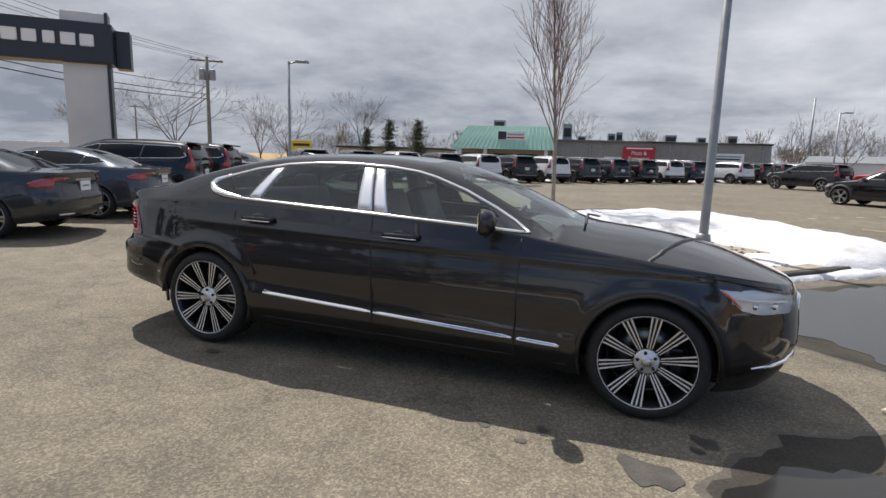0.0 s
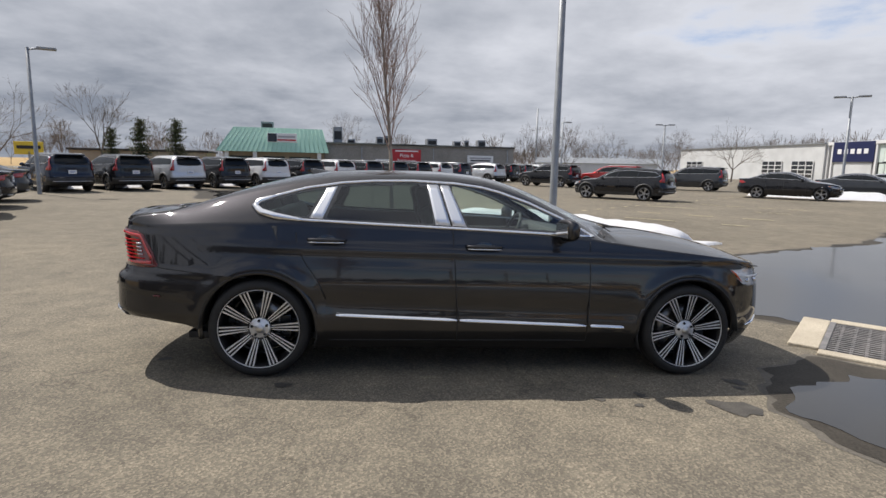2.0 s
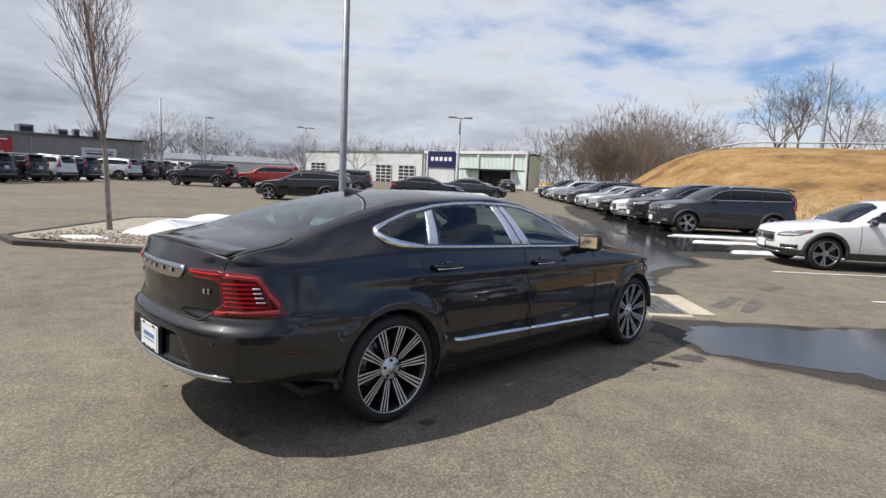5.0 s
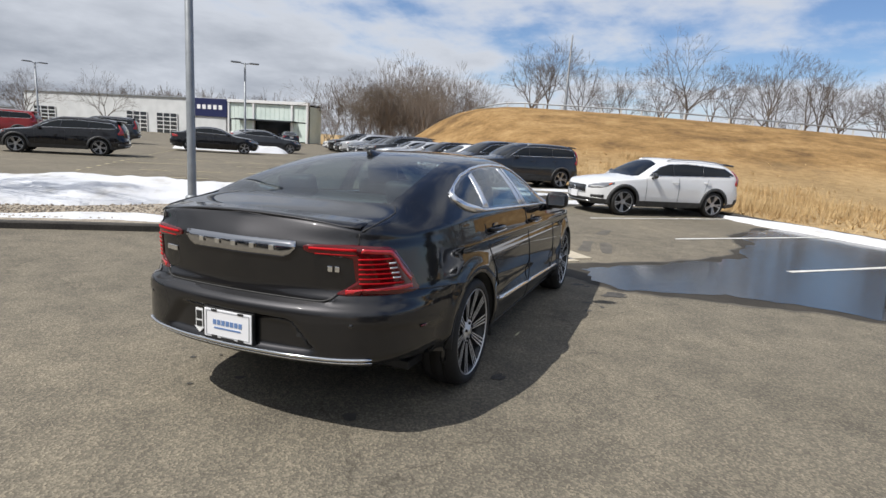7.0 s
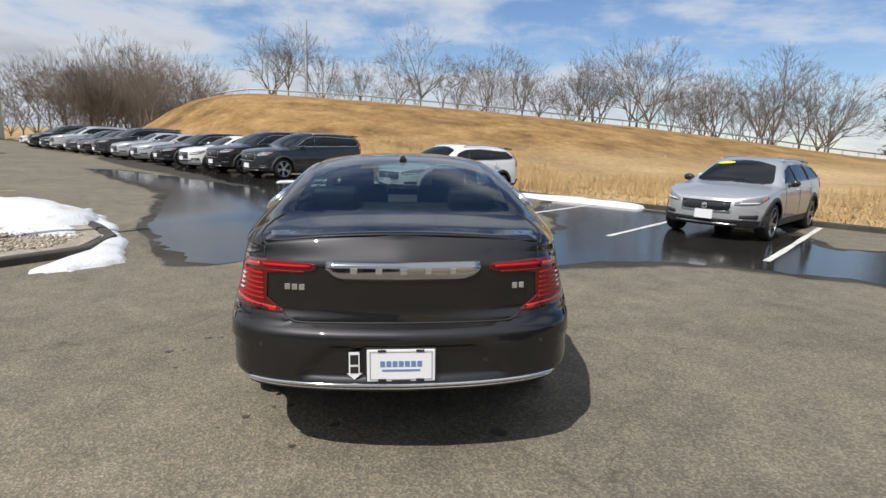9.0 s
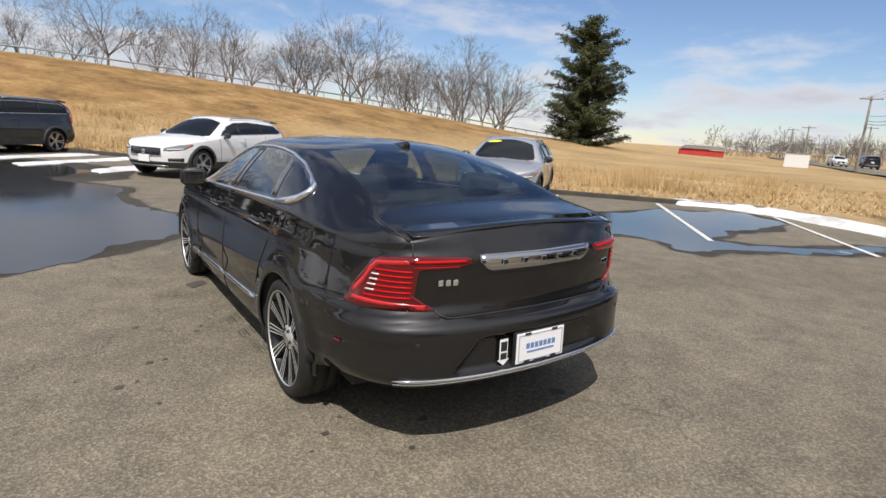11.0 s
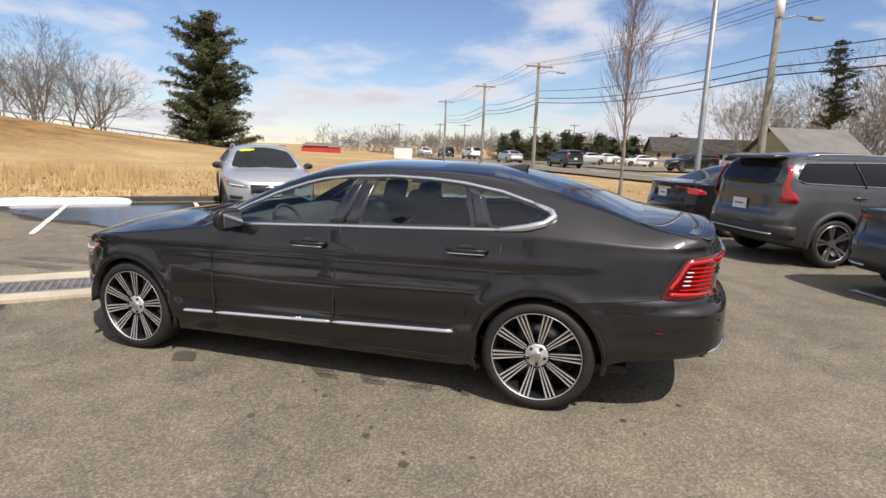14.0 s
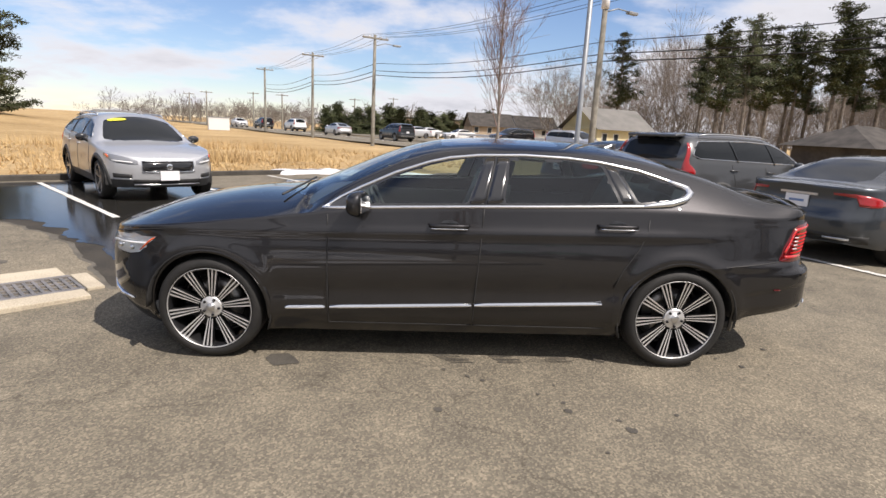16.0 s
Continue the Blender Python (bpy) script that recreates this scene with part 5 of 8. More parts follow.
        main = [(tip, 0.948, 0.968), (tip + 0.03, 0.934, 0.976), (split - 0.07, 0.922, 0.983), (split - 0.03, 0.915, 0.984), (split - 0.02, 0.80, 0.984), (split + 0.01, 0.737, 0.982), (top - 0.05, 0.737, 0.972), (top, 0.737, 0.953), (top + 0.04, 0.738, 0.90), ((top + low) / 2 + 0.03, 0.742, 0.83), (low - 0.02, 0.745, 0.785), (low, 0.750, 0.762)]
        tail = part("tail_lamp", ribbon(lens_rows(main, 0.006), 0.012), RED_LENS, car, "glossy red tail lamp")
        part("lamp_foot", ribbon(lens_rows([(foot, 0.738, 0.746), (foot + 0.04, 0.736, 0.764), (split - 0.02, 0.737, 0.80), (split + 0.005, 0.737, 0.82)], 0.006, 3), 0.012), RED_LENS, tail)
        for z, w, a0, a1 in ((0.958, 0.0075, tip + 0.03, split - 0.01), (0.934, 0.0035, tip + 0.06, split - 0.01)):
            part("lamp_strip", tube([on_round(S, s * a, z, 0.004) for a in np.linspace(a0, a1, 10)], w, 6), RED_FIN, tail)
        for guide, dx, dz in (([(split + 0.015, 0.956), (top - 0.03, 0.943), (top + 0.002, 0.912), (top + 0.035, 0.86), (low - 0.05, 0.80)], 0.005, 0.010), ([(low - 0.05, 0.772), (split + 0.06, 0.759), (foot + 0.04, 0.751)], 0.0, 0.010)):
            part("light_guide", ribbon([[on_round(S, s * (a + dx * q), z + dz * q, 0.0075) for q in (-1, 0, 1)] for a, z in dense(guide, 0.015)], 0.004), RED_BRIGHT, tail, "bright red light guide")
        for q in range(6):
            z = 0.793 + 0.024 * q
            part("lamp_fin", tube([on_round(S, s * a, z, 0.006) for a in np.linspace(split - 0.005, top + 0.028 - 0.011 * q, 8)], 0.0055, 5), RED_FIN, tail)
        for q in range(4):
            z = 0.82 + 0.024 * q
            part("reflector", tube([on_round(S, s * a, z, 0.010) for a in np.linspace(top - 0.035 - 0.006 * q, top + 0.012 - 0.008 * q, 4)], 0.0042, 5), LAMP_WHITE, tail, "clear reversing reflector")
        # bumper reflector, seams from the lamp to the arch and up the lid
        part("bumper_reflector", tube([on_round(S, s * a, 0.555, 0.0) for a in np.linspace(low + 0.02, low + 0.07, 4)], 0.006, 5), RED_LENS, car)
        part("panel_gap", tube([on_round(S, s * (low + (A["arch"] - low) * q), 0.742 - 0.047 * q, 0.0005) for q in np.linspace(0, 1, 8)], 0.004, 5), MATT_BLACK, car)
        part("panel_gap", tube([on_round(S, s * split, z, 0.0005) for z in np.linspace(0.98, 1.035, 5)], 0.004, 5), MATT_BLACK, car)
        # headlamp
        v, f = B.mesh(["head_lamp"], (s,))
        raw("head_lamp_bowl", offset_mesh(v, f, -0.014), f, LAMP_WHITE, car, "", True)
        lens = raw("head_lamp", v, f, GLASS_LENS, car, "clear headlamp", True)
        part("daytime_light", tube([(x, (S.side(x, z) - 0.012) * s, z) for x, z in ((1.95, 0.745), (2.05, 0.738), (2.15, 0.732), (2.24, 0.728))], 0.007, 6), PRINT_WHITE, lens, "white light bar")
        part("turn_light", tube([(x, (S.side(x, z) - 0.002) * s, z) for x, z in ((1.872, 0.790), (1.91, 0.765), (1.955, 0.725), (1.985, 0.70))], 0.013, 6, taper=[0.003, 0.007, 0.006, 0.003]), AMBER, lens, "amber turn light")
        for x in (2.06, 2.17):
            part("projector", lathe([(0.0, 0.012), (0.012, 0.009), (0.018, 0.0), (0.021, -0.012)], 14, wheel_at(x, (S.side(x, 0.70) - 0.02) * s, 0.703)), CHROME, lens)
        # front bumper blade
        blade = [(2.09, 0.355), (2.2, 0.362), (2.29, 0.375), (2.345, 0.40), (2.36, 0.43)]
        part("bumper_blade", tube([(x - 0.01, (S.side(min(x, 2.40), z) + 0.004) * s, z) for x, z in blade], 0.0, 6, taper=[0.006, 0.014, 0.014, 0.012, 0.006]), CHROME, car, "chrome bumper blade")
        # wheel arch liner
        for cx in (1.53, -1.53):
            bm = bmesh.new()
            for a0 in range(-20 if cx < 0 else 0, 200 if cx > 0 else 180, 10):
                q = [Vector((cx + 0.392 * math.cos(radians(a)), y * s, 0.345 + 0.392 * math.sin(radians(a)))) for a in (a0, a0 + 10) for y in (S.side(cx, 0.6) - 0.006, 0.55)]
                bm.faces.new([bm.verts.new(p) for p in (q[0], q[1], q[3], q[2])])
            bmesh.ops.remove_doubles(bm, verts=bm.verts, dist=0.001)
            bmesh.ops.solidify(bm, geom=list(bm.faces), thickness=0.008)
            part("arch_liner", smooth(bm), MATT_BLACK, car)
        for cx in (1.53, -1.53):
            part("well_wall", box((0.90, 0.02, 0.62), pose(cx, 0.60 * s, 0.50), 0.004), MATT_BLACK, car)
            part("arch_lip", arch_ring(S, cx, 0.345, 0.374, 0.408, s, 0.011), PAINT_GREY, car)
        # mirror
        arm = thing_mirror(car, s)
        for cx in (1.53, -1.53):
            sport_wheel(car, cx, 0.925 * s, 0.3425, 11 if cx > 0 else 4)
    # rear chrome bar with five raised marks, model marks and plate
    rows = []
    for i in range(21):
        a = -0.37 + 0.74 * i / 20
        cut = max(abs(a) - 0.315, 0) * 0.9
        rows.append([on_round(S, a, z, 0.010) for z in (0.900 + cut, 0.918 + cut * 0.6, 0.955, 0.984)])
    bar = part("trunk_bar", ribbon(rows, 0.012), BAR_CHROME, car, "polished silver trunk bar")
    for i in range(5):
        p = on_round(S, (2 - i) * 0.118, 0.944, 0.016)
        part("raised_mark", box((0.006, 0.03, 0.026), Matrix.Translation(p), 0.002), CHROME, bar)
    for a, n in ((0.56, 3), (-0.55, 2)):
        for i in range(n):
            p = on_round(S, a - 0.036 * i, 0.862, 0.006)
            part("model_mark", box((0.006, 0.026, 0.028), Matrix.Translation(p), 0.003), CHROME, car)
    px, pz = on_round(S, 0, 0.50, 0).x + 0.018, 0.524
    holder = part("plate", box((0.008, 0.305, 0.150), pose(px - 0.012, 0.012, pz), 0.004), PLATE_WHITE, car, "white dealer plate with blue lettering bars")
    part("plate_frame", box((0.022, 0.315, 0.160), pose(px - 0.002, 0.012, pz), 0.004), MATT_BLACK, holder)
    for sy in (1, -1):
        part("plate_edge", box((0.002, 0.004, 0.128), pose(px - 0.0172, 0.012 + 0.138 * sy, pz)), PRINT_GREY, holder)
    for sz in (0.064, -0.064):
        part("plate_edge", box((0.002, 0.276, 0.003), pose(px - 0.0172, 0.012, pz + sz)), PRINT_GREY, holder)
    for sy in (1, -1):
        for sz in (0.068, -0.068):
            part("plate_tab", box((0.004, 0.036, 0.012), pose(px - 0.0175, 0.012 + 0.085 * sy, pz + sz), 0.001), MATT_BLACK, holder)
    for i in range(7):
        part("print_bar", box((0.002, 0.021, 0.026), pose(px - 0.0172, 0.012 + 0.0275 * (3 - i), pz + 0.008), 0.0006), PRINT_BLUE, holder)
    for y, z, w, h, mat in ((0.012, -0.022, 0.17, 0.008, PRINT_BLUE), (0.012, -0.074, 0.085, 0.010, PRINT_BLACK)):
        part("print_bar", box((0.002, w, h), pose(px - 0.0172, y, pz + z)), mat, holder)
    arrow = part("arrow_sticker", prism([(-0.024, 0.065), (0.024, 0.065), (0.024, -0.035), (0.034, -0.035), (0.0, -0.065), (-0.034, -0.035), (-0.024, -0.035)], 0.002, pose(px + 0.010, 0.222, 0.515, 90, 0, -90)), PRINT_WHITE, car, "white arrow-shaped sticker with dark print")
    for dz, h in ((0.03, 0.045), (-0.018, 0.03)):
        part("print_bar", box((0.002, 0.036, h), pose(px + 0.0065, 0.222, 0.515 + dz)), PRINT_BLACK, arrow)
    edge = round_way(S, 0.73, 0.425)
    for z, w in ((0.430, 0.009), (0.408, 0.005)):
        part("bumper_strip", tube([on_round(S, a, z, 0.003) for a in np.linspace(-edge, edge, 36)], 0.0, 6, taper=[0.003] + [w] * 34 + [0.003]), CHROME, car, "chrome strip under the rear bumper")
    rows = [[on_round(S, a, 0.372, -0.03), on_round(S, a, 0.39, 0.012), on_round(S, a, 0.402, 0.006)] for a in np.linspace(-edge, edge, 30)]
    part("diffuser", ribbon(rows, 0.02), MATT_BLACK, car)
    part("panel_gap", tube([on_round(S, a, float(np.interp(abs(a), [0, A["foot"] - 0.10, A["foot"] - 0.05, A["foot"]], [0.699, 0.699, 0.705, 0.736])), 0.001) for a in np.linspace(-A["foot"], A["foot"], 36)], 0.005, 5), MATT_BLACK, car)
    for a in (0.66, -0.66):
        part("parking_sensor", lathe([(0, 0.002), (0.009, 0.0015), (0.011, 0)], 14, Matrix.Translation(on_round(S, a, 0.60, 0.001)) @ pose(0, 0, 0, 0, -90, -20 if a > 0 else 20)), GLOSS_BLACK, car)
    part("tow_cover", box((0.006, 0.09, 0.04), pose(on_round(S, -0.40, 0.52).x + 0.030, -0.40, 0.535), 0.002), MATT_BLACK, car)
    # spoiler lip
    lip = []
    for i in range(31):
        y = -0.63 + 1.26 * i / 30
        x0 = -2.502 + 0.075 * (abs(y) / 0.63) ** 3
        lip.append([(x0 + 0.10, y, S.top(x0 + 0.10, y) + 0.0005), (x0 + 0.03, y, S.top(x0 + 0.03, y) + 0.004), (x0 - 0.018, y, S.top(x0, y) + 0.006), (x0 - 0.024, y, S.top(x0, y) + 0.001), (x0 - 0.020, y, S.top(x0, y) - 0.008)])
    part("spoiler_lip", ribbon(lip, 0.005), PAINT_GREY, car)
    # aerial fin
    bm = bmesh.new()
    rings = []
    for t in np.linspace(0, 1, 9):  # sections from the low nose to the tall tail
        h, w, x = 0.006 + 0.044 * t**1.3 * (1 if t < 0.95 else 0.9), 0.010 + 0.026 * math.sin(math.pi * (0.15 + 0.7 * t)), 0.10 - 0.185 * t
        rings.append([bm.verts.new((x - (0.012 if t == 1 and q not in (0, 8) else 0), w * math.cos(math.pi * q / 8) * (1 - 0.35 * math.sin(math.pi * q / 8)), h * math.sin(math.pi * q / 8))) for q in range(9)])
    for r0, r1 in zip(rings, rings[1:]):
        for k in range(8):
            bm.faces.new((r0[k], r0[k + 1], r1[k + 1], r1[k]))
    bm.faces.new(rings[0][::-1])
    bm.faces.new(rings[-1])
    bmesh.ops.transform(bm, matrix=pose(-1.20, 0, S.top(-1.2, 0) - 0.006, 0, -9, 0), verts=bm.verts)
    bmesh.ops.recalc_face_normals(bm, faces=bm.faces)
    part("aerial_fin", smooth(bm), GLOSS_BLACK, car, "black shark-fin aerial")
    # front grille and cowl
    rows = [[(S.low(x, y, z)[0] + 0.004, y * S.width(z), z) for z in (0.36, 0.45, 0.56, 0.66, 0.72)] for x, y in [(S.nose_from + (S.nose - S.nose_from) * (1 - abs(q / S.half) ** S.nose_n) ** (1 / S.nose_n), q) for q in np.linspace(-0.40, 0.40, 13)]]
    grille = part("grille", ribbon(rows, 0.01), GLOSS_BLACK, car, "black grille")
    part("grille_frame", tube([r[0] for r in rows] + [r[-1] for r in rows[::-1]], 0.012, 6, True), CHROME, grille)
    part("wiper", tube([(1.13, 0.55, S.top(1.13, 0.55) + 0.03), (1.06, 0.2, S.top(1.06, 0.2) + 0.02), (1.10, -0.45, S.top(1.1, -0.45) + 0.025)], 0.008, 5), MATT_BLACK, car)
    part("underbody", box((3.9, 1.45, 0.05), pose(-0.1, 0, 0.25), 0.01), MATT_BLACK, car)
    build_cabin(car, S)
    return car


def thing_mirror(car, s):
    bm = bmesh.new()
    bmesh.ops.create_icosphere(bm, subdivisions=3, radius=0.5)
    for v in bm.verts:
        x, y, z = v.co * 2
        k = lambda q, n: math.copysign(abs(q) ** n, q)
        v.co = Vector((k(x, 0.75) * 0.080 * (1 if x > 0 else 0.35), k(y, 0.7) * 0.105, k(z, 0.7) * 0.078))
    bmesh.ops.transform(bm, matrix=pose(0.545, 0.985 * s, 1.068, 0, 0, -14 * s), verts=bm.verts)
    body = part("mirror", smooth(bm), PAINT_GREY, car, "door mirror in body colour")
    foot = tube([(0.565, (SEDAN.side(0.56, 1.0) - 0.02) * s, 0.99), (0.555, 0.93 * s, 1.0), (0.55, 0.955 * s, 1.02)], 0.0, 8, taper=[0.032, 0.028, 0.025])
    part("mirror_foot", foot, GLOSS_BLACK, body)
    g = box((0.004, 0.145, 0.095), pose(0.516, 0.985 * s, 1.068, 0, 0, -14 * s), 0.001)
    part("mirror_glass", g, CHROME, body)
    return body


def build_cabin(car, S):
    """Seats, dash and wheel, seen through the glass."""
    part("cabin_floor", box((2.9, 1.5, 0.04), pose(-0.4, 0, 0.36), 0.01), CABIN, car)
    for y in (0.37, -0.37):
        seat = part("front_seat", box((0.50, 0.52, 0.17), pose(0.05, y, 0.60, 0, -6, 0), 0.05), LEATHER, car)
        part("seat_back", smooth(box((0.15, 0.50, 0.62), pose(-0.27, y, 0.90, 0, -20, 0), 0.06)), LEATHER, seat)
        part("headrest", smooth(box((0.09, 0.27, 0.19), pose(-0.405, y, 1.235, 0, -14, 0), 0.035)), LEATHER, seat)
    bench = part("rear_seat", box((0.50, 1.34, 0.18), pose(-1.05, 0, 0.58, 0, -6, 0), 0.05), LEATHER, car)
    part("seat_back", smooth(box((0.16, 1.30, 0.60), pose(-1.38, 0, 0.86, 0, -26, 0), 0.06)), LEATHER, bench)
    for y in (0.42, -0.42):
        part("headrest", smooth(box((0.09, 0.28, 0.16), pose(-1.53, y, 1.17, 0, -20, 0), 0.035)), LEATHER, bench)
    rows = [[(x, y, S.top(x, y) - 0.035) for y in np.linspace(-0.55, 0.55, 9)] for x in (0.12, -0.15, -0.45, -0.75, -1.05)]
    part("headliner", ribbon(rows, 0.01), HEADLINER, car, "pale grey cloth headliner")
    part("parcel_shelf", box((0.42, 1.20, 0.03), pose(-1.74, 0, 1.06), 0.008), CABIN, car)
    part("dashboard", smooth(box((0.48, 1.45, 0.30), pose(0.82, 0, 0.86, 0, 8, 0), 0.09)), CABIN, car)
    wheel = lathe([(0.185 + 0.014 * math.cos(a), 0.014 * math.sin(a)) for a in np.linspace(0, 2 * math.pi, 9)[:-1]], 32, pose(0.47, 0.37, 0.93, 0, -65, 0), True)
    part("steering_wheel", wheel, CABIN, car)
    for s in (1, -1):
        part("door_card", box((2.1, 0.05, 0.45), pose(-0.25, 0.78 * s, 0.72), 0.02), CABIN, car)


build_sedan()

# ---- other parked cars ----
TINT = shader("dark_window_glass", (0.012, 0.014, 0.016), 0.05, 0.0, 0.22)
RED_TAIL = shader("red_tail_glass", (0.33, 0.008, 0.010), 0.12, 0.0, 0.6, 1.0)
CLAD = mottled("grey_cladding", (0.025, 0.025, 0.026), (0.045, 0.045, 0.045), 8.0, 0.6)
ALLOY = shader("silver_alloy", (0.45, 0.45, 0.46), 0.3, 0.9)
PAINTS = {
    "black": car_paint("black_car_paint", (0.010, 0.010, 0.012), 0.2, 0.3),
    "white": car_paint("white_car_paint", (0.72, 0.72, 0.72), 0.0, 0.4),
    "silver": car_paint("silver_car_paint", (0.58, 0.59, 0.61), 0.6, 0.38),
    "dark grey": car_paint("graphite_car_paint", (0.036, 0.039, 0.044), 0.5, 0.35),
    "blue-grey": car_paint("blue_grey_car_paint", (0.062, 0.070, 0.080), 0.6, 0.35),
    "grey": car_paint("grey_suv_paint", (0.105, 0.108, 0.112), 0.7, 0.35),
    "navy": car_paint("navy_car_paint", (0.012, 0.018, 0.035), 0.4, 0.35),
    "red": car_paint("red_car_paint", (0.25, 0.012, 0.012), 0.3, 0.35),
}
WIDTH = [(0.18, 0.89), (0.28, 0.95), (0.40, 0.985), (0.55, 1.0), (0.72, 0.998), (0.86, 0.985), (0.95, 0.97), (1.05, 0.95), (1.2, 0.92)]
SMALL = dict(step=0.09, ends=22, rows=16, ups=8, tops=8)
SUV = Shape(
    0.945, 2.33, -2.36, 1.25, -1.45, 2.8, 5.0,
    sill=[(-2.4, 0.36), (-1.9, 0.30), (-1.2, 0.27), (1.2, 0.26), (2.4, 0.28)], width=WIDTH,
    front=[(0.25, -0.10), (0.45, -0.01), (0.7, 0.0), (0.9, -0.04), (1.05, -0.12)], rear=[(0.3, 0.10), (0.5, 0.0), (0.7, 0.0), (0.8, 0.05), (1.1, 0.07), (1.25, 0.10)],
    belt=[(-2.4, 1.16), (-1.8, 1.16), (-1.0, 1.12), (0.6, 1.07), (1.2, 1.04), (1.8, 0.99), (2.2, 0.93), (2.4, 0.85)],
    rail=[(-2.4, 0.5), (-2.36, 1.18), (-2.28, 1.30), (-2.12, 1.52), (-1.9, 1.58), (-0.8, 1.60), (0.0, 1.58), (0.4, 1.48), (0.8, 1.28), (1.05, 1.09), (1.2, 0.9), (1.3, 0.5)],
    rail_y=[(-2.3, 0.70), (-1.8, 0.65), (0.0, 0.64), (0.6, 0.70), (1.1, 0.78)],
    middle=[(-2.4, 1.18), (-2.33, 1.28), (-2.2, 1.47), (-2.08, 1.60), (-1.8, 1.645), (-0.8, 1.675), (0.0, 1.655), (0.35, 1.57), (0.7, 1.40), (1.1, 1.18), (1.25, 1.13), (1.8, 1.06), (2.2, 0.97), (2.4, 0.87)], **SMALL)
WAGON = Shape(
    0.93, 2.27, -2.37, 1.20, -1.45, 2.7, 4.6,
    sill=[(-2.4, 0.34), (-1.9, 0.27), (-1.2, 0.24), (1.2, 0.23), (2.4, 0.25)], width=[(z * 0.95, w) for z, w in WIDTH],
    front=[(0.22, -0.10), (0.4, -0.01), (0.6, 0.0), (0.76, -0.05), (0.88, -0.13)], rear=[(0.3, 0.10), (0.5, 0.0), (0.62, 0.0), (0.72, 0.05), (1.0, 0.08), (1.15, 0.12)],
    belt=[(-2.4, 1.04), (-1.8, 1.04), (-1.0, 1.00), (0.5, 0.96), (1.0, 0.93), (1.6, 0.87), (2.05, 0.80), (2.3, 0.72)],
    rail=[(-2.4, 0.5), (-2.33, 1.06), (-2.2, 1.20), (-2.0, 1.33), (-1.7, 1.40), (-0.6, 1.435), (0.0, 1.41), (0.35, 1.30), (0.7, 1.12), (0.95, 0.95), (1.05, 0.5)],
    rail_y=[(-2.3, 0.66), (-1.8, 0.60), (0.0, 0.60), (0.6, 0.67), (1.0, 0.74)],
    middle=[(-2.4, 1.06), (-2.28, 1.20), (-2.1, 1.37), (-1.9, 1.43), (-0.8, 1.485), (-0.1, 1.475), (0.25, 1.40), (0.6, 1.23), (1.0, 1.01), (1.15, 0.98), (1.6, 0.92), (2.0, 0.84), (2.3, 0.74)], **SMALL)
COUPE = Shape(
    0.925, 2.27, -2.47, 1.25, -1.35, 2.6, 4.2,
    sill=[(-2.5, 0.31), (-1.9, 0.24), (-1.2, 0.20), (1.2, 0.19), (2.4, 0.20)], width=[(0.18, 0.89), (0.26, 0.95), (0.34, 0.985), (0.5, 1.0), (0.62, 0.998), (0.76, 0.985), (0.92, 0.955), (1.08, 0.915)],
    front=[(0.19, -0.14), (0.3, -0.05), (0.45, 0.0), (0.6, -0.01), (0.75, -0.06), (0.84, -0.12)], rear=[(0.28, 0.14), (0.36, 0.05), (0.5, 0.0), (0.62, 0.0), (0.72, 0.05), (0.9, 0.075), (1.02, 0.03)],
    belt=[(-2.5, 1.02), (-2.2, 1.03), (-1.6, 1.04), (-0.8, 1.02), (0.2, 0.99), (0.75, 0.97), (1.2, 0.91), (1.7, 0.86), (2.3, 0.76)],
    rail=[(-2.1, 0.5), (-2.0, 1.03), (-1.8, 1.09), (-1.5, 1.20), (-1.2, 1.29), (-0.8, 1.37), (-0.3, 1.385), (0.0, 1.36), (0.3, 1.27), (0.6, 1.13), (0.85, 0.98), (1.0, 0.5)],
    rail_y=[(-2.0, 0.70), (-1.5, 0.61), (-0.8, 0.585), (0.0, 0.59), (0.5, 0.65), (0.9, 0.73)],
    middle=[(-2.5, 1.02), (-2.2, 1.055), (-2.0, 1.06), (-1.8, 1.115), (-1.3, 1.30), (-1.0, 1.385), (-0.5, 1.43), (-0.1, 1.42), (0.2, 1.35), (0.6, 1.18), (0.95, 1.01), (1.1, 0.97), (1.6, 0.92), (2.0, 0.85), (2.3, 0.765)], **SMALL)
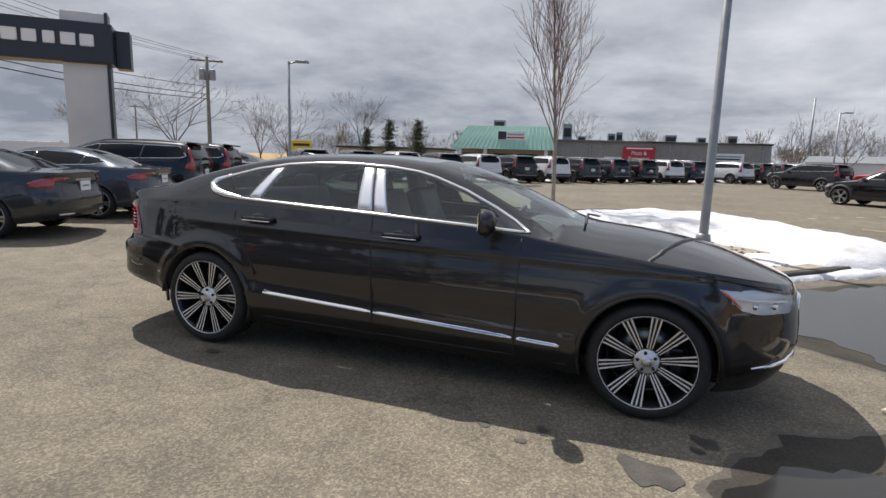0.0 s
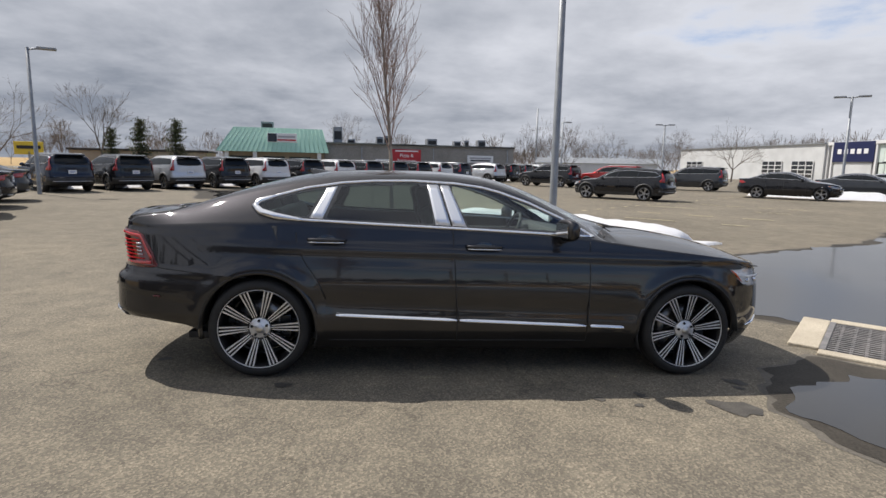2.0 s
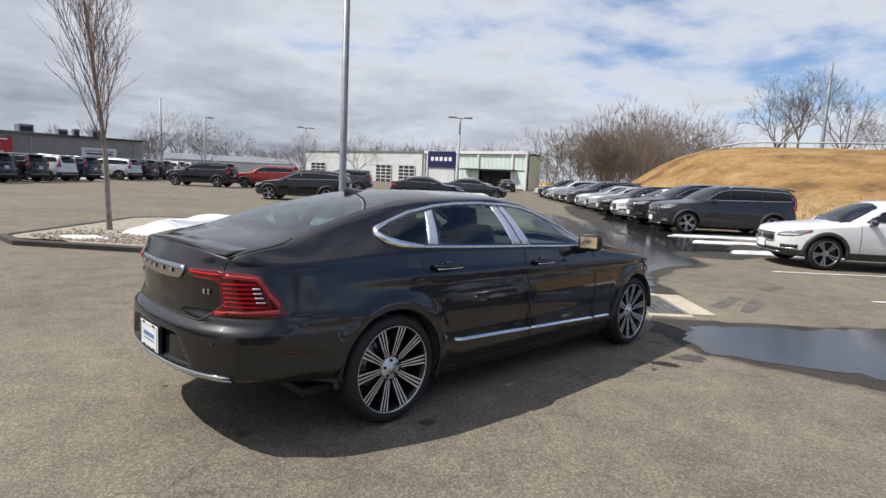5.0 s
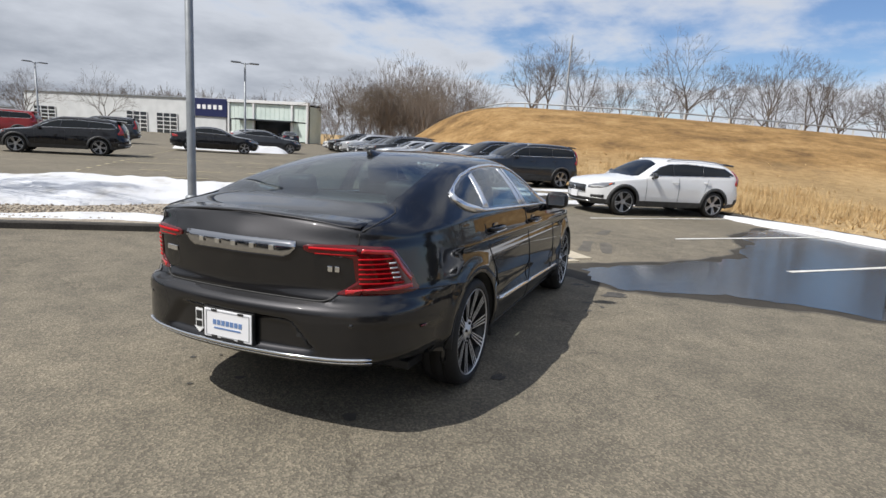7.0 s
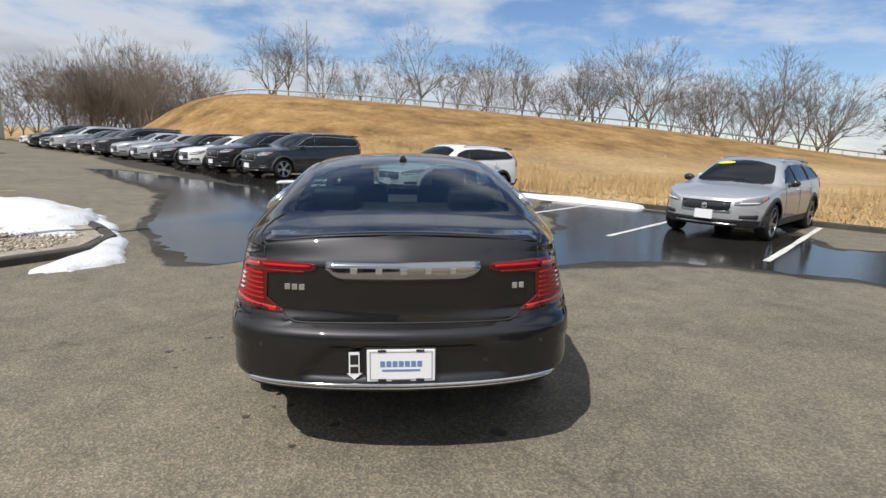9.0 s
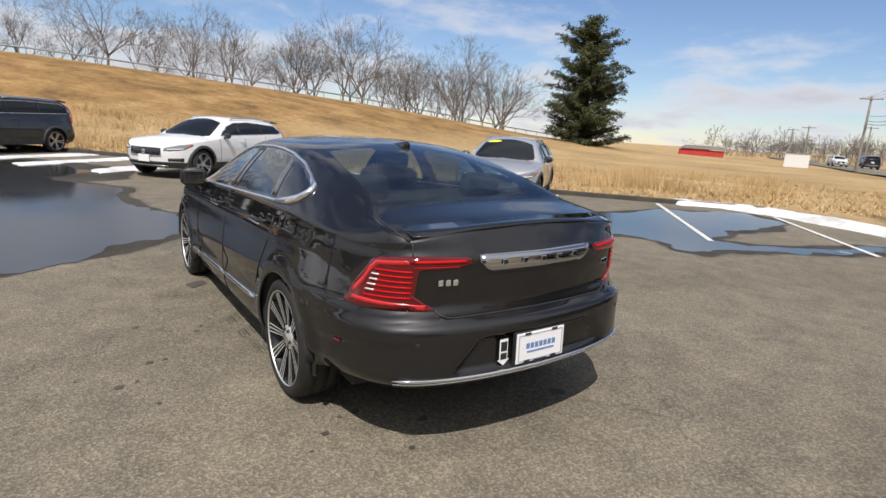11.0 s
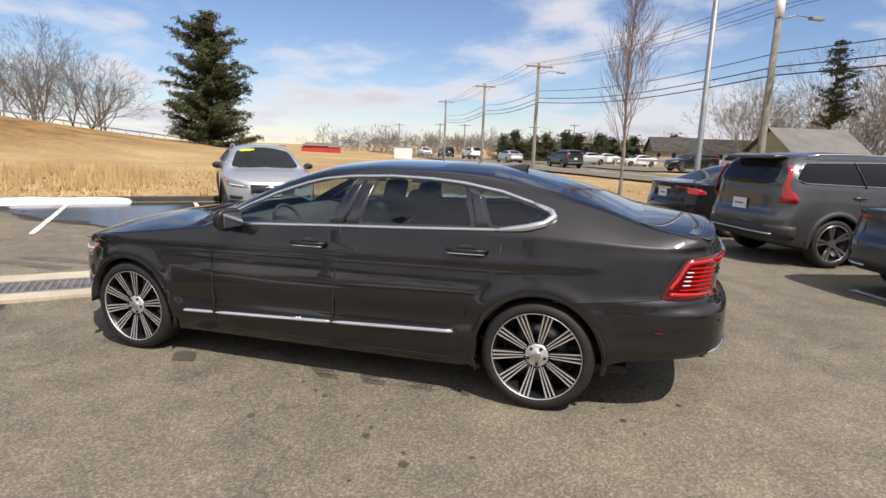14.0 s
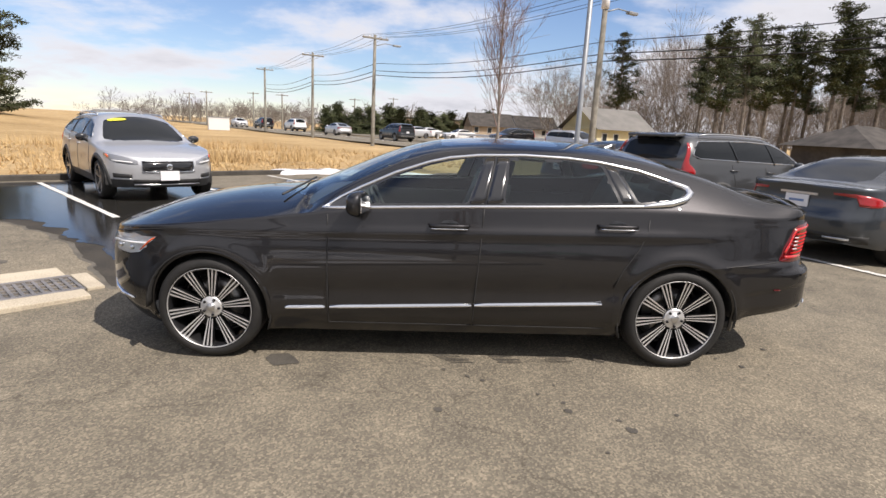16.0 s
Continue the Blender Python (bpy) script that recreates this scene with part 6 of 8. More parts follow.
KINDS = {
    "suv": dict(shape=SUV, axles=(1.43, -1.435), r=0.36, arch=0.41, glass=[(0.85, 1.15), (-1.95, 1.215), (-2.08, 1.27), (-1.90, 1.50), (-0.6, 1.535), (0.05, 1.51), (0.35, 1.43)], posts=(0.05, -0.98), screen=[(1.16, -0.1), (1.16, 0.4), (1.0, 0.72), (0.42, 0.60), (0.30, 0.0), (0.30, -0.1)], back=[(-2.33, -0.1), (-2.32, 0.55), (-2.26, 0.63), (-2.12, 0.58), (-2.11, -0.1)],
                tail=[(0.93, -2.27, -2.07), (1.01, -2.27, -2.06), (1.07, -2.265, -2.11), (1.12, -2.255, -2.165), (1.20, -2.235, -2.17), (1.30, -2.20, -2.135), (1.40, -2.165, -2.105), (1.47, -2.14, -2.10)], lamp=[(0.52, 0.79, 0.86), (0.65, 0.79, 0.90), (0.80, 0.80, 0.93), (0.95, 0.84, 0.945), (1.10, 0.91, 0.955)], head=[(0.52, 0.78), (0.52, 0.86), (0.75, 0.93), (1.12, 0.95), (1.05, 0.86), (0.85, 0.79)], grille=(0.62, 0.86, 0.45), clad=0.44, rails=True, word="SUV"),
    "wagon": dict(shape=WAGON, axles=(1.40, -1.376), r=0.34, arch=0.385, glass=[(0.68, 1.02), (-1.85, 1.085), (-2.02, 1.14), (-1.80, 1.30), (-0.6, 1.365), (0.0, 1.33), (0.30, 1.24)], posts=(-0.05, -1.0), screen=[(1.05, -0.1), (1.05, 0.4), (0.88, 0.70), (0.32, 0.565), (0.18, 0.0), (0.18, -0.1)], back=[(-2.27, -0.1), (-2.26, 0.5), (-2.2, 0.6), (-1.98, 0.54), (-1.96, -0.1)],
                  tail=[(0.86, -2.25, -2.05), (0.93, -2.245, -2.04), (0.98, -2.24, -2.08), (1.03, -2.225, -2.13), (1.10, -2.19, -2.11), (1.18, -2.14, -2.07), (1.26, -2.09, -2.04)], lamp=[(0.48, 0.64, 0.70), (0.62, 0.64, 0.75), (0.80, 0.655, 0.785), (0.95, 0.69, 0.80), (1.14, 0.77, 0.815)], head=[(0.50, 0.63), (0.48, 0.70), (0.72, 0.77), (1.14, 0.81), (1.05, 0.72), (0.85, 0.65)], grille=(0.52, 0.70, 0.42), clad=0.38, rails=True, word="station wagon"),
    "sedan": dict(shape=COUPE, axles=(1.45, -1.42), r=0.335, arch=0.375, glass=[(0.70, 1.03), (-1.30, 1.085), (-1.55, 1.13), (-1.40, 1.21), (-0.9, 1.315), (-0.4, 1.345), (0.0, 1.315), (0.30, 1.22)], posts=(-0.20, -1.12), screen=[(1.0, -0.1), (1.0, 0.4), (0.82, 0.68), (0.28, 0.55), (0.16, 0.0), (0.16, -0.1)], back=[(-1.92, -0.1), (-1.90, 0.35), (-1.78, 0.53), (-1.10, 0.47), (-1.06, -0.1)],
                  tail=[(0.46, 0.918, 0.946), (0.60, 0.912, 0.947), (0.72, 0.90, 0.946), (0.76, 0.80, 0.943), (0.90, 0.79, 0.93), (1.02, 0.795, 0.905), (1.12, 0.82, 0.865)], lamp=[(0.50, 0.61, 0.67), (0.65, 0.61, 0.715), (0.80, 0.62, 0.745), (0.95, 0.655, 0.765), (1.14, 0.735, 0.785)], head=[(0.52, 0.60), (0.50, 0.68), (0.72, 0.74), (1.15, 0.78), (1.05, 0.69), (0.85, 0.62)], grille=(0.45, 0.70, 0.42), clad=0.0, rails=False, word="sedan"),
}


def plain_wheel(car, x, y, z, r, turn, material):
    m = wheel_at(x, y, z)
    k = r / 0.345
    bm = lathe([(0.255 * k, -0.008), (0.245 * k, -0.03), (0.235 * k, -0.12), (0.0, -0.12)], 20)
    wheel = part("wheel", bm, DARK_ALLOY, car)
    wheel.matrix_basis = m
    part("tyre", lathe([(0.255 * k, -0.01), (0.27 * k, 0.0), (0.315 * k, 0.0), (0.338 * k, -0.03), (r, -0.07), (r, -0.18), (0.33 * k, -0.22), (0.255 * k, -0.22)], 24), RUBBER, wheel)
    bm = bmesh.new()
    star = []
    for i in range(5):
        for q in (-8, 8):
            a = radians(72 * i + turn + q)
            star += [(0.068, a - 0.12, -0.03), (0.25 * k, a - 0.075, -0.012), (0.25 * k, a + 0.075, -0.012), (0.068, a + 0.12, -0.03)]
    v = [bm.verts.new((r_ * math.cos(a), r_ * math.sin(a), h)) for r_, a, h in star]
    w = [bm.verts.new(u.co - Vector((0, 0, 0.03))) for u in v]
    hub = bm.verts.new((0, 0, -0.026))
    for j in range(40):
        n = (j + 1) % 40
        bm.faces.new((v[j], w[j], w[n], v[n]))
        if j % 4 != 1:
            if j % 4 == 3:
                bm.faces.new((hub, v[j], v[n]))
        else:
            bm.faces.new((v[j - 1], v[j], v[n], v[n + 1]))
            bm.faces.new((hub, v[j - 1], v[n + 1]))
    part("spokes", bm, material, wheel)
    part("rim", lathe([(0.245 * k, -0.012), (0.25 * k, -0.002), (0.262 * k, -0.004), (0.262 * k, -0.016)], 24, closed=True), material, wheel)


def make_car(kind, colour, extra="", front_seen=False):
    K = KINDS[kind]
    S = K["shape"]
    paint = PAINTS[colour]
    car = thing({"suv": "suv_car", "wagon": "wagon_car", "sedan": "sedan_car"}[kind], f"{colour} {K['word']} {extra or 'parked in a marked stall'}", "car")
    B = Body(S, flare=[(ax, K["r"], K["arch"], 0.012) for ax in K["axles"]])
    for ax in K["axles"]:
        B.cut("arch", "side", ring(ax, K["r"] + 0.005, K["arch"], n=28))
    if K["clad"]:
        for ax in K["axles"]:
            B.cut("clad", "side", ring(ax, K["r"] + 0.005, K["arch"] + 0.025, n=28))
        B.cut("clad", "side", [(-2.6, 0.1), (2.6, 0.1), (2.6, K["clad"]), (-2.6, K["clad"])])
    B.cut("glass", "side", K["glass"])
    B.cut("screen", "top", K["screen"], over=("", "glass"))
    B.cut("back", "top", K["back"])
    total = max(S.arc)

    body = raw("body", *B.mesh([""]), paint, car, "", True)
    if K["clad"]:
        raw("cladding", *B.mesh(["clad"]), CLAD, car, "dark plastic lower cladding", True)
    raw("windscreen", *B.mesh(["screen"]), TINT, car, "", True)
    raw("rear_window", *B.mesh(["back"]), TINT, car, "", True)
    for s in (1, -1):
        raw("side_window", *B.mesh(["glass"], (s,)), TINT, car, "", True)
        for x in K["posts"]:
            zs = np.linspace(S.belt(x) + 0.05, S.rail(x) - 0.07, 5)
            part("window_post", tube([(x - 0.25 * (z - zs[0]), (S.side(x, z) + 0.002) * s, z) for z in zs], 0.022, 6, flat=0.4), GLOSS_BLACK, car)
        loop = dense(K["glass"], 0.15, True)
        part("window_frame", tube([(x, (S.side(x, z) + 0.002) * s, z) for x, z in loop], 0.010, 5, True), CHROME if kind != "wagon" or colour != "silver" else SATIN, car)
        if kind == "sedan":
            rows = [[on_round(S, a * s, z0 + (z1 - z0) * k / 4, 0.009) for k in range(5)] for a, z0, z1 in K["tail"]]
        else:
            rows = [[(x, (S.side(x, z) + 0.009) * s, z) for x in np.linspace(x0, x1, 6)] for z, x0, x1 in K["tail"]]
        part("tail_lamp", ribbon(rows, 0.012), RED_TAIL, car, "red tail lamp")
        rows = [[on_round(S, (total - a) * s, z0 + (z1 - z0) * k / 4, 0.008) for k in range(5)] for a, z0, z1 in K["lamp"]]
        lamp = part("head_lamp", ribbon(rows, 0.012), LAMP_GREY, car, "clear headlamp")
        part("light_bar", tube([on_round(S, (total - a) * s, K["head"][0][1] + 0.045 + 0.06 * (a - 0.55), 0.008) for a in np.linspace(0.56, 0.92, 6)], 0.010, 6), PRINT_WHITE, lamp)
        hz = K["head"][3][1]
        part("turn_light", tube([on_round(S, (total - 1.08) * s, hz - 0.02, 0.004), on_round(S, (total - 1.01) * s, hz - 0.06, 0.004)], 0.014, 6), AMBER, lamp)
        vent = [[on_round(S, (total - a) * s, z, 0.007) for z in (0.40, 0.44, 0.475 + 0.03 * (a - 0.6))] for a in np.linspace(0.58, 0.92, 6)]
        part("side_vent", ribbon(vent, 0.008), MATT_BLACK, car)
        part("vent_trim", tube([r[0] for r in vent], 0.008, 5), SATIN if colour != "black" else GLOSS_BLACK, car)
        for x, z in ((0.0, S.belt(0) - 0.09), (-1.0, S.belt(-1) - 0.09)):
            y = S.side(x, z)
            part("door_handle", tube([(x, y * s, z), (x - 0.03, (y + 0.03) * s, z), (x - 0.17, (y + 0.03) * s, z), (x - 0.20, y * s, z)], 0.013, 6), paint, car)
        for line in ([(0.78, S.belt(0.78)), (0.78, 0.32)], [(-0.22, S.belt(-0.2)), (-0.20, 0.32)], [(-1.15, S.belt(-1.1)), (-1.05, 0.75), (-0.97, 0.5)]):
            part("panel_gap", tube([(x, (S.side(x, z) + 0.001) * s, z) for x, z in dense(line, 0.12)], 0.005, 4), MATT_BLACK, car)
        bm = bmesh.new()
        bmesh.ops.create_icosphere(bm, subdivisions=2, radius=1.0, matrix=pose(0.60, (S.half + 0.045) * s, S.belt(0.6) + 0.065) @ Matrix.Diagonal((0.065, 0.11, 0.075, 1)))
        side_mirror = part("mirror", smooth(bm), paint if kind != "wagon" else GLOSS_BLACK, car)
        part("mirror_foot", tube([(0.62, (S.side(0.62, S.belt(0.6) - 0.01) - 0.03) * s, S.belt(0.6) - 0.01), (0.60, (S.half + 0.0) * s, S.belt(0.6) + 0.03)], 0.03, 6), GLOSS_BLACK, side_mirror)
        if K["rails"]:
            part("roof_rail", tube([(x, (S.rail_y(x) - 0.02) * s, S.rail(x) + z) for x, z in ((0.0, 0.012), (-0.15, 0.036), (-1.0, 0.042), (-1.6, 0.036), (-1.8, 0.012))], 0.016, 6), SATIN if colour != "black" else GLOSS_BLACK, car)
        for i, ax in enumerate(K["axles"]):
            plain_wheel(car, ax, (S.half - 0.012) * s, K["r"], K["r"], 20 * i + 10, ALLOY)
            if K["clad"]:
                part("arch_cladding", arch_ring(S, ax, K["r"], K["arch"] - 0.012, K["arch"] + 0.066, s, 0.022), CLAD, car)
            else:
                part("arch_lip", arch_ring(S, ax, K["r"], K["arch"] - 0.012, K["arch"] + 0.024, s, 0.013), paint, car)
            bm = bmesh.new()
            for a0 in range(-10, 190, 20):
                q = [Vector((ax + (K["arch"] + 0.006) * math.cos(radians(a)), y * s, K["r"] + (K["arch"] + 0.006) * math.sin(radians(a)))) for a in (a0, a0 + 20) for y in (S.half - 0.04, 0.5)]
                bm.faces.new([bm.verts.new(p) for p in (q[0], q[1], q[3], q[2])])
            part("arch_liner", bm, MATT_BLACK, car)
    g0, g1, gw = K["grille"]
    rows = [[(S.low(x, y, z)[0] + 0.012, y * S.width(z), z) for z in np.linspace(g0, g1, 4)] for x, y in [(S.nose_from + (S.nose - S.nose_from) * (1 - abs(q / S.half) ** S.nose_n) ** (1 / S.nose_n), q) for q in np.linspace(-gw, gw, 9)]]
    grille = part("grille", ribbon(rows, 0.01), GLOSS_BLACK, car, "black grille")
    part("grille_frame", tube([r[0] for r in rows] + [r[-1] for r in rows[::-1]], 0.011, 5, True), CHROME, grille)
    part("grille_bar", tube([rows[1][-1], rows[7][0]], 0.010, 5), CHROME, grille)
    part("badge", lathe([(0.0, 0.012), (0.03, 0.012), (0.05, 0.006), (0.05, 0)], 16, pose(rows[4][1][0] + 0.01, 0, (g0 + g1) / 2, 0, 90, 0)), CHROME, grille)
    rows = [[(S.low(x, y, z)[0] + 0.008, y * S.width(z), z) for z in np.linspace(0.30, 0.39, 3)] for x, y in [(S.nose_from + (S.nose - S.nose_from) * (1 - abs(q / S.half) ** S.nose_n) ** (1 / S.nose_n), q) for q in np.linspace(-0.55, 0.55, 9)]]
    part("lower_grille", ribbon(rows, 0.01), MATT_BLACK, car)
    part("skid_strip", tube([r[0] for r in rows], 0.016, 6), SATIN, car)
    px = S.low(S.nose, 0, 0.46)[0]
    plate = part("front_plate", box((0.02, 0.31, 0.16), pose(px + 0.022, 0, 0.455), 0.004), PLATE_WHITE, car)
    px = S.low(S.tail, 0, 0.78)[0]
    plate = part("rear_plate", box((0.02, 0.31, 0.16), pose(px - 0.012, 0, 0.80 if kind != "suv" else 0.86), 0.004), PLATE_WHITE, car)
    part("print_bar", box((0.003, 0.2, 0.03), pose(px - 0.0235, 0, 0.80 if kind != "suv" else 0.86)), PRINT_BLUE, plate)
    part("underbody", box((S.nose - S.tail - 0.9, 1.5, 0.06), pose((S.nose + S.tail) / 2, 0, 0.28), 0.01), MATT_BLACK, car)
    part("wheel_well_floor", box((S.nose - S.tail - 1.0, 1.0, 0.35), pose((S.nose + S.tail) / 2, 0, 0.48), 0.02), MATT_BLACK, car)
    if kind != "sedan":
        z0, z1 = (0.42, 0.60) if kind == "suv" else (0.36, 0.50)
        rows = [[on_round(S, a, z0 + (z1 - z0) * k / 3, 0.012) for k in range(4)] for a in np.linspace(-1.05, 1.05, 25)]
        part("rear_bumper", ribbon(rows, 0.012), CLAD, car, "dark plastic rear bumper")
        part("bumper_strip", tube([on_round(S, a, z0 + 0.05, 0.022) for a in np.linspace(-0.75, 0.75, 13)], 0.014, 6), SATIN, car)
        xr = S.tail + (0.27 if kind == "suv" else 0.33)
        part("roof_spoiler", smooth(box((0.26, 1.10, 0.05), pose(xr - 0.05, 0, S.top(xr, 0.0) - 0.005, 0, -7, 0), 0.02)), paint if colour not in ("white", "silver") else GLOSS_BLACK, car)
    else:
        part("exhaust_trim", tube([on_round(S, a, 0.37, 0.006) for a in np.linspace(-0.72, -0.42, 5)], 0.018, 6), SATIN, car)
        part("exhaust_trim", tube([on_round(S, a, 0.37, 0.006) for a in np.linspace(0.42, 0.72, 5)], 0.018, 6), SATIN, car)
        rows = [[on_round(S, a, z, 0.006) for z in (0.32, 0.38, 0.42)] for a in np.linspace(-0.95, 0.95, 21)]
        part("diffuser", ribbon(rows, 0.012), MATT_BLACK, car)
        part("trunk_badge", box((0.006, 0.5, 0.03), pose(S.low(S.tail, 0, 0.9)[0] - 0.002, 0, 0.90), 0.002), SATIN, car)
    return car


MADE = {}


def park(kind, colour, a, b, heading, extra="", group=""):
    """Parks a car with its middle at a, b of the lot; heading in degrees in the lot frame (0: along a)."""
    x, y, _ = lot(a, b)
    m = pose(x, y, ground_at(x, y) + 0.002, 0, 0, heading - 45)
    key = (kind, colour, extra)
    if key in MADE:
        car = copy_thing(MADE[key], m)
    else:
        car = MADE[key] = make_car(kind, colour, extra)
        car.matrix_world = m
    if group:
        tagged(car, group=group)
    return car


# cars facing the sedan across the stalls by the grass
silver = park("wagon", "silver", 9.38, -0.70, 176, "with a yellow price sticker on its windscreen")
bm = bmesh.new()
vs = [bm.verts.new((x, y, WAGON.top(x, y) + 0.012)) for x, y in ((0.36 + 0.05 * math.cos(q), -0.34 + 0.17 * math.sin(q)) for q in np.linspace(0, 2 * math.pi, 17)[:-1])]
bm.faces.new(vs)
bmesh.ops.solidify(bm, geom=list(bm.faces), thickness=0.002)
part("price_sticker", bm, shader("yellow_sticker", (0.75, 0.72, 0.05), 0.5), silver, "yellow oval price sticker")
park("wagon", "white", 9.15, 7.25, 174.5, "with black cladding, parked by the grass")
ROW = ["dark grey", "black", "white", "black", "silver", "silver", "dark grey", "black", "blue-grey", "silver", "dark grey", "black", "white"]
for k, c in enumerate(ROW):
    kind = "suv" if k in (0, 1, 6, 9, 11) else "wagon" if k in (3, 7, 12) else "sedan"
    park(kind, c, 9.3 + 0.05 * k, 14.7 + 2.68 * k, 180, "in the long row by the bank", "cars in the row by the bank")
# row with its tails towards the sedan
HEAD = 250.4
ch, sh = math.cos(radians(HEAD)), math.sin(radians(HEAD))
for kind, c, ta, tb, extra in (("sedan", "black", 3.95, -7.75, "beside the corner bed"), ("suv", "grey", 1.40, -6.60, "with tall red tail lamps and silver roof rails"), ("sedan", "blue-grey", -1.25, -5.55, "with a dealer plate"), ("sedan", "dark grey", -7.2, -3.1, "with a white dealer plate"), ("sedan", "blue-grey", -9.7, -1.9, "with a dealer plate"), ("suv", "black", -12.3, -0.9, "parked tail out"), ("suv", "black", -14.9, 0.2, "parked tail out"), ("sedan", "black", -17.4, 1.2, "parked tail out"), ("sedan", "dark grey", -20.0, 2.3, "parked tail out")):
    h = {"sedan": 2.47, "suv": 2.36}[kind]
    park(kind, c, ta + ch * h, tb + sh * h, HEAD, extra, "cars parked tail out")
# row in front of the shops
FAR = ["navy", "black", "silver", "black", "white", "black", "white", "dark grey", "dark grey", "black", "white", "navy", None, "silver", "black", "dark grey", "white", "silver", "black"]
for k, c in enumerate(FAR):
    if c:
        park("suv", c, -26.6, 4.9 + 2.55 * k, 180, "in the row before the shops", "cars before the shops")
# cars standing in the middle of the lot
park("wagon", "black", -7.38, 22.5, 180, "standing across the open lot")
park("sedan", "black", -1.5, 30.9, 0, "standing by the ploughed snow")
park("sedan", "dark grey", 1.6, 35.0, 0, "standing behind the ploughed snow")
park("suv", "red", -13.5, 36.0, 180, "far across the lot")
park("suv", "black", -17.5, 34.0, 180, "far across the lot")
park("suv", "dark grey", -8.5, 38.0, 180, "far across the lot")
park("sedan", "navy", 6.5, 62.0, 90, "before the glass showroom")
park("sedan", "silver", 2.5, 60.0, 0, "before the showroom")

# ---- trees ----
BARK = mottled("grey_bark", (0.10, 0.085, 0.07), (0.20, 0.175, 0.15), 3.0, 0.9)
BARK_PALE = mottled("pale_bark", (0.17, 0.145, 0.12), (0.30, 0.26, 0.22), 5.0, 0.9)
TWIG = mottled("reddish_twigs", (0.16, 0.105, 0.085), (0.24, 0.165, 0.14), 2.0, 0.9)
WOODS = mottled("winter_woods", (0.115, 0.095, 0.08), (0.195, 0.165, 0.14), 0.3, 0.95)
WOODS_PALE = mottled("pale_winter_woods", (0.16, 0.130, 0.107), (0.26, 0.222, 0.187), 0.3, 0.95)
NEEDLE = shader("pine_needles", (0.035, 0.055, 0.025), 0.8, 0.0, 0.2)
wire(NEEDLE, ramp(NEEDLE, spread(NEEDLE, 0.8, 5.0), [(0.3, (0.026, 0.034, 0.016)), (0.5, (0.060, 0.070, 0.032)), (0.72, (0.115, 0.120, 0.055))]), base_of(NEEDLE))


def limb(out, p, d, length, r0, r1, bend, rng, segs=3, lift=0.0):
    """Adds a bent limb as (points, radii); returns its points and end way."""
    pts, rs = [p.copy()], [r0]
    for i in range(segs):
        d = (d + Vector((rng.uniform(-bend, bend), rng.uniform(-bend, bend), rng.uniform(-bend, bend) + lift))).normalized()
        p = p + d * (length / segs)
        pts.append(p.copy())
        rs.append(r0 + (r1 - r0) * (i + 1) / segs)
    out.append((pts, rs))
    return pts, d


def branchy(rng, height, levels, fork, spread_, trunk, rise, thin=0.55, crown_from=0.25, upright=0.0):
    """Limbs of a leafless tree."""
    out = []
    main, d = limb(out, Vector((0, 0, -0.1)), Vector((0, 0, 1)), height * (0.92 if upright else 0.62), trunk, trunk * 0.22, 0.05 if upright else 0.10, rng, 7)

    def grow(pts, rs, level, length):
        count = fork[min(level, len(fork) - 1)]
        for k in range(count):
            t = crown_from + (1 - crown_from) * (k + rng.random()) / count if level == 0 else 0.2 + 0.8 * (k + rng.random()) / count
            f = t * (len(pts) - 1)
            i = min(int(f), len(pts) - 2)
            p = pts[i].lerp(pts[i + 1], f - i)
            r = (rs[i] + (rs[i + 1] - rs[i]) * (f - i)) * thin
            along = (pts[i + 1] - pts[i]).normalized()
            q = rng.uniform(0, 2 * math.pi) if level else k * 2.4 + rng.uniform(-0.4, 0.4)
            side = (along.orthogonal().normalized())
            side = (Matrix.Rotation(q, 3, along) @ side).normalized()
            a = spread_[min(level, len(spread_) - 1)] * rng.uniform(0.7, 1.25)
            if level == 0 and not upright:
                a *= 1.35 - 0.95 * t
            way_ = (along * math.cos(a) + side * math.sin(a)).normalized()
            ln = length * rng.uniform(0.6, 1.1) * ((1.15 - (0.75 if upright else 0.30) * t) if level == 0 else 1)
            last = level + 1 == levels
            q_pts, _ = limb(out, p, way_, ln, max(r, 0.005), max(r * 0.3, 0.003), 0.16 if upright else 0.09, rng, 1 if last and not upright else 3, rise)
            if not last:
                grow(q_pts, [max(r * (1 - 0.7 * j / 3), 0.005) for j in range(4)], level + 1, ln * (0.62 if upright else 0.56))

    grow(main, [trunk * (1 - 0.78 * i / 7) for i in range(8)], 0, height * (0.36 if upright else 0.44))
    return out


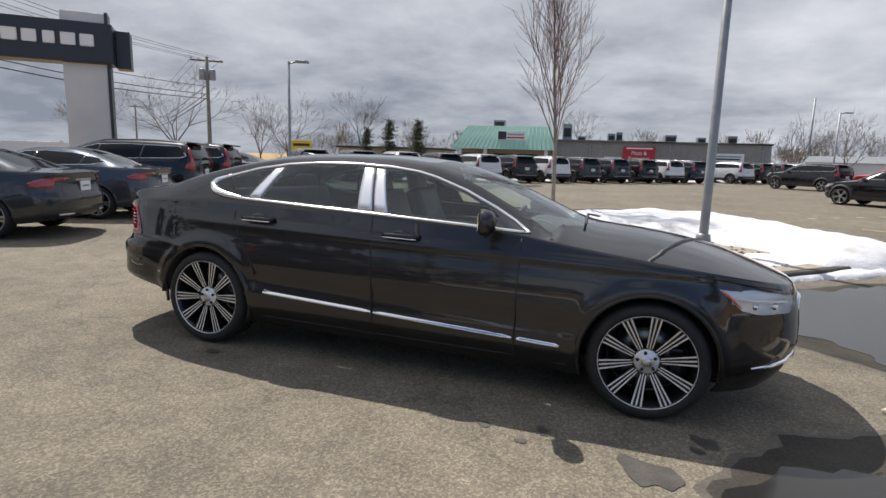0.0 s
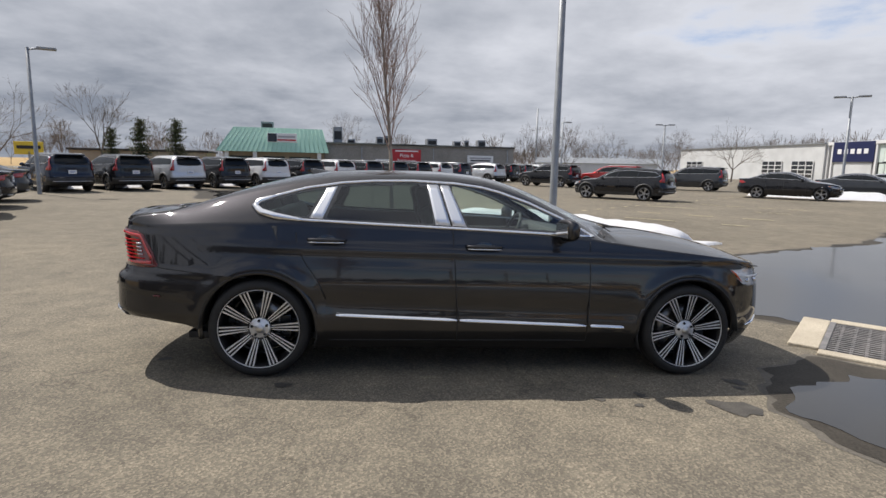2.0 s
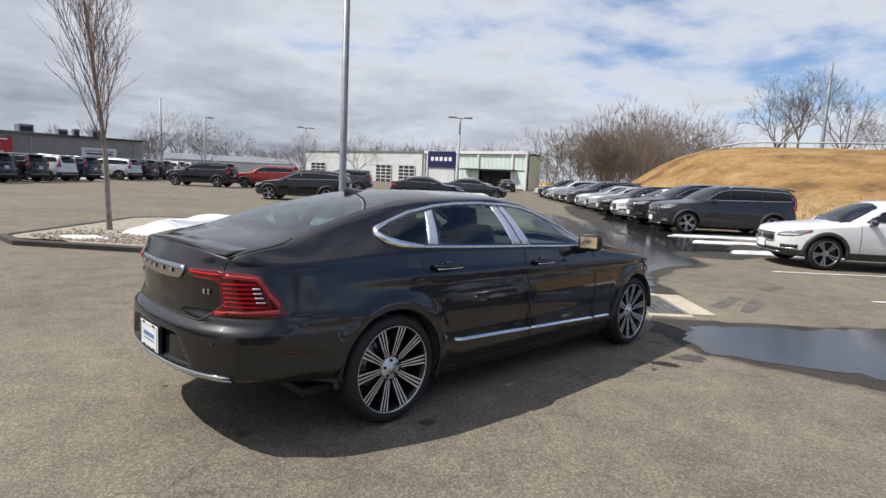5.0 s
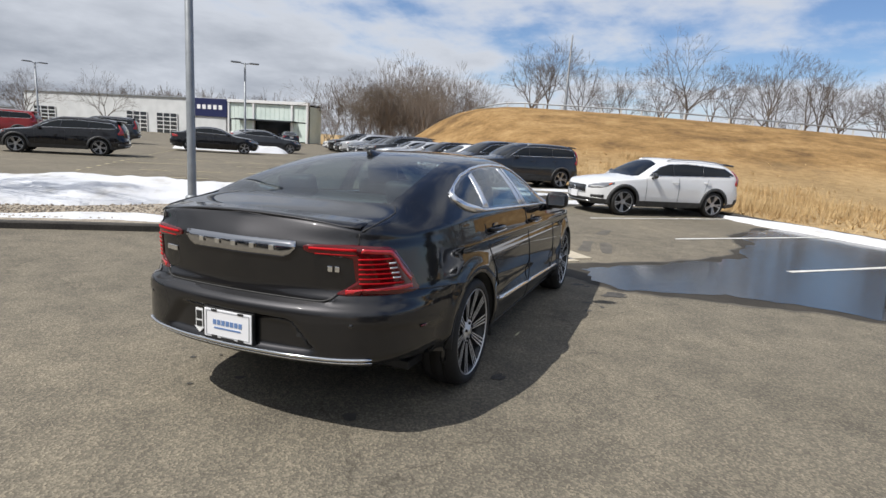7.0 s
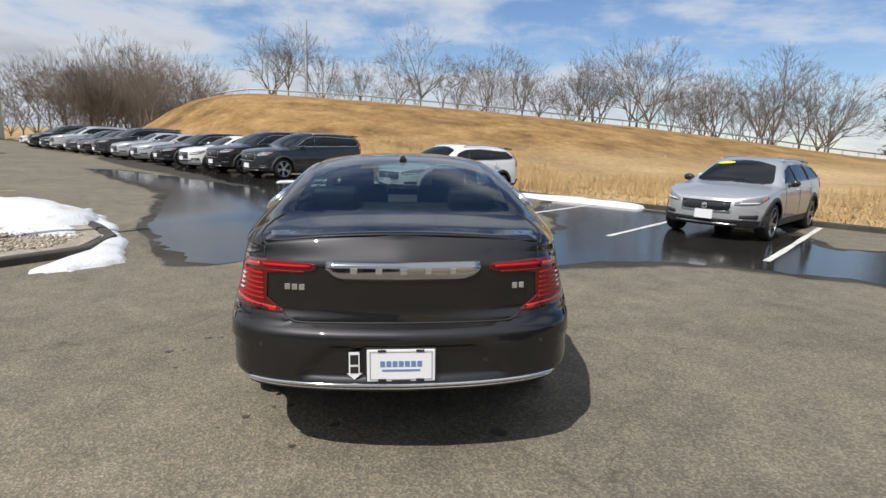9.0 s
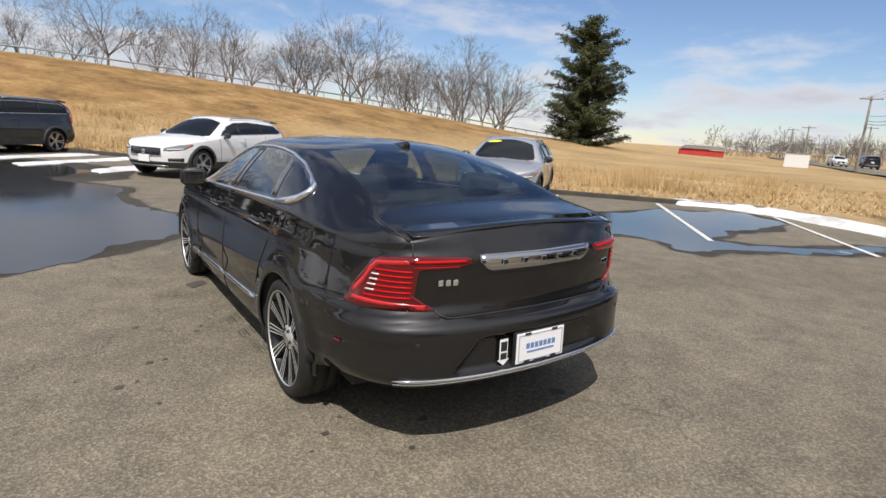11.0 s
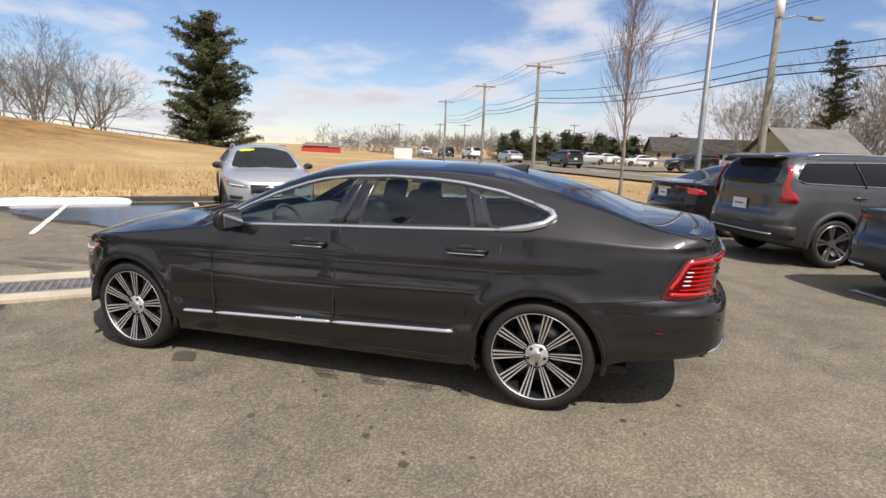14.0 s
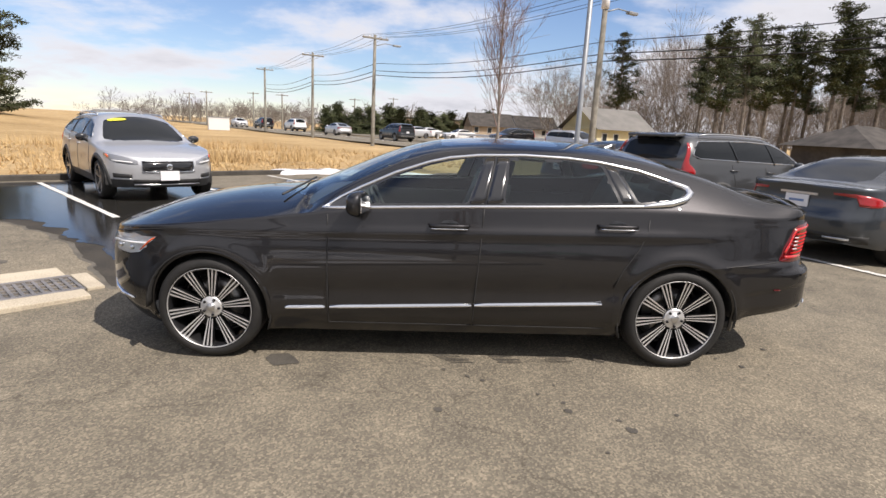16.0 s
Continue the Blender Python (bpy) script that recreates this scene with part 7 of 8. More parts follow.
def forked(rng, height, trunk, wide=1.0, levels=7, stem=0.26):
    """Limbs of a round-crowned leafless tree: every limb forks again into finer ones."""
    out = []
    pts, d = limb(out, Vector((0, 0, -0.3)), Vector((rng.uniform(-0.1, 0.1), rng.uniform(-0.1, 0.1), 1)).normalized(), height * stem, trunk, trunk * 0.78, 0.05, rng, 3)

    def grow(p, d, length, r, level):
        count = rng.choice((4, 5)) if level == 0 else rng.choice((2, 3, 3)) if level < levels - 1 else 3
        turn_ = rng.uniform(0, 6.28)
        for k in range(count):
            side = Matrix.Rotation(turn_ + 6.28 * k / count + rng.uniform(-0.5, 0.5), 3, d) @ d.orthogonal().normalized()
            a = (0.62 if level == 0 else 0.48) * wide * rng.uniform(0.45, 1.3)
            way_ = (d * math.cos(a) + side * math.sin(a)).normalized()
            ln = length * rng.uniform(0.7, 1.2)
            q_pts, e = limb(out, p, way_, ln, r, r * 0.6, 0.13, rng, 2 if level < 4 else 1, 0.05)
            if level + 1 < levels:
                grow(q_pts[-1], e, ln * 0.78, r * 0.60, level + 1)

    grow(pts[-1], d, height * 0.225, trunk * 0.55, 0)
    return out


def limbs_mesh(limbs, least=0.0, far=False):
    verts, faces = [], []
    for pts, rs in limbs:
        n = 3 if far else 8 if rs[0] > 0.08 else 5 if rs[0] > 0.03 else 3
        if far:
            pts, rs = [pts[0], pts[-1]], [rs[0], rs[-1]]
        base = len(verts)
        for i, p in enumerate(pts):
            d = (pts[min(i + 1, len(pts) - 1)] - pts[max(i - 1, 0)]).normalized()
            s = d.orthogonal().normalized()
            u = d.cross(s)
            r = max(rs[i], least)
            verts += [tuple(p + (s * math.cos(2 * math.pi * k / n) + u * math.sin(2 * math.pi * k / n)) * r) for k in range(n)]
        for i in range(len(pts) - 1):
            for k in range(n):
                faces.append((base + i * n + k, base + i * n + (k + 1) % n, base + (i + 1) * n + (k + 1) % n, base + (i + 1) * n + k))
    return verts, faces


def bare_tree(name, label, seed, height, group="", bark=BARK, least=0.0, **kw):
    rng = random.Random(seed)
    ls = forked(rng, height, **kw) if "wide" in kw else branchy(rng, height, **kw)
    tree = thing(name, label, "tree", group)
    raw("trunk", *limbs_mesh(ls[:1], least=least), bark, tree, smooth=True)
    raw("crown", *limbs_mesh(ls[1:], least=least), TWIG if bark is BARK_PALE else bark, tree, "leafless branches", True)
    return tree


def on_earth(x, y):
    return ground_at(x, y) if inside_lot(x, y) else earth_at(x, y)


def plant(tree, x, y, scale=1.0, turn=0.0, z=None):
    tree.matrix_world = pose(x, y, (on_earth(x, y) if z is None else z) - 0.02, 0, 0, turn) @ Matrix.Scale(scale, 4)
    return tree


# the two upright young trees near the sedan
vase = dict(levels=3, fork=(30, 7, 4), spread_=(0.36, 0.38, 0.45), trunk=0.062, rise=0.09, thin=0.42, crown_from=0.27, upright=1.0)
plant(bare_tree("street_tree", "leafless upright young tree in the gravel island", 3, 6.4, bark=BARK_PALE, **vase), *lot(-7.35, 6.72)[:2], z=0.12)
plant(bare_tree("street_tree", "leafless reddish young tree beside the snowy kerb", 8, 6.3, bark=BARK_PALE, **vase), -1.85, -13.1, z=0.06)
# leafless trees on and behind the bank
FORMS = [bare_tree("bare_tree", "leafless grey-brown deciduous tree behind the bank", 20 + k, 9.0, "trees behind the bank", bark=WOODS, least=0.0085, trunk=0.15, wide=w, stem=st, levels=6) for k, (w, st) in enumerate(((1.0, 0.24), (1.15, 0.20), (0.7, 0.32), (1.05, 0.27), (0.85, 0.18)))]
rng = random.Random(11)
spots = []
for k in range(54):
    y = 17 - 82 * k / 53 + rng.uniform(-1.3, 1.3)
    spots.append((67 + rng.uniform(-3, 12) + 0.06 * abs(y), y, rng.choice((0.6, 0.72, 0.85, 0.95, 1.05)) * rng.uniform(0.9, 1.1)))
for k, (x, y, s) in enumerate(spots):
    t = FORMS[k] if k < len(FORMS) else copy_thing(FORMS[k % len(FORMS)], Matrix())
    plant(t, x, y, s * (1 + 0.5 * ease((-12 - y) / 35)), rng.uniform(0, 360), earth_at(x, y) - 0.6)
# single trees behind the shops and by the showroom
for x, y, s in ((-33, 47, 0.75), (-27, 52, 0.8), (-5, 66, 0.75), (19, 72, 0.8), (24, 76, 0.85), (38, 92, 0.85), (50, 88, 0.8), (-38, 37, 0.9), (-44, 33, 0.8), (43, 62, 0.72), (33, 60, 0.6), (20, 58, 0.6), (-30, 38, 0.62)):
    plant(copy_thing(FORMS[int(abs(x)) % 5], Matrix()), x, y, s, rng.uniform(0, 360))


def woods(name, label, spots_, seed, bark=WOODS, levels=4, least=0.022):
    """Many thin leafless trees standing together, as one mass."""
    rg = random.Random(seed)
    protos = [forked(random.Random(seed + k), 9.0, 0.11, w, levels, st) for k, (w, st) in enumerate(((0.9, 0.2), (1.1, 0.15), (0.7, 0.3), (1.0, 0.1)))]
    V, F = [], []
    meshes = [limbs_mesh(p, least, True) for p in protos]
    for x, y, s in spots_:
        v, f = meshes[rg.randrange(4)]
        m = pose(x, y, on_earth(x, y) - 0.3, 0, 0, rg.uniform(0, 360)) @ Matrix.Diagonal((s, s, s * rg.uniform(0.9, 1.15), 1))
        n = len(V)
        V += [tuple(m @ Vector(p)) for p in v]
        F += [tuple(i + n for i in q) for q in f]
    return tagged(raw(name, V, F, bark, smooth=True), label, "woods", kind="stuff")


woods("far_woods", "dense brown leafless woods beside the bank", [(rng.uniform(60, 92), rng.uniform(28, 42), rng.uniform(0.85, 1.2)) for _ in range(66)], 40, WOODS_PALE, 6, 0.0095)
woods("far_woods", "leafless woods behind the showroom", [(rng.uniform(68, 100), rng.uniform(44, 160), rng.uniform(0.75, 1.1)) for _ in range(150)], 45, WOODS, 4, 0.02)
woods("far_woods", "leafless woods behind the pines", [(-42 + rng.uniform(-36, 26), -60 + rng.uniform(-28, 2), rng.uniform(0.85, 1.45)) for _ in range(85)], 50, WOODS_PALE, 6, 0.0095)
brush = [(radians(rng.uniform(-150, -101)), rng.uniform(70, 92)) for _ in range(170)]
woods("far_woods", "dense brown brush under the pines", [(d * math.cos(q), 4 + d * math.sin(q), rng.uniform(0.45, 0.85)) for q, d in brush], 55, WOODS, 4, 0.016)
woods("far_woods", "low leafless thicket far beyond the road", [(rng.uniform(-30, 75), rng.uniform(-165, -118), rng.uniform(0.4, 0.85)) for _ in range(380)], 60)
woods("far_woods", "far leafless trees behind the shops", [(rng.uniform(-75, 5), rng.uniform(90, 130), rng.uniform(0.6, 0.95)) for _ in range(45)], 70)
woods("far_woods", "far leafless trees beside the shops", [(rng.uniform(15, 50), rng.uniform(110, 135), rng.uniform(0.7, 1.0)) for _ in range(40)], 75)


def needles(rg, V, F, c, size, count, flat=0.6):
    """A clump of short needle blades."""
    for _ in range(count):
        d = Vector((rg.gauss(0, 1), rg.gauss(0, 1), rg.gauss(0, 0.6) + 0.2)).normalized()
        p = c + Vector((rg.uniform(-1, 1), rg.uniform(-1, 1), rg.uniform(-1, 1) * flat)) * size * 0.7
        s = d.orthogonal().normalized() * size * rg.uniform(0.10, 0.2)
        n = len(V)
        V += [tuple(p - s), tuple(p + s), tuple(p + d * size * rg.uniform(0.5, 1.0))]
        F.append((n, n + 1, n + 2))


def conifer(name, label, seed, height, reach, from_, layers, density, clump, droop=-0.05, gap=0.0, group="", taper=0.75):
    rg = random.Random(seed)
    ls, V, F = [], [], []
    limb(ls, Vector((0, 0, -0.1)), Vector((0, 0, 1)), height, height * 0.018, 0.03, 0.02, rg, 8)
    for k in range(layers):
        t = from_ + (1 - from_) * k / layers
        z = height * t
        shape = (1 - t) ** taper * (0.85 + 0.2 * math.sin(t * 23 + seed))
        for j in range(rg.randint(4, 6)):
            if rg.random() < gap:
                continue
            a = rg.uniform(0, 2 * math.pi)
            ln = reach * shape * rg.uniform(0.55, 1.15) * (0.9 + 0.2 * math.sin(a * 2 + t * 15)) + 0.3
            d = Vector((math.cos(a), math.sin(a), rg.uniform(-0.05, 0.30)))
            pts, _ = limb(ls, Vector((0, 0, z + rg.uniform(-0.2, 0.2))), d.normalized(), ln, 0.03 + 0.012 * ln, 0.012, 0.10, rg, 4, droop)
            for i in range(1, 5):
                for _ in range(max(1, int(density * ln / 3))):
                    c = pts[i - 1].lerp(pts[i], rg.random()) + Vector((rg.uniform(-1, 1), rg.uniform(-1, 1), rg.uniform(-0.3, 0.5))) * clump * (0.5 + 0.3 * i)
                    needles(rg, V, F, c, clump, 10)
    tree = thing(name, label, "tree", group)
    raw("trunk", *limbs_mesh(ls), BARK, tree, smooth=True)
    raw("crown", V, F, NEEDLE, tree, "dark green needle clumps")
    return tree


plant(conifer("pine_tree", "tall dark green pine with an uneven crown on the field", 2, 14.6, 6.7, 0.03, 46, 13.0, 0.33, 0.06, 0.22, taper=0.48), 42.0, -48.2, 1.0, 0, 0.2)
PINES = [conifer("pine_tree", "tall pine with bare lower trunk in the woods", 30 + k, 14.0, 3.3, 0.40 + 0.06 * k, 19, 8.0, 0.33, 0.03, 0.38, "pines in the woods", taper=0.5) for k in range(3)]
ways = [-108.2] + [-115.3 - 1.05 * k for k in range(12)] + [-128.5 - 2.4 * k for k in range(11)]
for k, q in enumerate(ways):
    q = radians(q + rng.uniform(-0.35, 0.35))
    d = rng.uniform(56, 70)
    plant(PINES[k] if k < 3 else copy_thing(PINES[k % 3], Matrix()), d * math.cos(q), 4 + d * math.sin(q), (d * 0.187 + 1.6) / 14 * rng.uniform(0.88, 1.08), rng.uniform(0, 360))
SMALL_FIR = conifer("fir_tree", "small dark fir beside the shops", 50, 4.8, 1.5, 0.04, 30, 5.0, 0.20, group="small firs", taper=1.15)
for k, (x, y, s) in enumerate(((-23.5, 46, 0.82), (-21.6, 47, 1.0), (-18.6, 47, 1.0))):
    plant(SMALL_FIR if k == 0 else copy_thing(SMALL_FIR, Matrix()), x, y, s)
HEDGE = conifer("fir_tree", "dark evergreen by the road", 51, 5.0, 2.2, 0.02, 16, 5.0, 0.45, group="evergreens by the road")
for k in range(30):
    q = radians(-80 - 0.62 * k)
    d = 92 + rng.uniform(-6, 6)
    plant(HEDGE if k == 0 else copy_thing(HEDGE, Matrix()), d * math.cos(q) + 1, 4 + d * math.sin(q), rng.uniform(0.45, 0.95), rng.uniform(0, 360))


# dry grass tufts along the edge of the lot
def tufts():
    rg = random.Random(9)
    V, F = [], []
    for _ in range(3200):
        a, b = 11.7 + abs(rg.gauss(0, 6.5)), rg.uniform(-16, 34)
        x, y, _z = lot(a, b)
        if hill_at(x, y) > 1.6:
            continue
        z = earth_at(x, y)
        h = rg.uniform(0.04, 0.16) * (1.8 if rg.random() < 0.04 else 1)
        for _k in range(5):
            q = rg.uniform(0, 6.28)
            w = 0.016 + 0.012 * a / 20
            px, py = x + rg.uniform(-0.14, 0.14), y + rg.uniform(-0.14, 0.14)
            n = len(V)
            V += [(px - w * math.sin(q), py + w * math.cos(q), z - 0.03), (px + w * math.sin(q), py - w * math.cos(q), z - 0.03), (px + rg.uniform(-0.2, 0.2), py + rg.uniform(-0.2, 0.2), z + h)]
            F.append((n, n + 1, n + 2))
    for _ in range(80):  # taller orange-tan clumps
        a, b = 12.9 + rg.random() * 12, rg.uniform(-12, 24)
        for _k in range(150):
            x, y, _z = lot(a + rg.gauss(0, 0.35), b + rg.gauss(0, 0.6))
            z, n = earth_at(x, y), len(V)
            q, h, w = rg.uniform(0, 6.28), rg.uniform(0.2, 0.6), 0.014
            V += [(x - w * math.sin(q), y + w * math.cos(q), z - 0.02), (x + w * math.sin(q), y - w * math.cos(q), z - 0.02), (x + rg.uniform(-0.15, 0.15), y + rg.uniform(-0.15, 0.15), z + h)]
            F.append((n, n + 1, n + 2))
    return V, F


STRAW = mottled("straw_blades", (0.42, 0.285, 0.135), (0.54, 0.39, 0.195), 0.5, 0.95)
tagged(raw("grass_tufts", *tufts(), STRAW), "dry straw-coloured grass tufts along the lot", "grass", kind="stuff")

# ---- buildings, poles and wires ----
WALL_GREY = mottled("grey_block_wall", (0.22, 0.21, 0.19), (0.29, 0.275, 0.25), 0.8, 0.9, grain=0.2, grain_scale=12.0)
WALL_WHITE = mottled("white_metal_wall", (0.55, 0.56, 0.56), (0.64, 0.65, 0.65), 0.6, 0.6)
GREEN_ROOF = mottled("green_metal_roof", (0.27, 0.47, 0.375), (0.31, 0.52, 0.42), 0.7, 0.55)
STEEL = mottled("galvanised_steel", (0.22, 0.235, 0.25), (0.31, 0.325, 0.34), 3.0, 0.5, 0.4)
WOOD_POLE = mottled("weathered_pole_wood", (0.155, 0.145, 0.12), (0.24, 0.225, 0.19), 4.0, 0.9)
SIGN_BLUE = shader("dark_blue_sign", (0.012, 0.018, 0.075), 0.4)
SIGN_NAVY = shader("slate_sign", (0.022, 0.026, 0.040), 0.4)
SIGN_RED = shader("red_sign", (0.42, 0.022, 0.030), 0.5)
SIGN_WHITE = shader("white_sign", (0.72, 0.72, 0.72), 0.5)
SIGN_YELLOW = shader("yellow_sign", (0.70, 0.50, 0.04), 0.5)
SHOP_GLASS = shader("dark_shop_glass", (0.03, 0.035, 0.04), 0.08, 0.0, 0.8)
GREEN_GLASS = mottled("pale_green_glass", (0.58, 0.67, 0.62), (0.68, 0.76, 0.71), 0.8, 0.15)
ROOF_DARK = mottled("dark_shingles", (0.035, 0.031, 0.028), (0.07, 0.062, 0.055), 1.5, 0.9)
ROOF_GREY = mottled("grey_shingles", (0.13, 0.127, 0.118), (0.18, 0.172, 0.16), 1.0, 0.9)
YELLOW_WALL = mottled("pale_yellow_siding", (0.60, 0.55, 0.34), (0.68, 0.63, 0.42), 1.0, 0.8)
TAN_WALL = mottled("tan_wall", (0.35, 0.28, 0.20), (0.43, 0.35, 0.26), 0.6, 0.9)
RED_WALL = mottled("red_wall", (0.38, 0.03, 0.025), (0.46, 0.05, 0.04), 0.5, 0.8)


def words(text, size, m, material, parent, name="lettering"):
    """Raised letters in the built-in font."""
    c = bpy.data.curves.new(name, "FONT")
    c.body, c.size, c.extrude, c.align_x, c.align_y = text, size, 0.01, "CENTER", "CENTER"
    tmp = bpy.data.objects.new(name, c)
    scene.collection.objects.link(tmp)
    bpy.context.view_layer.update()
    me = bpy.data.meshes.new_from_object(tmp.evaluated_get(bpy.context.evaluated_depsgraph_get()))
    bpy.data.objects.remove(tmp)
    me.materials.clear()
    me.materials.append(material)
    ob = new(name, me)
    ob.parent = parent
    ob.matrix_basis = m
    return ob


# shops: local x along the front, y into the building, front at y = 0
shops = thing("shop_building", "low grey block shopping strip with a green-roofed store", "building", at=pose(-15.6, 50.3, 0.05, 0, 0, 9.5))
part("wall", box((20.0, 12, 3.3), pose(19.4, 6.2, 1.65), 0.02), WALL_GREY, shops)
part("parapet", box((20.1, 12.2, 0.16), pose(19.4, 6.1, 3.37), 0.02), SHOP_GLASS, shops)
part("wall", box((9.3, 9, 2.6), pose(4.7, 4.6, 1.3), 0.02), TAN_WALL, shops)
bm = bmesh.new()
v = [bm.verts.new(p) for p in ((-0.5, -1.1, 2.35), (9.7, -1.1, 2.35), (9.7, 9, 2.35), (-0.5, 9, 2.35), (1.0, 0.5, 4.65), (9.2, 0.5, 4.65), (9.2, 8, 4.65), (1.0, 8, 4.65))]
for f in ((0, 1, 5, 4), (1, 2, 6, 5), (2, 3, 7, 6), (3, 0, 4, 7), (4, 5, 6, 7), (3, 2, 1, 0)):
    bm.faces.new([v[k] for k in f])
roof = part("roof", bm, GREEN_ROOF, shops, "sloped green metal roof")
for k in range(24):
    t = k / 23
    part("seam", tube([(-0.5 + 10.2 * t, -1.12, 2.35), (1.0 + 8.2 * t, 0.50, 4.65)], 0.016, 4), GREEN_ROOF, roof)
for x in (0.4, 2.9, 8.8):
    part("post", box((0.35, 0.35, 2.35), pose(x, -0.7, 1.175), 0.02), SIGN_WHITE, shops)
for x in (1.6, 4.6, 7.0):
    part("shop_window", box((2.0, 0.08, 1.7), pose(x, 0.06, 1.1), 0.01), SHOP_GLASS, shops)
sign = part("shop_sign", box((2.7, 0.08, 0.85), pose(5.4, -0.45, 3.7, 0, 0, 0), 0.02), SIGN_WHITE, shops)
part("print_bar", box((0.8, 0.02, 0.75), pose(4.5, -0.5, 3.7)), SIGN_NAVY, sign)
part("print_bar", box((1.6, 0.02, 0.18), pose(5.8, -0.5, 3.8)), PRINT_GREY, sign)
part("print_bar", box((1.7, 0.02, 0.14), pose(5.8, -0.5, 3.5)), SIGN_RED, sign)
sign = part("shop_sign", box((3.0, 0.10, 1.45), pose(17.6, 0.12, 2.2), 0.02), SIGN_RED, shops, "red restaurant sign with white letters")
words("Pizza &", 0.50, pose(17.6, 0.05, 2.30, 90, 0, 0), PRINT_WHITE, sign)
words("Restaurant", 0.44, pose(17.6, 0.05, 1.80, 90, 0, 0), PRINT_WHITE, sign)
part("print_bar", box((2.4, 0.02, 0.12), pose(17.6, 0.06, 2.76)), PRINT_WHITE, sign)
part("shop_sign", box((1.6, 0.08, 0.5), pose(15.2, 0.14, 1.65), 0.02), SIGN_WHITE, shops)
sign = part("shop_sign", box((2.9, 0.08, 0.75), pose(25.6, 0.14, 2.1), 0.02), SIGN_WHITE, shops)
part("print_bar", box((2.4, 0.02, 0.16), pose(25.6, 0.09, 2.2)), PRINT_GREY, sign)
part("print_bar", box((2.2, 0.02, 0.14), pose(25.6, 0.09, 1.95)), PRINT_BLACK, sign)
for x, y, w, h in ((4.0, 3.0, 1.2, 0.75), (10.9, 3.0, 0.9, 1.7), (12.5, 5.0, 0.8, 0.6), (15.3, 3.2, 0.7, 0.85), (16.1, 3.4, 0.6, 1.0), (21.0, 3.4, 1.1, 0.8), (24.4, 5.0, 0.8, 0.7), (25.4, 4.5, 0.5, 0.8), (27.3, 5.0, 0.9, 0.9)):
    z0 = 4.6 if x < 9 else 3.4
    unit = part("roof_unit", box((w, w, h), pose(x, y, z0 + h / 2), 0.04), STEEL, shops, "grey rooftop ventilation unit")
    part("unit_grille", box((w * 0.8, 0.03, h * 0.5), pose(x, y - w / 2, z0 + h * 0.5)), PRINT_BLACK, unit)
for x in (13.0, 20.4, 28.6):
    part("downpipe", tube([(x, -0.0, 0.1), (x, -0.0, 3.1)], 0.05, 6), STEEL, shops)
tan = thing("shop_building", "low brick and tan shop far behind parked cars", "building", at=pose(-30, 52, 0.05, 0, 0, 9.5))
part("wall", box((12, 8, 2.2), pose(6, 4, 1.1), 0.02), TAN_WALL, tan)
part("roof", box((12.4, 8.4, 0.2), pose(6, 4, 2.3), 0.03), ROOF_DARK, tan)
shed = thing("shed", "long white metal shed with a pale roof", "shed", at=pose(19.5, 68, 0.05, 0, 0, -22))
part("wall", box((15, 4, 2.0), pose(7.5, 2, 1.0), 0.02), WALL_WHITE, shed)
bm = bmesh.new()
v = [bm.verts.new(p) for p in ((-0.2, -0.2, 2.0), (15.2, -0.2, 2.0), (15.2, 4.2, 2.0), (-0.2, 4.2, 2.0), (-0.2, 2, 2.7), (15.2, 2, 2.7))]
for f in ((0, 1, 5, 4), (2, 3, 4, 5), (0, 4, 3), (1, 2, 5), (3, 2, 1, 0)):
    bm.faces.new([v[k] for k in f])
part("roof", bm, STEEL, shed, "pale grey metal roof")

# car showroom: local x along the front from its left end
show = thing("car_showroom", "white car showroom with a pale green glass front", "building", at=pose(56.3, 98.9, 0.05, 0, 0, -89.3))
part("wall", box((35.2, 14, 5.1), pose(17.5, 7.2, 2.55), 0.02), WALL_WHITE, show)
part("parapet", box((35.4, 14.2, 0.16), pose(17.5, 7.1, 5.17), 0.02), STEEL, show)
for x, w in ((5.0, 5.2), (25.5, 4.2), (31.5, 4.0)):
    door = part("garage_door", box((w, 0.10, 2.85), pose(x, 0.14, 1.42), 0.02), SHOP_GLASS, show, "glazed garage door")
    for k in range(1, 5):
        part("door_rail", box((w, 0.05, 0.10), pose(x, 0.07, 0.57 * k)), SIGN_WHITE, door)
    for k in range(4):
        part("door_post", box((0.11, 0.05, 2.85), pose(x - w / 2 + w * k / 3, 0.07, 1.42)), SIGN_WHITE, door)
part("wall", box((20.3, 2.6, 5.0), pose(45.4, 2.3, 2.5), 0.02), TINT, show)
part("fascia", box((20.6, 0.5, 0.40), pose(45.4, 0.65, 5.08), 0.03), SIGN_WHITE, show)
for k in range(17):
    part("glass_panel", box((0.72, 0.06, 2.1), pose(43.0 + 0.76 * k, 0.72, 3.75), 0.01), GREEN_GLASS, show)
for x in (43.2, 44.0, 44.8, 45.6, 46.3, 53.6, 54.4, 55.1):
    part("glass_panel", box((0.72, 0.06, 2.4), pose(x, 0.74, 1.35), 0.01), GREEN_GLASS, show)
for x in (35.3, 36.0, 42.5, 46.8, 53.1, 55.5):
    part("column", box((0.28, 0.28, 4.9), pose(x, 0.6, 2.45), 0.02), SIGN_WHITE, show)
part("wall", box((5.6, 0.3, 2.8), pose(39.2, 0.7, 1.4), 0.02), WALL_WHITE, show)
sign = part("showroom_sign", box((6.1, 0.16, 2.5), pose(39.3, 0.45, 4.0), 0.03), SIGN_BLUE, show, "dark blue sign with five white marks")
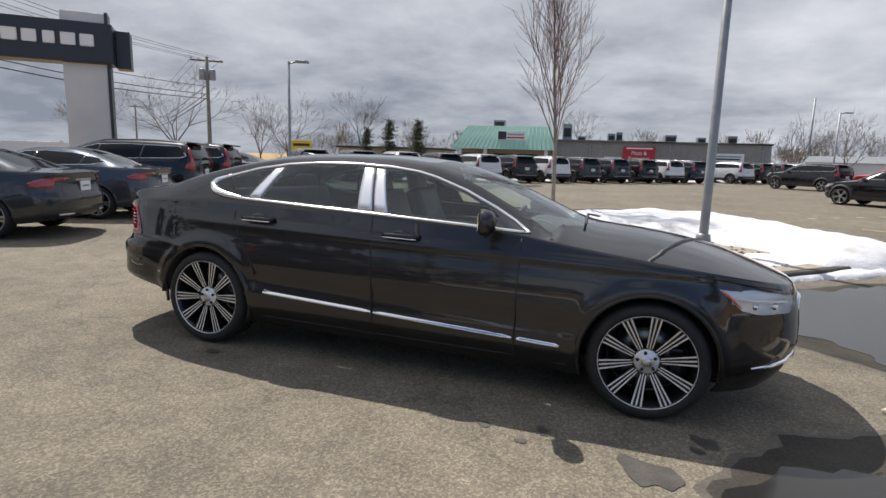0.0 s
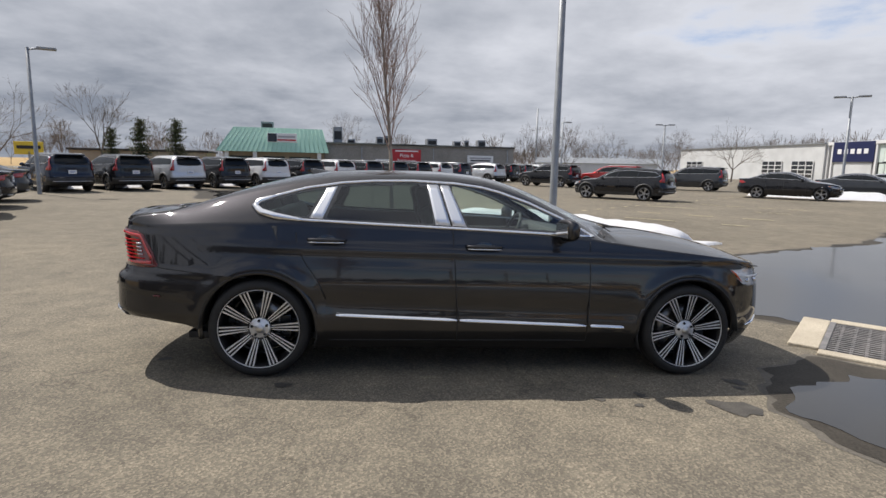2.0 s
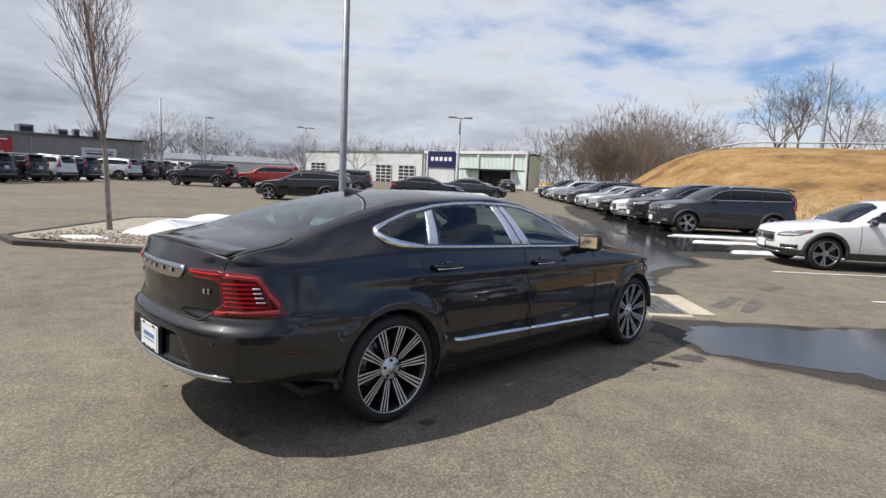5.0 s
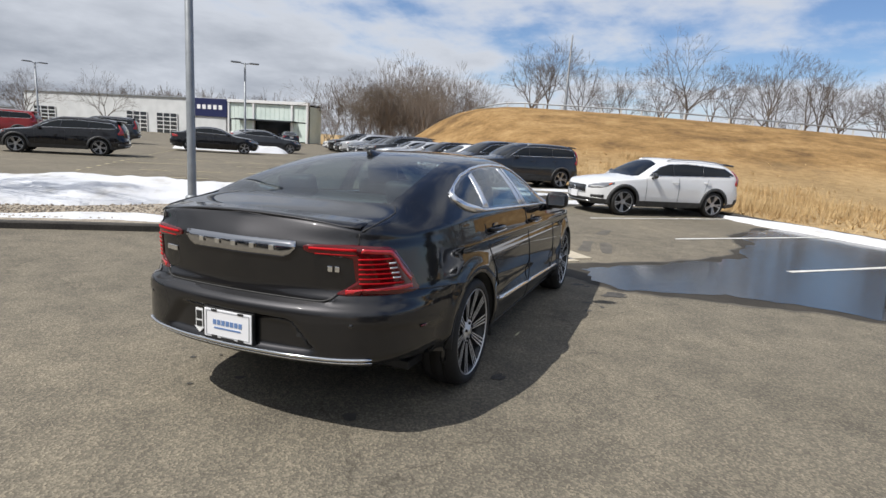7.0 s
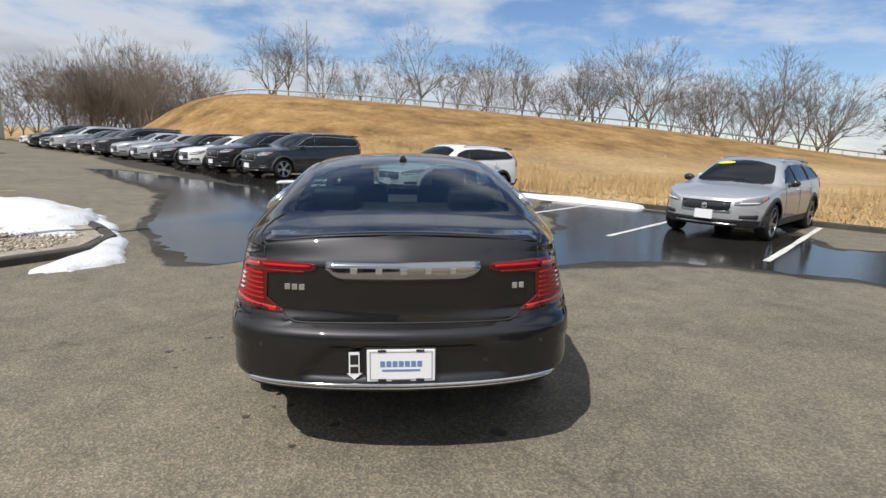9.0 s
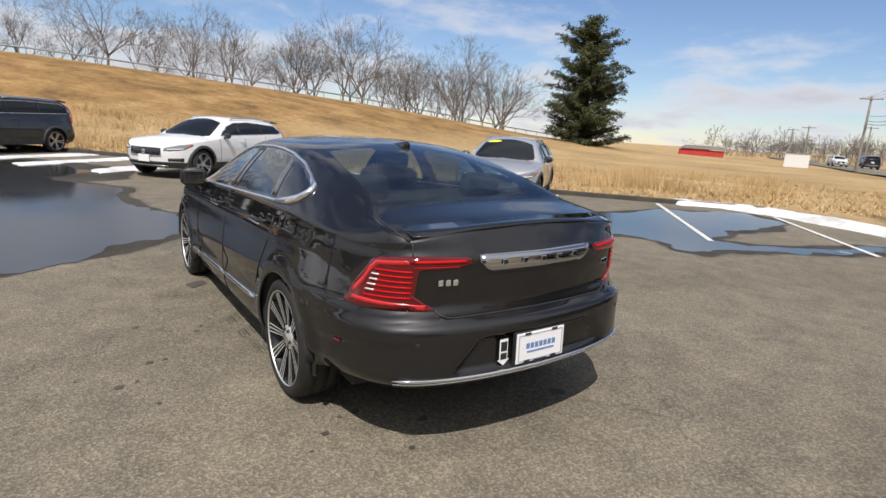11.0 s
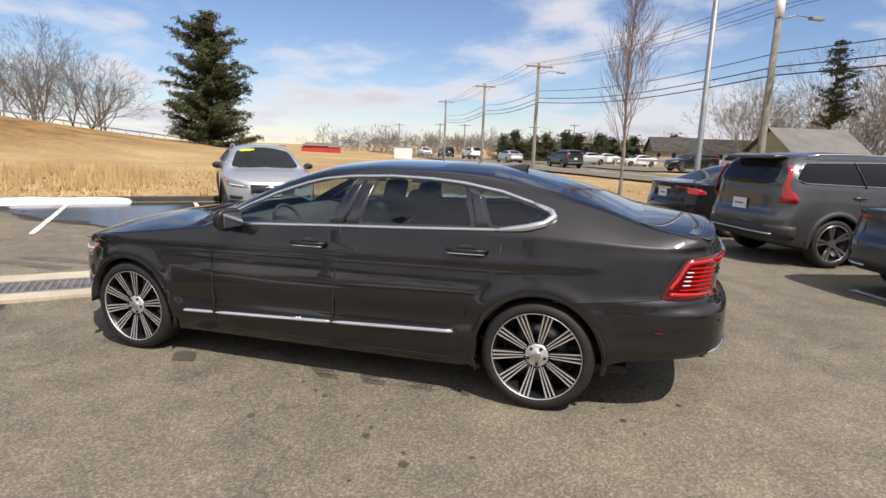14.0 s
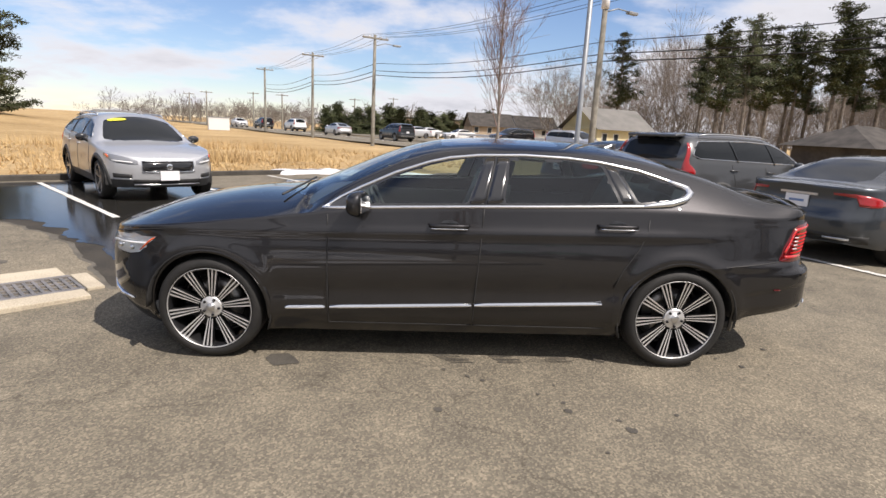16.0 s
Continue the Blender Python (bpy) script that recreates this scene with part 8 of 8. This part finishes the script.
for k in range(5):
    part("sign_mark", box((0.62, 0.05, 0.60), pose(37.3 + 0.98 * k, 0.36, 4.05), 0.03), PRINT_WHITE, sign)
part("glass_panel", box((0.08, 2.5, 4.7), pose(55.6, 2.3, 2.4), 0.01), GREEN_GLASS, show)
part("canopy", box((9.5, 1.2, 0.22), pose(49.0, 0.3, 2.66), 0.03), SHOP_GLASS, show)

# dealer's pillar sign
pylon = thing("pillar_sign", "tall grey pillar sign with a slate name board", "sign", at=pose(-17.9, 11.8, 0.03, 0, 0, 42))
part("pillar", box((1.38, 0.62, 6.2), pose(0, 0, 3.1), 0.03), WALL_WHITE, pylon, "pale grey metal pillar")
part("pillar_edge", box((0.10, 0.70, 6.25), pose(0.74, 0, 3.12), 0.02), SIGN_NAVY, pylon)
board = part("name_board", box((3.85, 1.0, 1.42), pose(-1.0, 0, 5.13), 0.06), SIGN_NAVY, pylon, "slate blue board with five pale marks")
for k, w in enumerate((0.46, 0.44, 0.36, 0.46, 0.44)):
    part("board_mark", box((w, 0.05, 0.42), pose(-2.15 + 0.57 * k, -0.52, 5.20), 0.05), PRINT_WHITE, board)
part("board_return", box((0.50, 0.8, 1.35), pose(1.20, 0.35, 5.03), 0.04), SIGN_NAVY, board)


# ---- lamp poles ----
def lamp_pole(label, x, y, height, heads, arm, radius, square=False, z=None, base=False, turn=0.0):
    lamp = thing("street_lamp", label, "street lamp", at=pose(x, y, on_earth(x, y) if z is None else z, 0, 0, turn))
    if base:
        part("concrete_base", lathe([(0.0, 0.04), (0.21, 0.04), (0.23, 0.02), (0.235, -0.35), (0.0, -0.35)], 24), CONCRETE, lamp, "concrete base")
        part("collar", lathe([(radius, 0.20), (radius + 0.035, 0.18), (radius + 0.045, 0.07), (radius, 0.07)], 20), STEEL, lamp)
        part("base_plate", box((0.26, 0.23, 0.03), pose(0, 0, 0.055), 0.006), STEEL, lamp)
    pole = lathe([(radius, 0.0), (radius * 0.75, height), (0, height)], 4 if square else 12)
    if square:
        for f in pole.faces:
            f.smooth = False
        bmesh.ops.rotate(pole, matrix=Matrix.Rotation(radians(45), 3, "Z"), verts=pole.verts)
    part("pole", pole, STEEL, lamp, "grey steel pole")
    for s in heads:
        part("arm", tube([(0, 0, height - 0.08), (s * arm, 0, height - 0.02)], 0.035, 6), STEEL, lamp)
        part("lamp_head", box((0.62, 0.30, 0.10), pose(s * (arm + 0.28), 0, height), 0.03), STEEL, lamp, "flat grey lamp head")
    return lamp


lamp_pole("grey steel lamp pole in the snowy island", 2.53, 5.68, 7.6, (1,), 0.4, 0.072, z=0.16, base=True, turn=45)
lamp_pole("grey steel lamp pole behind parked cars", -3.5, -9.8, 7.6, (1,), 0.4, 0.068, turn=45)
lamp_pole("tall lamp pole with one flat head", -14.2, 19.1, 5.6, (1,), 0.35, 0.08, turn=20)
lamp_pole("tall lamp pole with two flat heads", 26.0, 25.5, 5.75, (1, -1), 0.3, 0.08, turn=-40)
lamp_pole("tall lamp pole far across the lot", 16.0, 47.0, 5.6, (1,), 0.35, 0.08, turn=20)
lamp_pole("tall lamp pole before the showroom", 26.0, 47.0, 5.6, (1, -1), 0.3, 0.08, turn=-10)


def utility_pole(label, x, y, height, turn, can=False, light=False, arms=1, extra=0.0):
    pole = thing("utility_pole", label, "utility pole", at=pose(x, y, on_earth(x, y) - 0.05, 0, 0, turn))
    part("pole", lathe([(0.15, 0), (0.10, height + extra), (0, height + extra)], 10), WOOD_POLE, pole)
    if extra:
        part("collar", lathe([(0.10, height - 0.65), (0.165, height - 0.62), (0.165, height), (0.10, height + 0.04)], 14), SIGN_WHITE, pole, "pale metal collar round the pole")
    for k in range(arms):
        part("crossarm", box((2.0, 0.10, 0.11), pose(0, 0.1, height - 0.25 - 0.6 * k), 0.01), WOOD_POLE, pole)
        for q in (-0.9, -0.45, 0.45, 0.9):
            part("insulator", lathe([(0.03, 0), (0.045, 0.05), (0.02, 0.12), (0, 0.12)], 8, pose(q, 0.1, height - 0.2 - 0.6 * k)), SIGN_WHITE, pole)
    if can:
        for q in (-0.32, 0.32):
            part("transformer", lathe([(0, 0), (0.2, 0), (0.21, 0.04), (0.21, 0.62), (0.16, 0.70), (0, 0.70)], 14, pose(q, 0, height - 1.5)), STEEL, pole, "grey transformer can")
    if light:
        part("lamp_arm", tube([(0, 0, height - 0.75), (-0.8, 0, height - 0.5), (-1.5, 0, height - 0.52)], 0.03, 6), STEEL, pole)
        part("lamp_head", box((0.6, 0.22, 0.12), pose(-1.75, 0, height - 0.55), 0.03), STEEL, pole)
    return pole


POLES = [(20.5, -66.0, 7.6), (11.2, -48.8, 7.6), (4.4, -36.9, 7.7), (-6.9, -20.5, 7.4), (-20.0, 1.0, 7.8), (-26.0, 27.3, 7.6), (-66.0, 58.6, 7.6)]
for k, (x, y, h) in enumerate(POLES):
    d = POLES[min(k + 1, 6)][0] - POLES[max(k - 1, 0)][0], POLES[min(k + 1, 6)][1] - POLES[max(k - 1, 0)][1]
    utility_pole("weathered wooden utility pole along the road", x, y, h, math.degrees(math.atan2(d[1], d[0])) - 90, k == 5, k in (2, 3), 1 if k != 3 else 0, 1.6 if k == 3 else 0.0)
CABLE = shader("black_cable", (0.015, 0.015, 0.015), 0.6)
for k in range(len(POLES) - 1):
    (x0, y0, h0), (x1, y1, h1) = POLES[k], POLES[k + 1]
    ln = math.dist((x0, y0), (x1, y1))
    nx, ny = -(y1 - y0) / ln, (x1 - x0) / ln
    for off, drop, r in ((-0.9, 0.1, 0.012), (-0.4, 0.1, 0.012), (0.45, 0.1, 0.012), (0.9, 0.1, 0.012), (0.15, 1.9, 0.020), (0.15, 2.4, 0.026), (0.15, 2.7, 0.030)):
        pts = []
        for i in range(13):
            t = i / 12
            x, y = x0 + (x1 - x0) * t + nx * off, y0 + (y1 - y0) * t + ny * off
            pts.append((x, y, h0 + (h1 - h0) * t - drop - 0.45 * math.sin(math.pi * t) * ln / 22))
        tagged(part("power_line", tube(pts, r, 4), CABLE), "thin black overhead cable between poles", "cable", "overhead cables")
for x, y, h in ((26, -95, 6), (34, -105, 6.5), (14, -98, 6), (40, -98, 6), (8, -110, 7), (48, -110, 6)):
    utility_pole("thin far pole by the road", x, y, h, 20)

# road beyond the field
def strip(name, pts, width, lift, material, label, category):
    V, F = [], []
    for i, (x, y) in enumerate(pts):
        p, q = pts[max(i - 1, 0)], pts[min(i + 1, len(pts) - 1)]
        ln = math.dist(p, q)
        nx, ny = -(q[1] - p[1]) / ln, (q[0] - p[0]) / ln
        for s in (-0.5, 0.5):
            V.append((x + nx * width * s, y + ny * width * s, earth_at(x, y) + lift))
    for i in range(len(pts) - 1):
        F.append((2 * i, 2 * i + 1, 2 * i + 3, 2 * i + 2))
    return tagged(raw(name, V, F, material), label, category, kind="structure")


ROAD = [(62, -140), (34, -95), (16, -66), (4, -48), (-6, -33), (-17, -17), (-31, 4), (-38, 25), (-45, 55), (-52, 100)]
strip("road", dense(ROAD, 3.0), 9.5, 0.12, ASPHALT, "two-lane asphalt road past the lot", "road")
strip("road_line", dense(ROAD, 3.0), 0.25, 0.135, LINE, "faded centre line", "line")
strip("far_lot", dense([(16, -92), (8, -78), (-9, -51)], 3.0), 13.0, 0.10, ASPHALT, "asphalt lot beyond the road", "asphalt")
for kind, c, x, y, h in (("sedan", "white", -3.5, -72.0, 30), ("sedan", "white", 1.0, -76.0, 30), ("suv", "black", -7.5, -50.0, 30), ("sedan", "silver", 2.5, -66.5, 30), ("suv", "white", 18.5, -72.5, -58), ("suv", "dark grey", 3.6, -51.0, -58), ("sedan", "silver", 11.0, -61.5, -58), ("sedan", "white", 31, -88, 122), ("suv", "black", 26, -84, -58), ("suv", "silver", -9.5, -33.0, 122)):
    car = copy_thing(MADE[(kind, c, "in the row before the shops")], Matrix()) if (kind, c, "in the row before the shops") in MADE else make_car(kind, c, "stopped on the road")
    car.matrix_world = pose(x, y, earth_at(x, y) + 0.13, 0, 0, h)
    tagged(car, label=f"{c} {'SUV' if kind == 'suv' else 'sedan'} standing on the far road")


V = [(-1.85 + r * math.cos(q) * 1.25, -13.1 + r * math.sin(q), earth_at(-1.85, -13.1) + 0.10 - 0.05 * r) for r in (0.01, 0.8, 1.7) for q in np.linspace(0, 6.0, 20)]
MULCH = mottled("brown_mulch", (0.035, 0.024, 0.016), (0.085, 0.060, 0.040), 9.0, 0.95, grain=0.8, grain_scale=40.0)
tagged(raw("mulch_bed", V, [(20 * j + k, 20 * j + (k + 1) % 20, 20 * j + 20 + (k + 1) % 20, 20 * j + 20 + k) for j in range(2) for k in range(20)], MULCH, smooth=True), "dark brown mulch bed round the young tree", "mulch", kind="structure")


# houses beyond the road
def gable_house(label, x, y, turn, w, d, wall_h, roof_h, wall, roof, windows=()):
    house = thing("house", label, "house", at=pose(x, y, on_earth(x, y), 0, 0, turn))
    part("wall", box((w, d, wall_h), pose(0, 0, wall_h / 2), 0.02), wall, house)
    bm = bmesh.new()
    v = [bm.verts.new(p) for p in ((-w / 2 - 0.3, -d / 2 - 0.4, wall_h - 0.1), (w / 2 + 0.3, -d / 2 - 0.4, wall_h - 0.1), (w / 2 + 0.3, d / 2 + 0.4, wall_h - 0.1), (-w / 2 - 0.3, d / 2 + 0.4, wall_h - 0.1), (-w / 2 - 0.3, 0, wall_h + roof_h), (w / 2 + 0.3, 0, wall_h + roof_h))]
    for f in ((0, 1, 5, 4), (2, 3, 4, 5), (3, 2, 1, 0)):
        bm.faces.new([v[k] for k in f])
    part("roof", bm, roof, house)
    for s in (-1, 1):
        bm = bmesh.new()
        bm.faces.new([bm.verts.new(p) for p in ((s * w / 2, -d / 2, wall_h), (s * w / 2, d / 2, wall_h), (s * w / 2, 0, wall_h + roof_h - 0.15))])
        bmesh.ops.solidify(bm, geom=list(bm.faces), thickness=0.05)
        part("gable", bm, wall, house)
    for wx, wy, wz, ww, wh, face in windows:
        mm = pose(wx, d / 2 * face + 0.02 * face, wz) if face else pose(w / 2 + 0.02, wy, wz, 0, 0, 90)
        win = part("window", box((ww, 0.06, wh), mm, 0.01), SIGN_WHITE, house)
        part("pane", box((ww * 0.82, 0.08, wh * 0.85), mm), SHOP_GLASS, win)
    return house


gable_house("pale yellow house with a grey shingle roof", -13.6, -40.5, 24, 5.2, 4.2, 2.15, 1.55, YELLOW_WALL, ROOF_GREY, ((-1.9, 0, 1.5, 0.5, 0.6, 1), (-0.7, 0, 1.5, 0.5, 0.6, 1), (0.8, 0, 1.5, 0.5, 0.6, 1), (1.9, 0, 1.5, 0.5, 0.6, 1), (0, 0.0, 1.5, 0.6, 0.8, 0)))
gable_house("dark timbered house far beyond the road", -8.0, -78.0, 10, 6.0, 5.0, 2.2, 1.8, TAN_WALL, ROOF_DARK, ((-2, 0, 1.6, 0.7, 0.8, 1), (0.5, 0, 1.6, 0.7, 0.8, 1), (2.4, 0, 1.6, 0.7, 0.8, 1)))
gable_house("dark timbered house far beyond the road", -15.0, -82.0, 10, 6.0, 5.0, 2.2, 1.8, WALL_WHITE, ROOF_DARK, ((-1, 0, 1.6, 0.7, 0.8, 1), (1.4, 0, 1.6, 0.7, 0.8, 1)))
rail_fence = thing("fence", "low white guard fence beyond the far lot", "fence", at=pose(-6.5, -66.0, 0.1, 0, 0, -58))
part("rail", box((30, 0.08, 0.28), pose(0, 0, 0.85), 0.01), SIGN_WHITE, rail_fence)
for k in range(9):
    part("post", box((0.12, 0.12, 1.0), pose(-14.4 + 3.6 * k, 0, 0.5), 0.01), SIGN_WHITE, rail_fence)
hut = thing("pavilion", "brown hip-roofed pavilion among the trees", "pavilion", at=pose(-27.5, -31.5, 0.05, 0, 0, 20))
part("wall", box((6.0, 5.0, 1.7), pose(0, 0, 0.85), 0.02), ROOF_DARK, hut)
bm = bmesh.new()
v = [bm.verts.new(p) for p in ((-3.6, -3.1, 1.6), (3.6, -3.1, 1.6), (3.6, 3.1, 1.6), (-3.6, 3.1, 1.6), (-1.2, 0, 3.0), (1.2, 0, 3.0))]
for f in ((0, 1, 5, 4), (1, 2, 5), (2, 3, 4, 5), (3, 0, 4), (3, 2, 1, 0)):
    bm.faces.new([v[k] for k in f])
part("roof", bm, ROOF_DARK, hut, "brown hip roof")
red = thing("shop_building", "long red-banded shop far across the field", "building", at=pose(45.5, -78.0, earth_at(45.5, -78), 0, 0, 32) @ Matrix.Scale(0.56, 4))
part("wall", box((11, 6, 1.5), pose(0, 0, 0.75), 0.02), RED_WALL, red)
part("red_band", box((7, 6.2, 0.5), pose(1.5, 0, 1.6), 0.02), RED_WALL, red)
bm = bmesh.new()
v = [bm.verts.new(p) for p in ((-5.8, -3.4, 1.8), (5.8, -3.4, 1.8), (5.8, 3.4, 1.8), (-5.8, 3.4, 1.8), (-4.8, 0, 2.7), (4.0, 0, 2.7))]
for f in ((0, 1, 5, 4), (1, 2, 5), (2, 3, 4, 5), (3, 0, 4), (3, 2, 1, 0)):
    bm.faces.new([v[k] for k in f])
part("roof", bm, ROOF_GREY, red)
tan = thing("shop_building", "tan low shops beyond the road", "building", at=pose(-1.0, -105, 0.05, 0, 0, 8))
part("wall", box((16, 7, 3.0), pose(0, 0, 1.5), 0.02), TAN_WALL, tan)
part("roof", box((16.4, 7.4, 0.3), pose(0, 0, 3.1), 0.02), ROOF_DARK, tan)
for k in range(5):
    part("window", box((1.8, 0.08, 1.2), pose(-6 + 3 * k, 3.52, 1.3), 0.01), SHOP_GLASS, tan)
cabinet = thing("utility_cabinet", "plain white utility cabinet on the field", "cabinet", at=pose(25.3, -63.6, earth_at(25.3, -63.6), 0, 0, 25))
part("cabinet_body", box((2.3, 1.2, 1.45), pose(0, 0, 0.72), 0.04), SIGN_WHITE, cabinet)
part("cabinet_roof", box((2.4, 1.3, 0.08), pose(0, 0, 1.48), 0.02), STEEL, cabinet)
board = thing("roadside_sign", "white roadside sign board on a post", "sign", at=pose(-11.6, -42.0, 0.1, 0, 0, 20))
part("post", box((0.15, 0.15, 1.6), pose(0, 0, 0.8), 0.01), STEEL, board)
part("sign_panel", box((1.1, 0.12, 1.0), pose(0, 0, 1.9), 0.05), SIGN_WHITE, board)
board = thing("roadside_sign", "yellow shop sign on a post beyond parked cars", "sign", at=pose(-22.5, 33.0, 0.05, 0, 0, 25))
part("post", box((0.12, 0.12, 1.8), pose(0, 0, 0.9), 0.01), STEEL, board)
part("sign_panel", box((1.5, 0.12, 0.8), pose(0, 0, 2.0), 0.03), SIGN_YELLOW, board)
part("print_bar", box((1.2, 0.02, 0.2), pose(0, -0.07, 2.05)), PRINT_BLACK, board)
fence = thing("fence", "long white board fence beyond the road", "fence", at=pose(-38, 14, 0.05, 0, 0, 62))
part("rail", box((26, 0.08, 1.0), pose(0, 0, 1.2), 0.02), SIGN_WHITE, fence)
for k in range(9):
    part("post", box((0.14, 0.14, 1.8), pose(-12.8 + 3.2 * k, 0, 0.9), 0.01), SIGN_WHITE, fence)
mast = thing("radio_mast", "thin lattice radio mast beyond the bank", "mast", at=pose(68, 12, earth_at(68, 12)))
part("mast_pole", lathe([(0.22, 0), (0.10, 10), (0, 10)], 5), STEEL, mast)
mast = thing("radio_mast", "thin tall mast far behind the shops", "mast", at=pose(21, 74, 0.05))
part("mast_pole", lathe([(0.16, 0), (0.10, 9.5), (0, 9.5)], 6), STEEL, mast)

# guard rail along the ridge
rail = thing("guard_rail", "pale steel guard rail along the top of the bank", "guard rail")
ridge = [(56 - 0.0 * y, y) for y in np.arange(20, -62, -2.0)]
part("rail_beam", tube([(x, y, earth_at(x, y) + 0.62) for x, y in ridge], 0.10, 4), STEEL, rail)
for x, y in ridge:
    part("rail_post", box((0.14, 0.14, 0.7), pose(x, y, earth_at(x, y) + 0.32), 0.01), WALL_WHITE, rail)
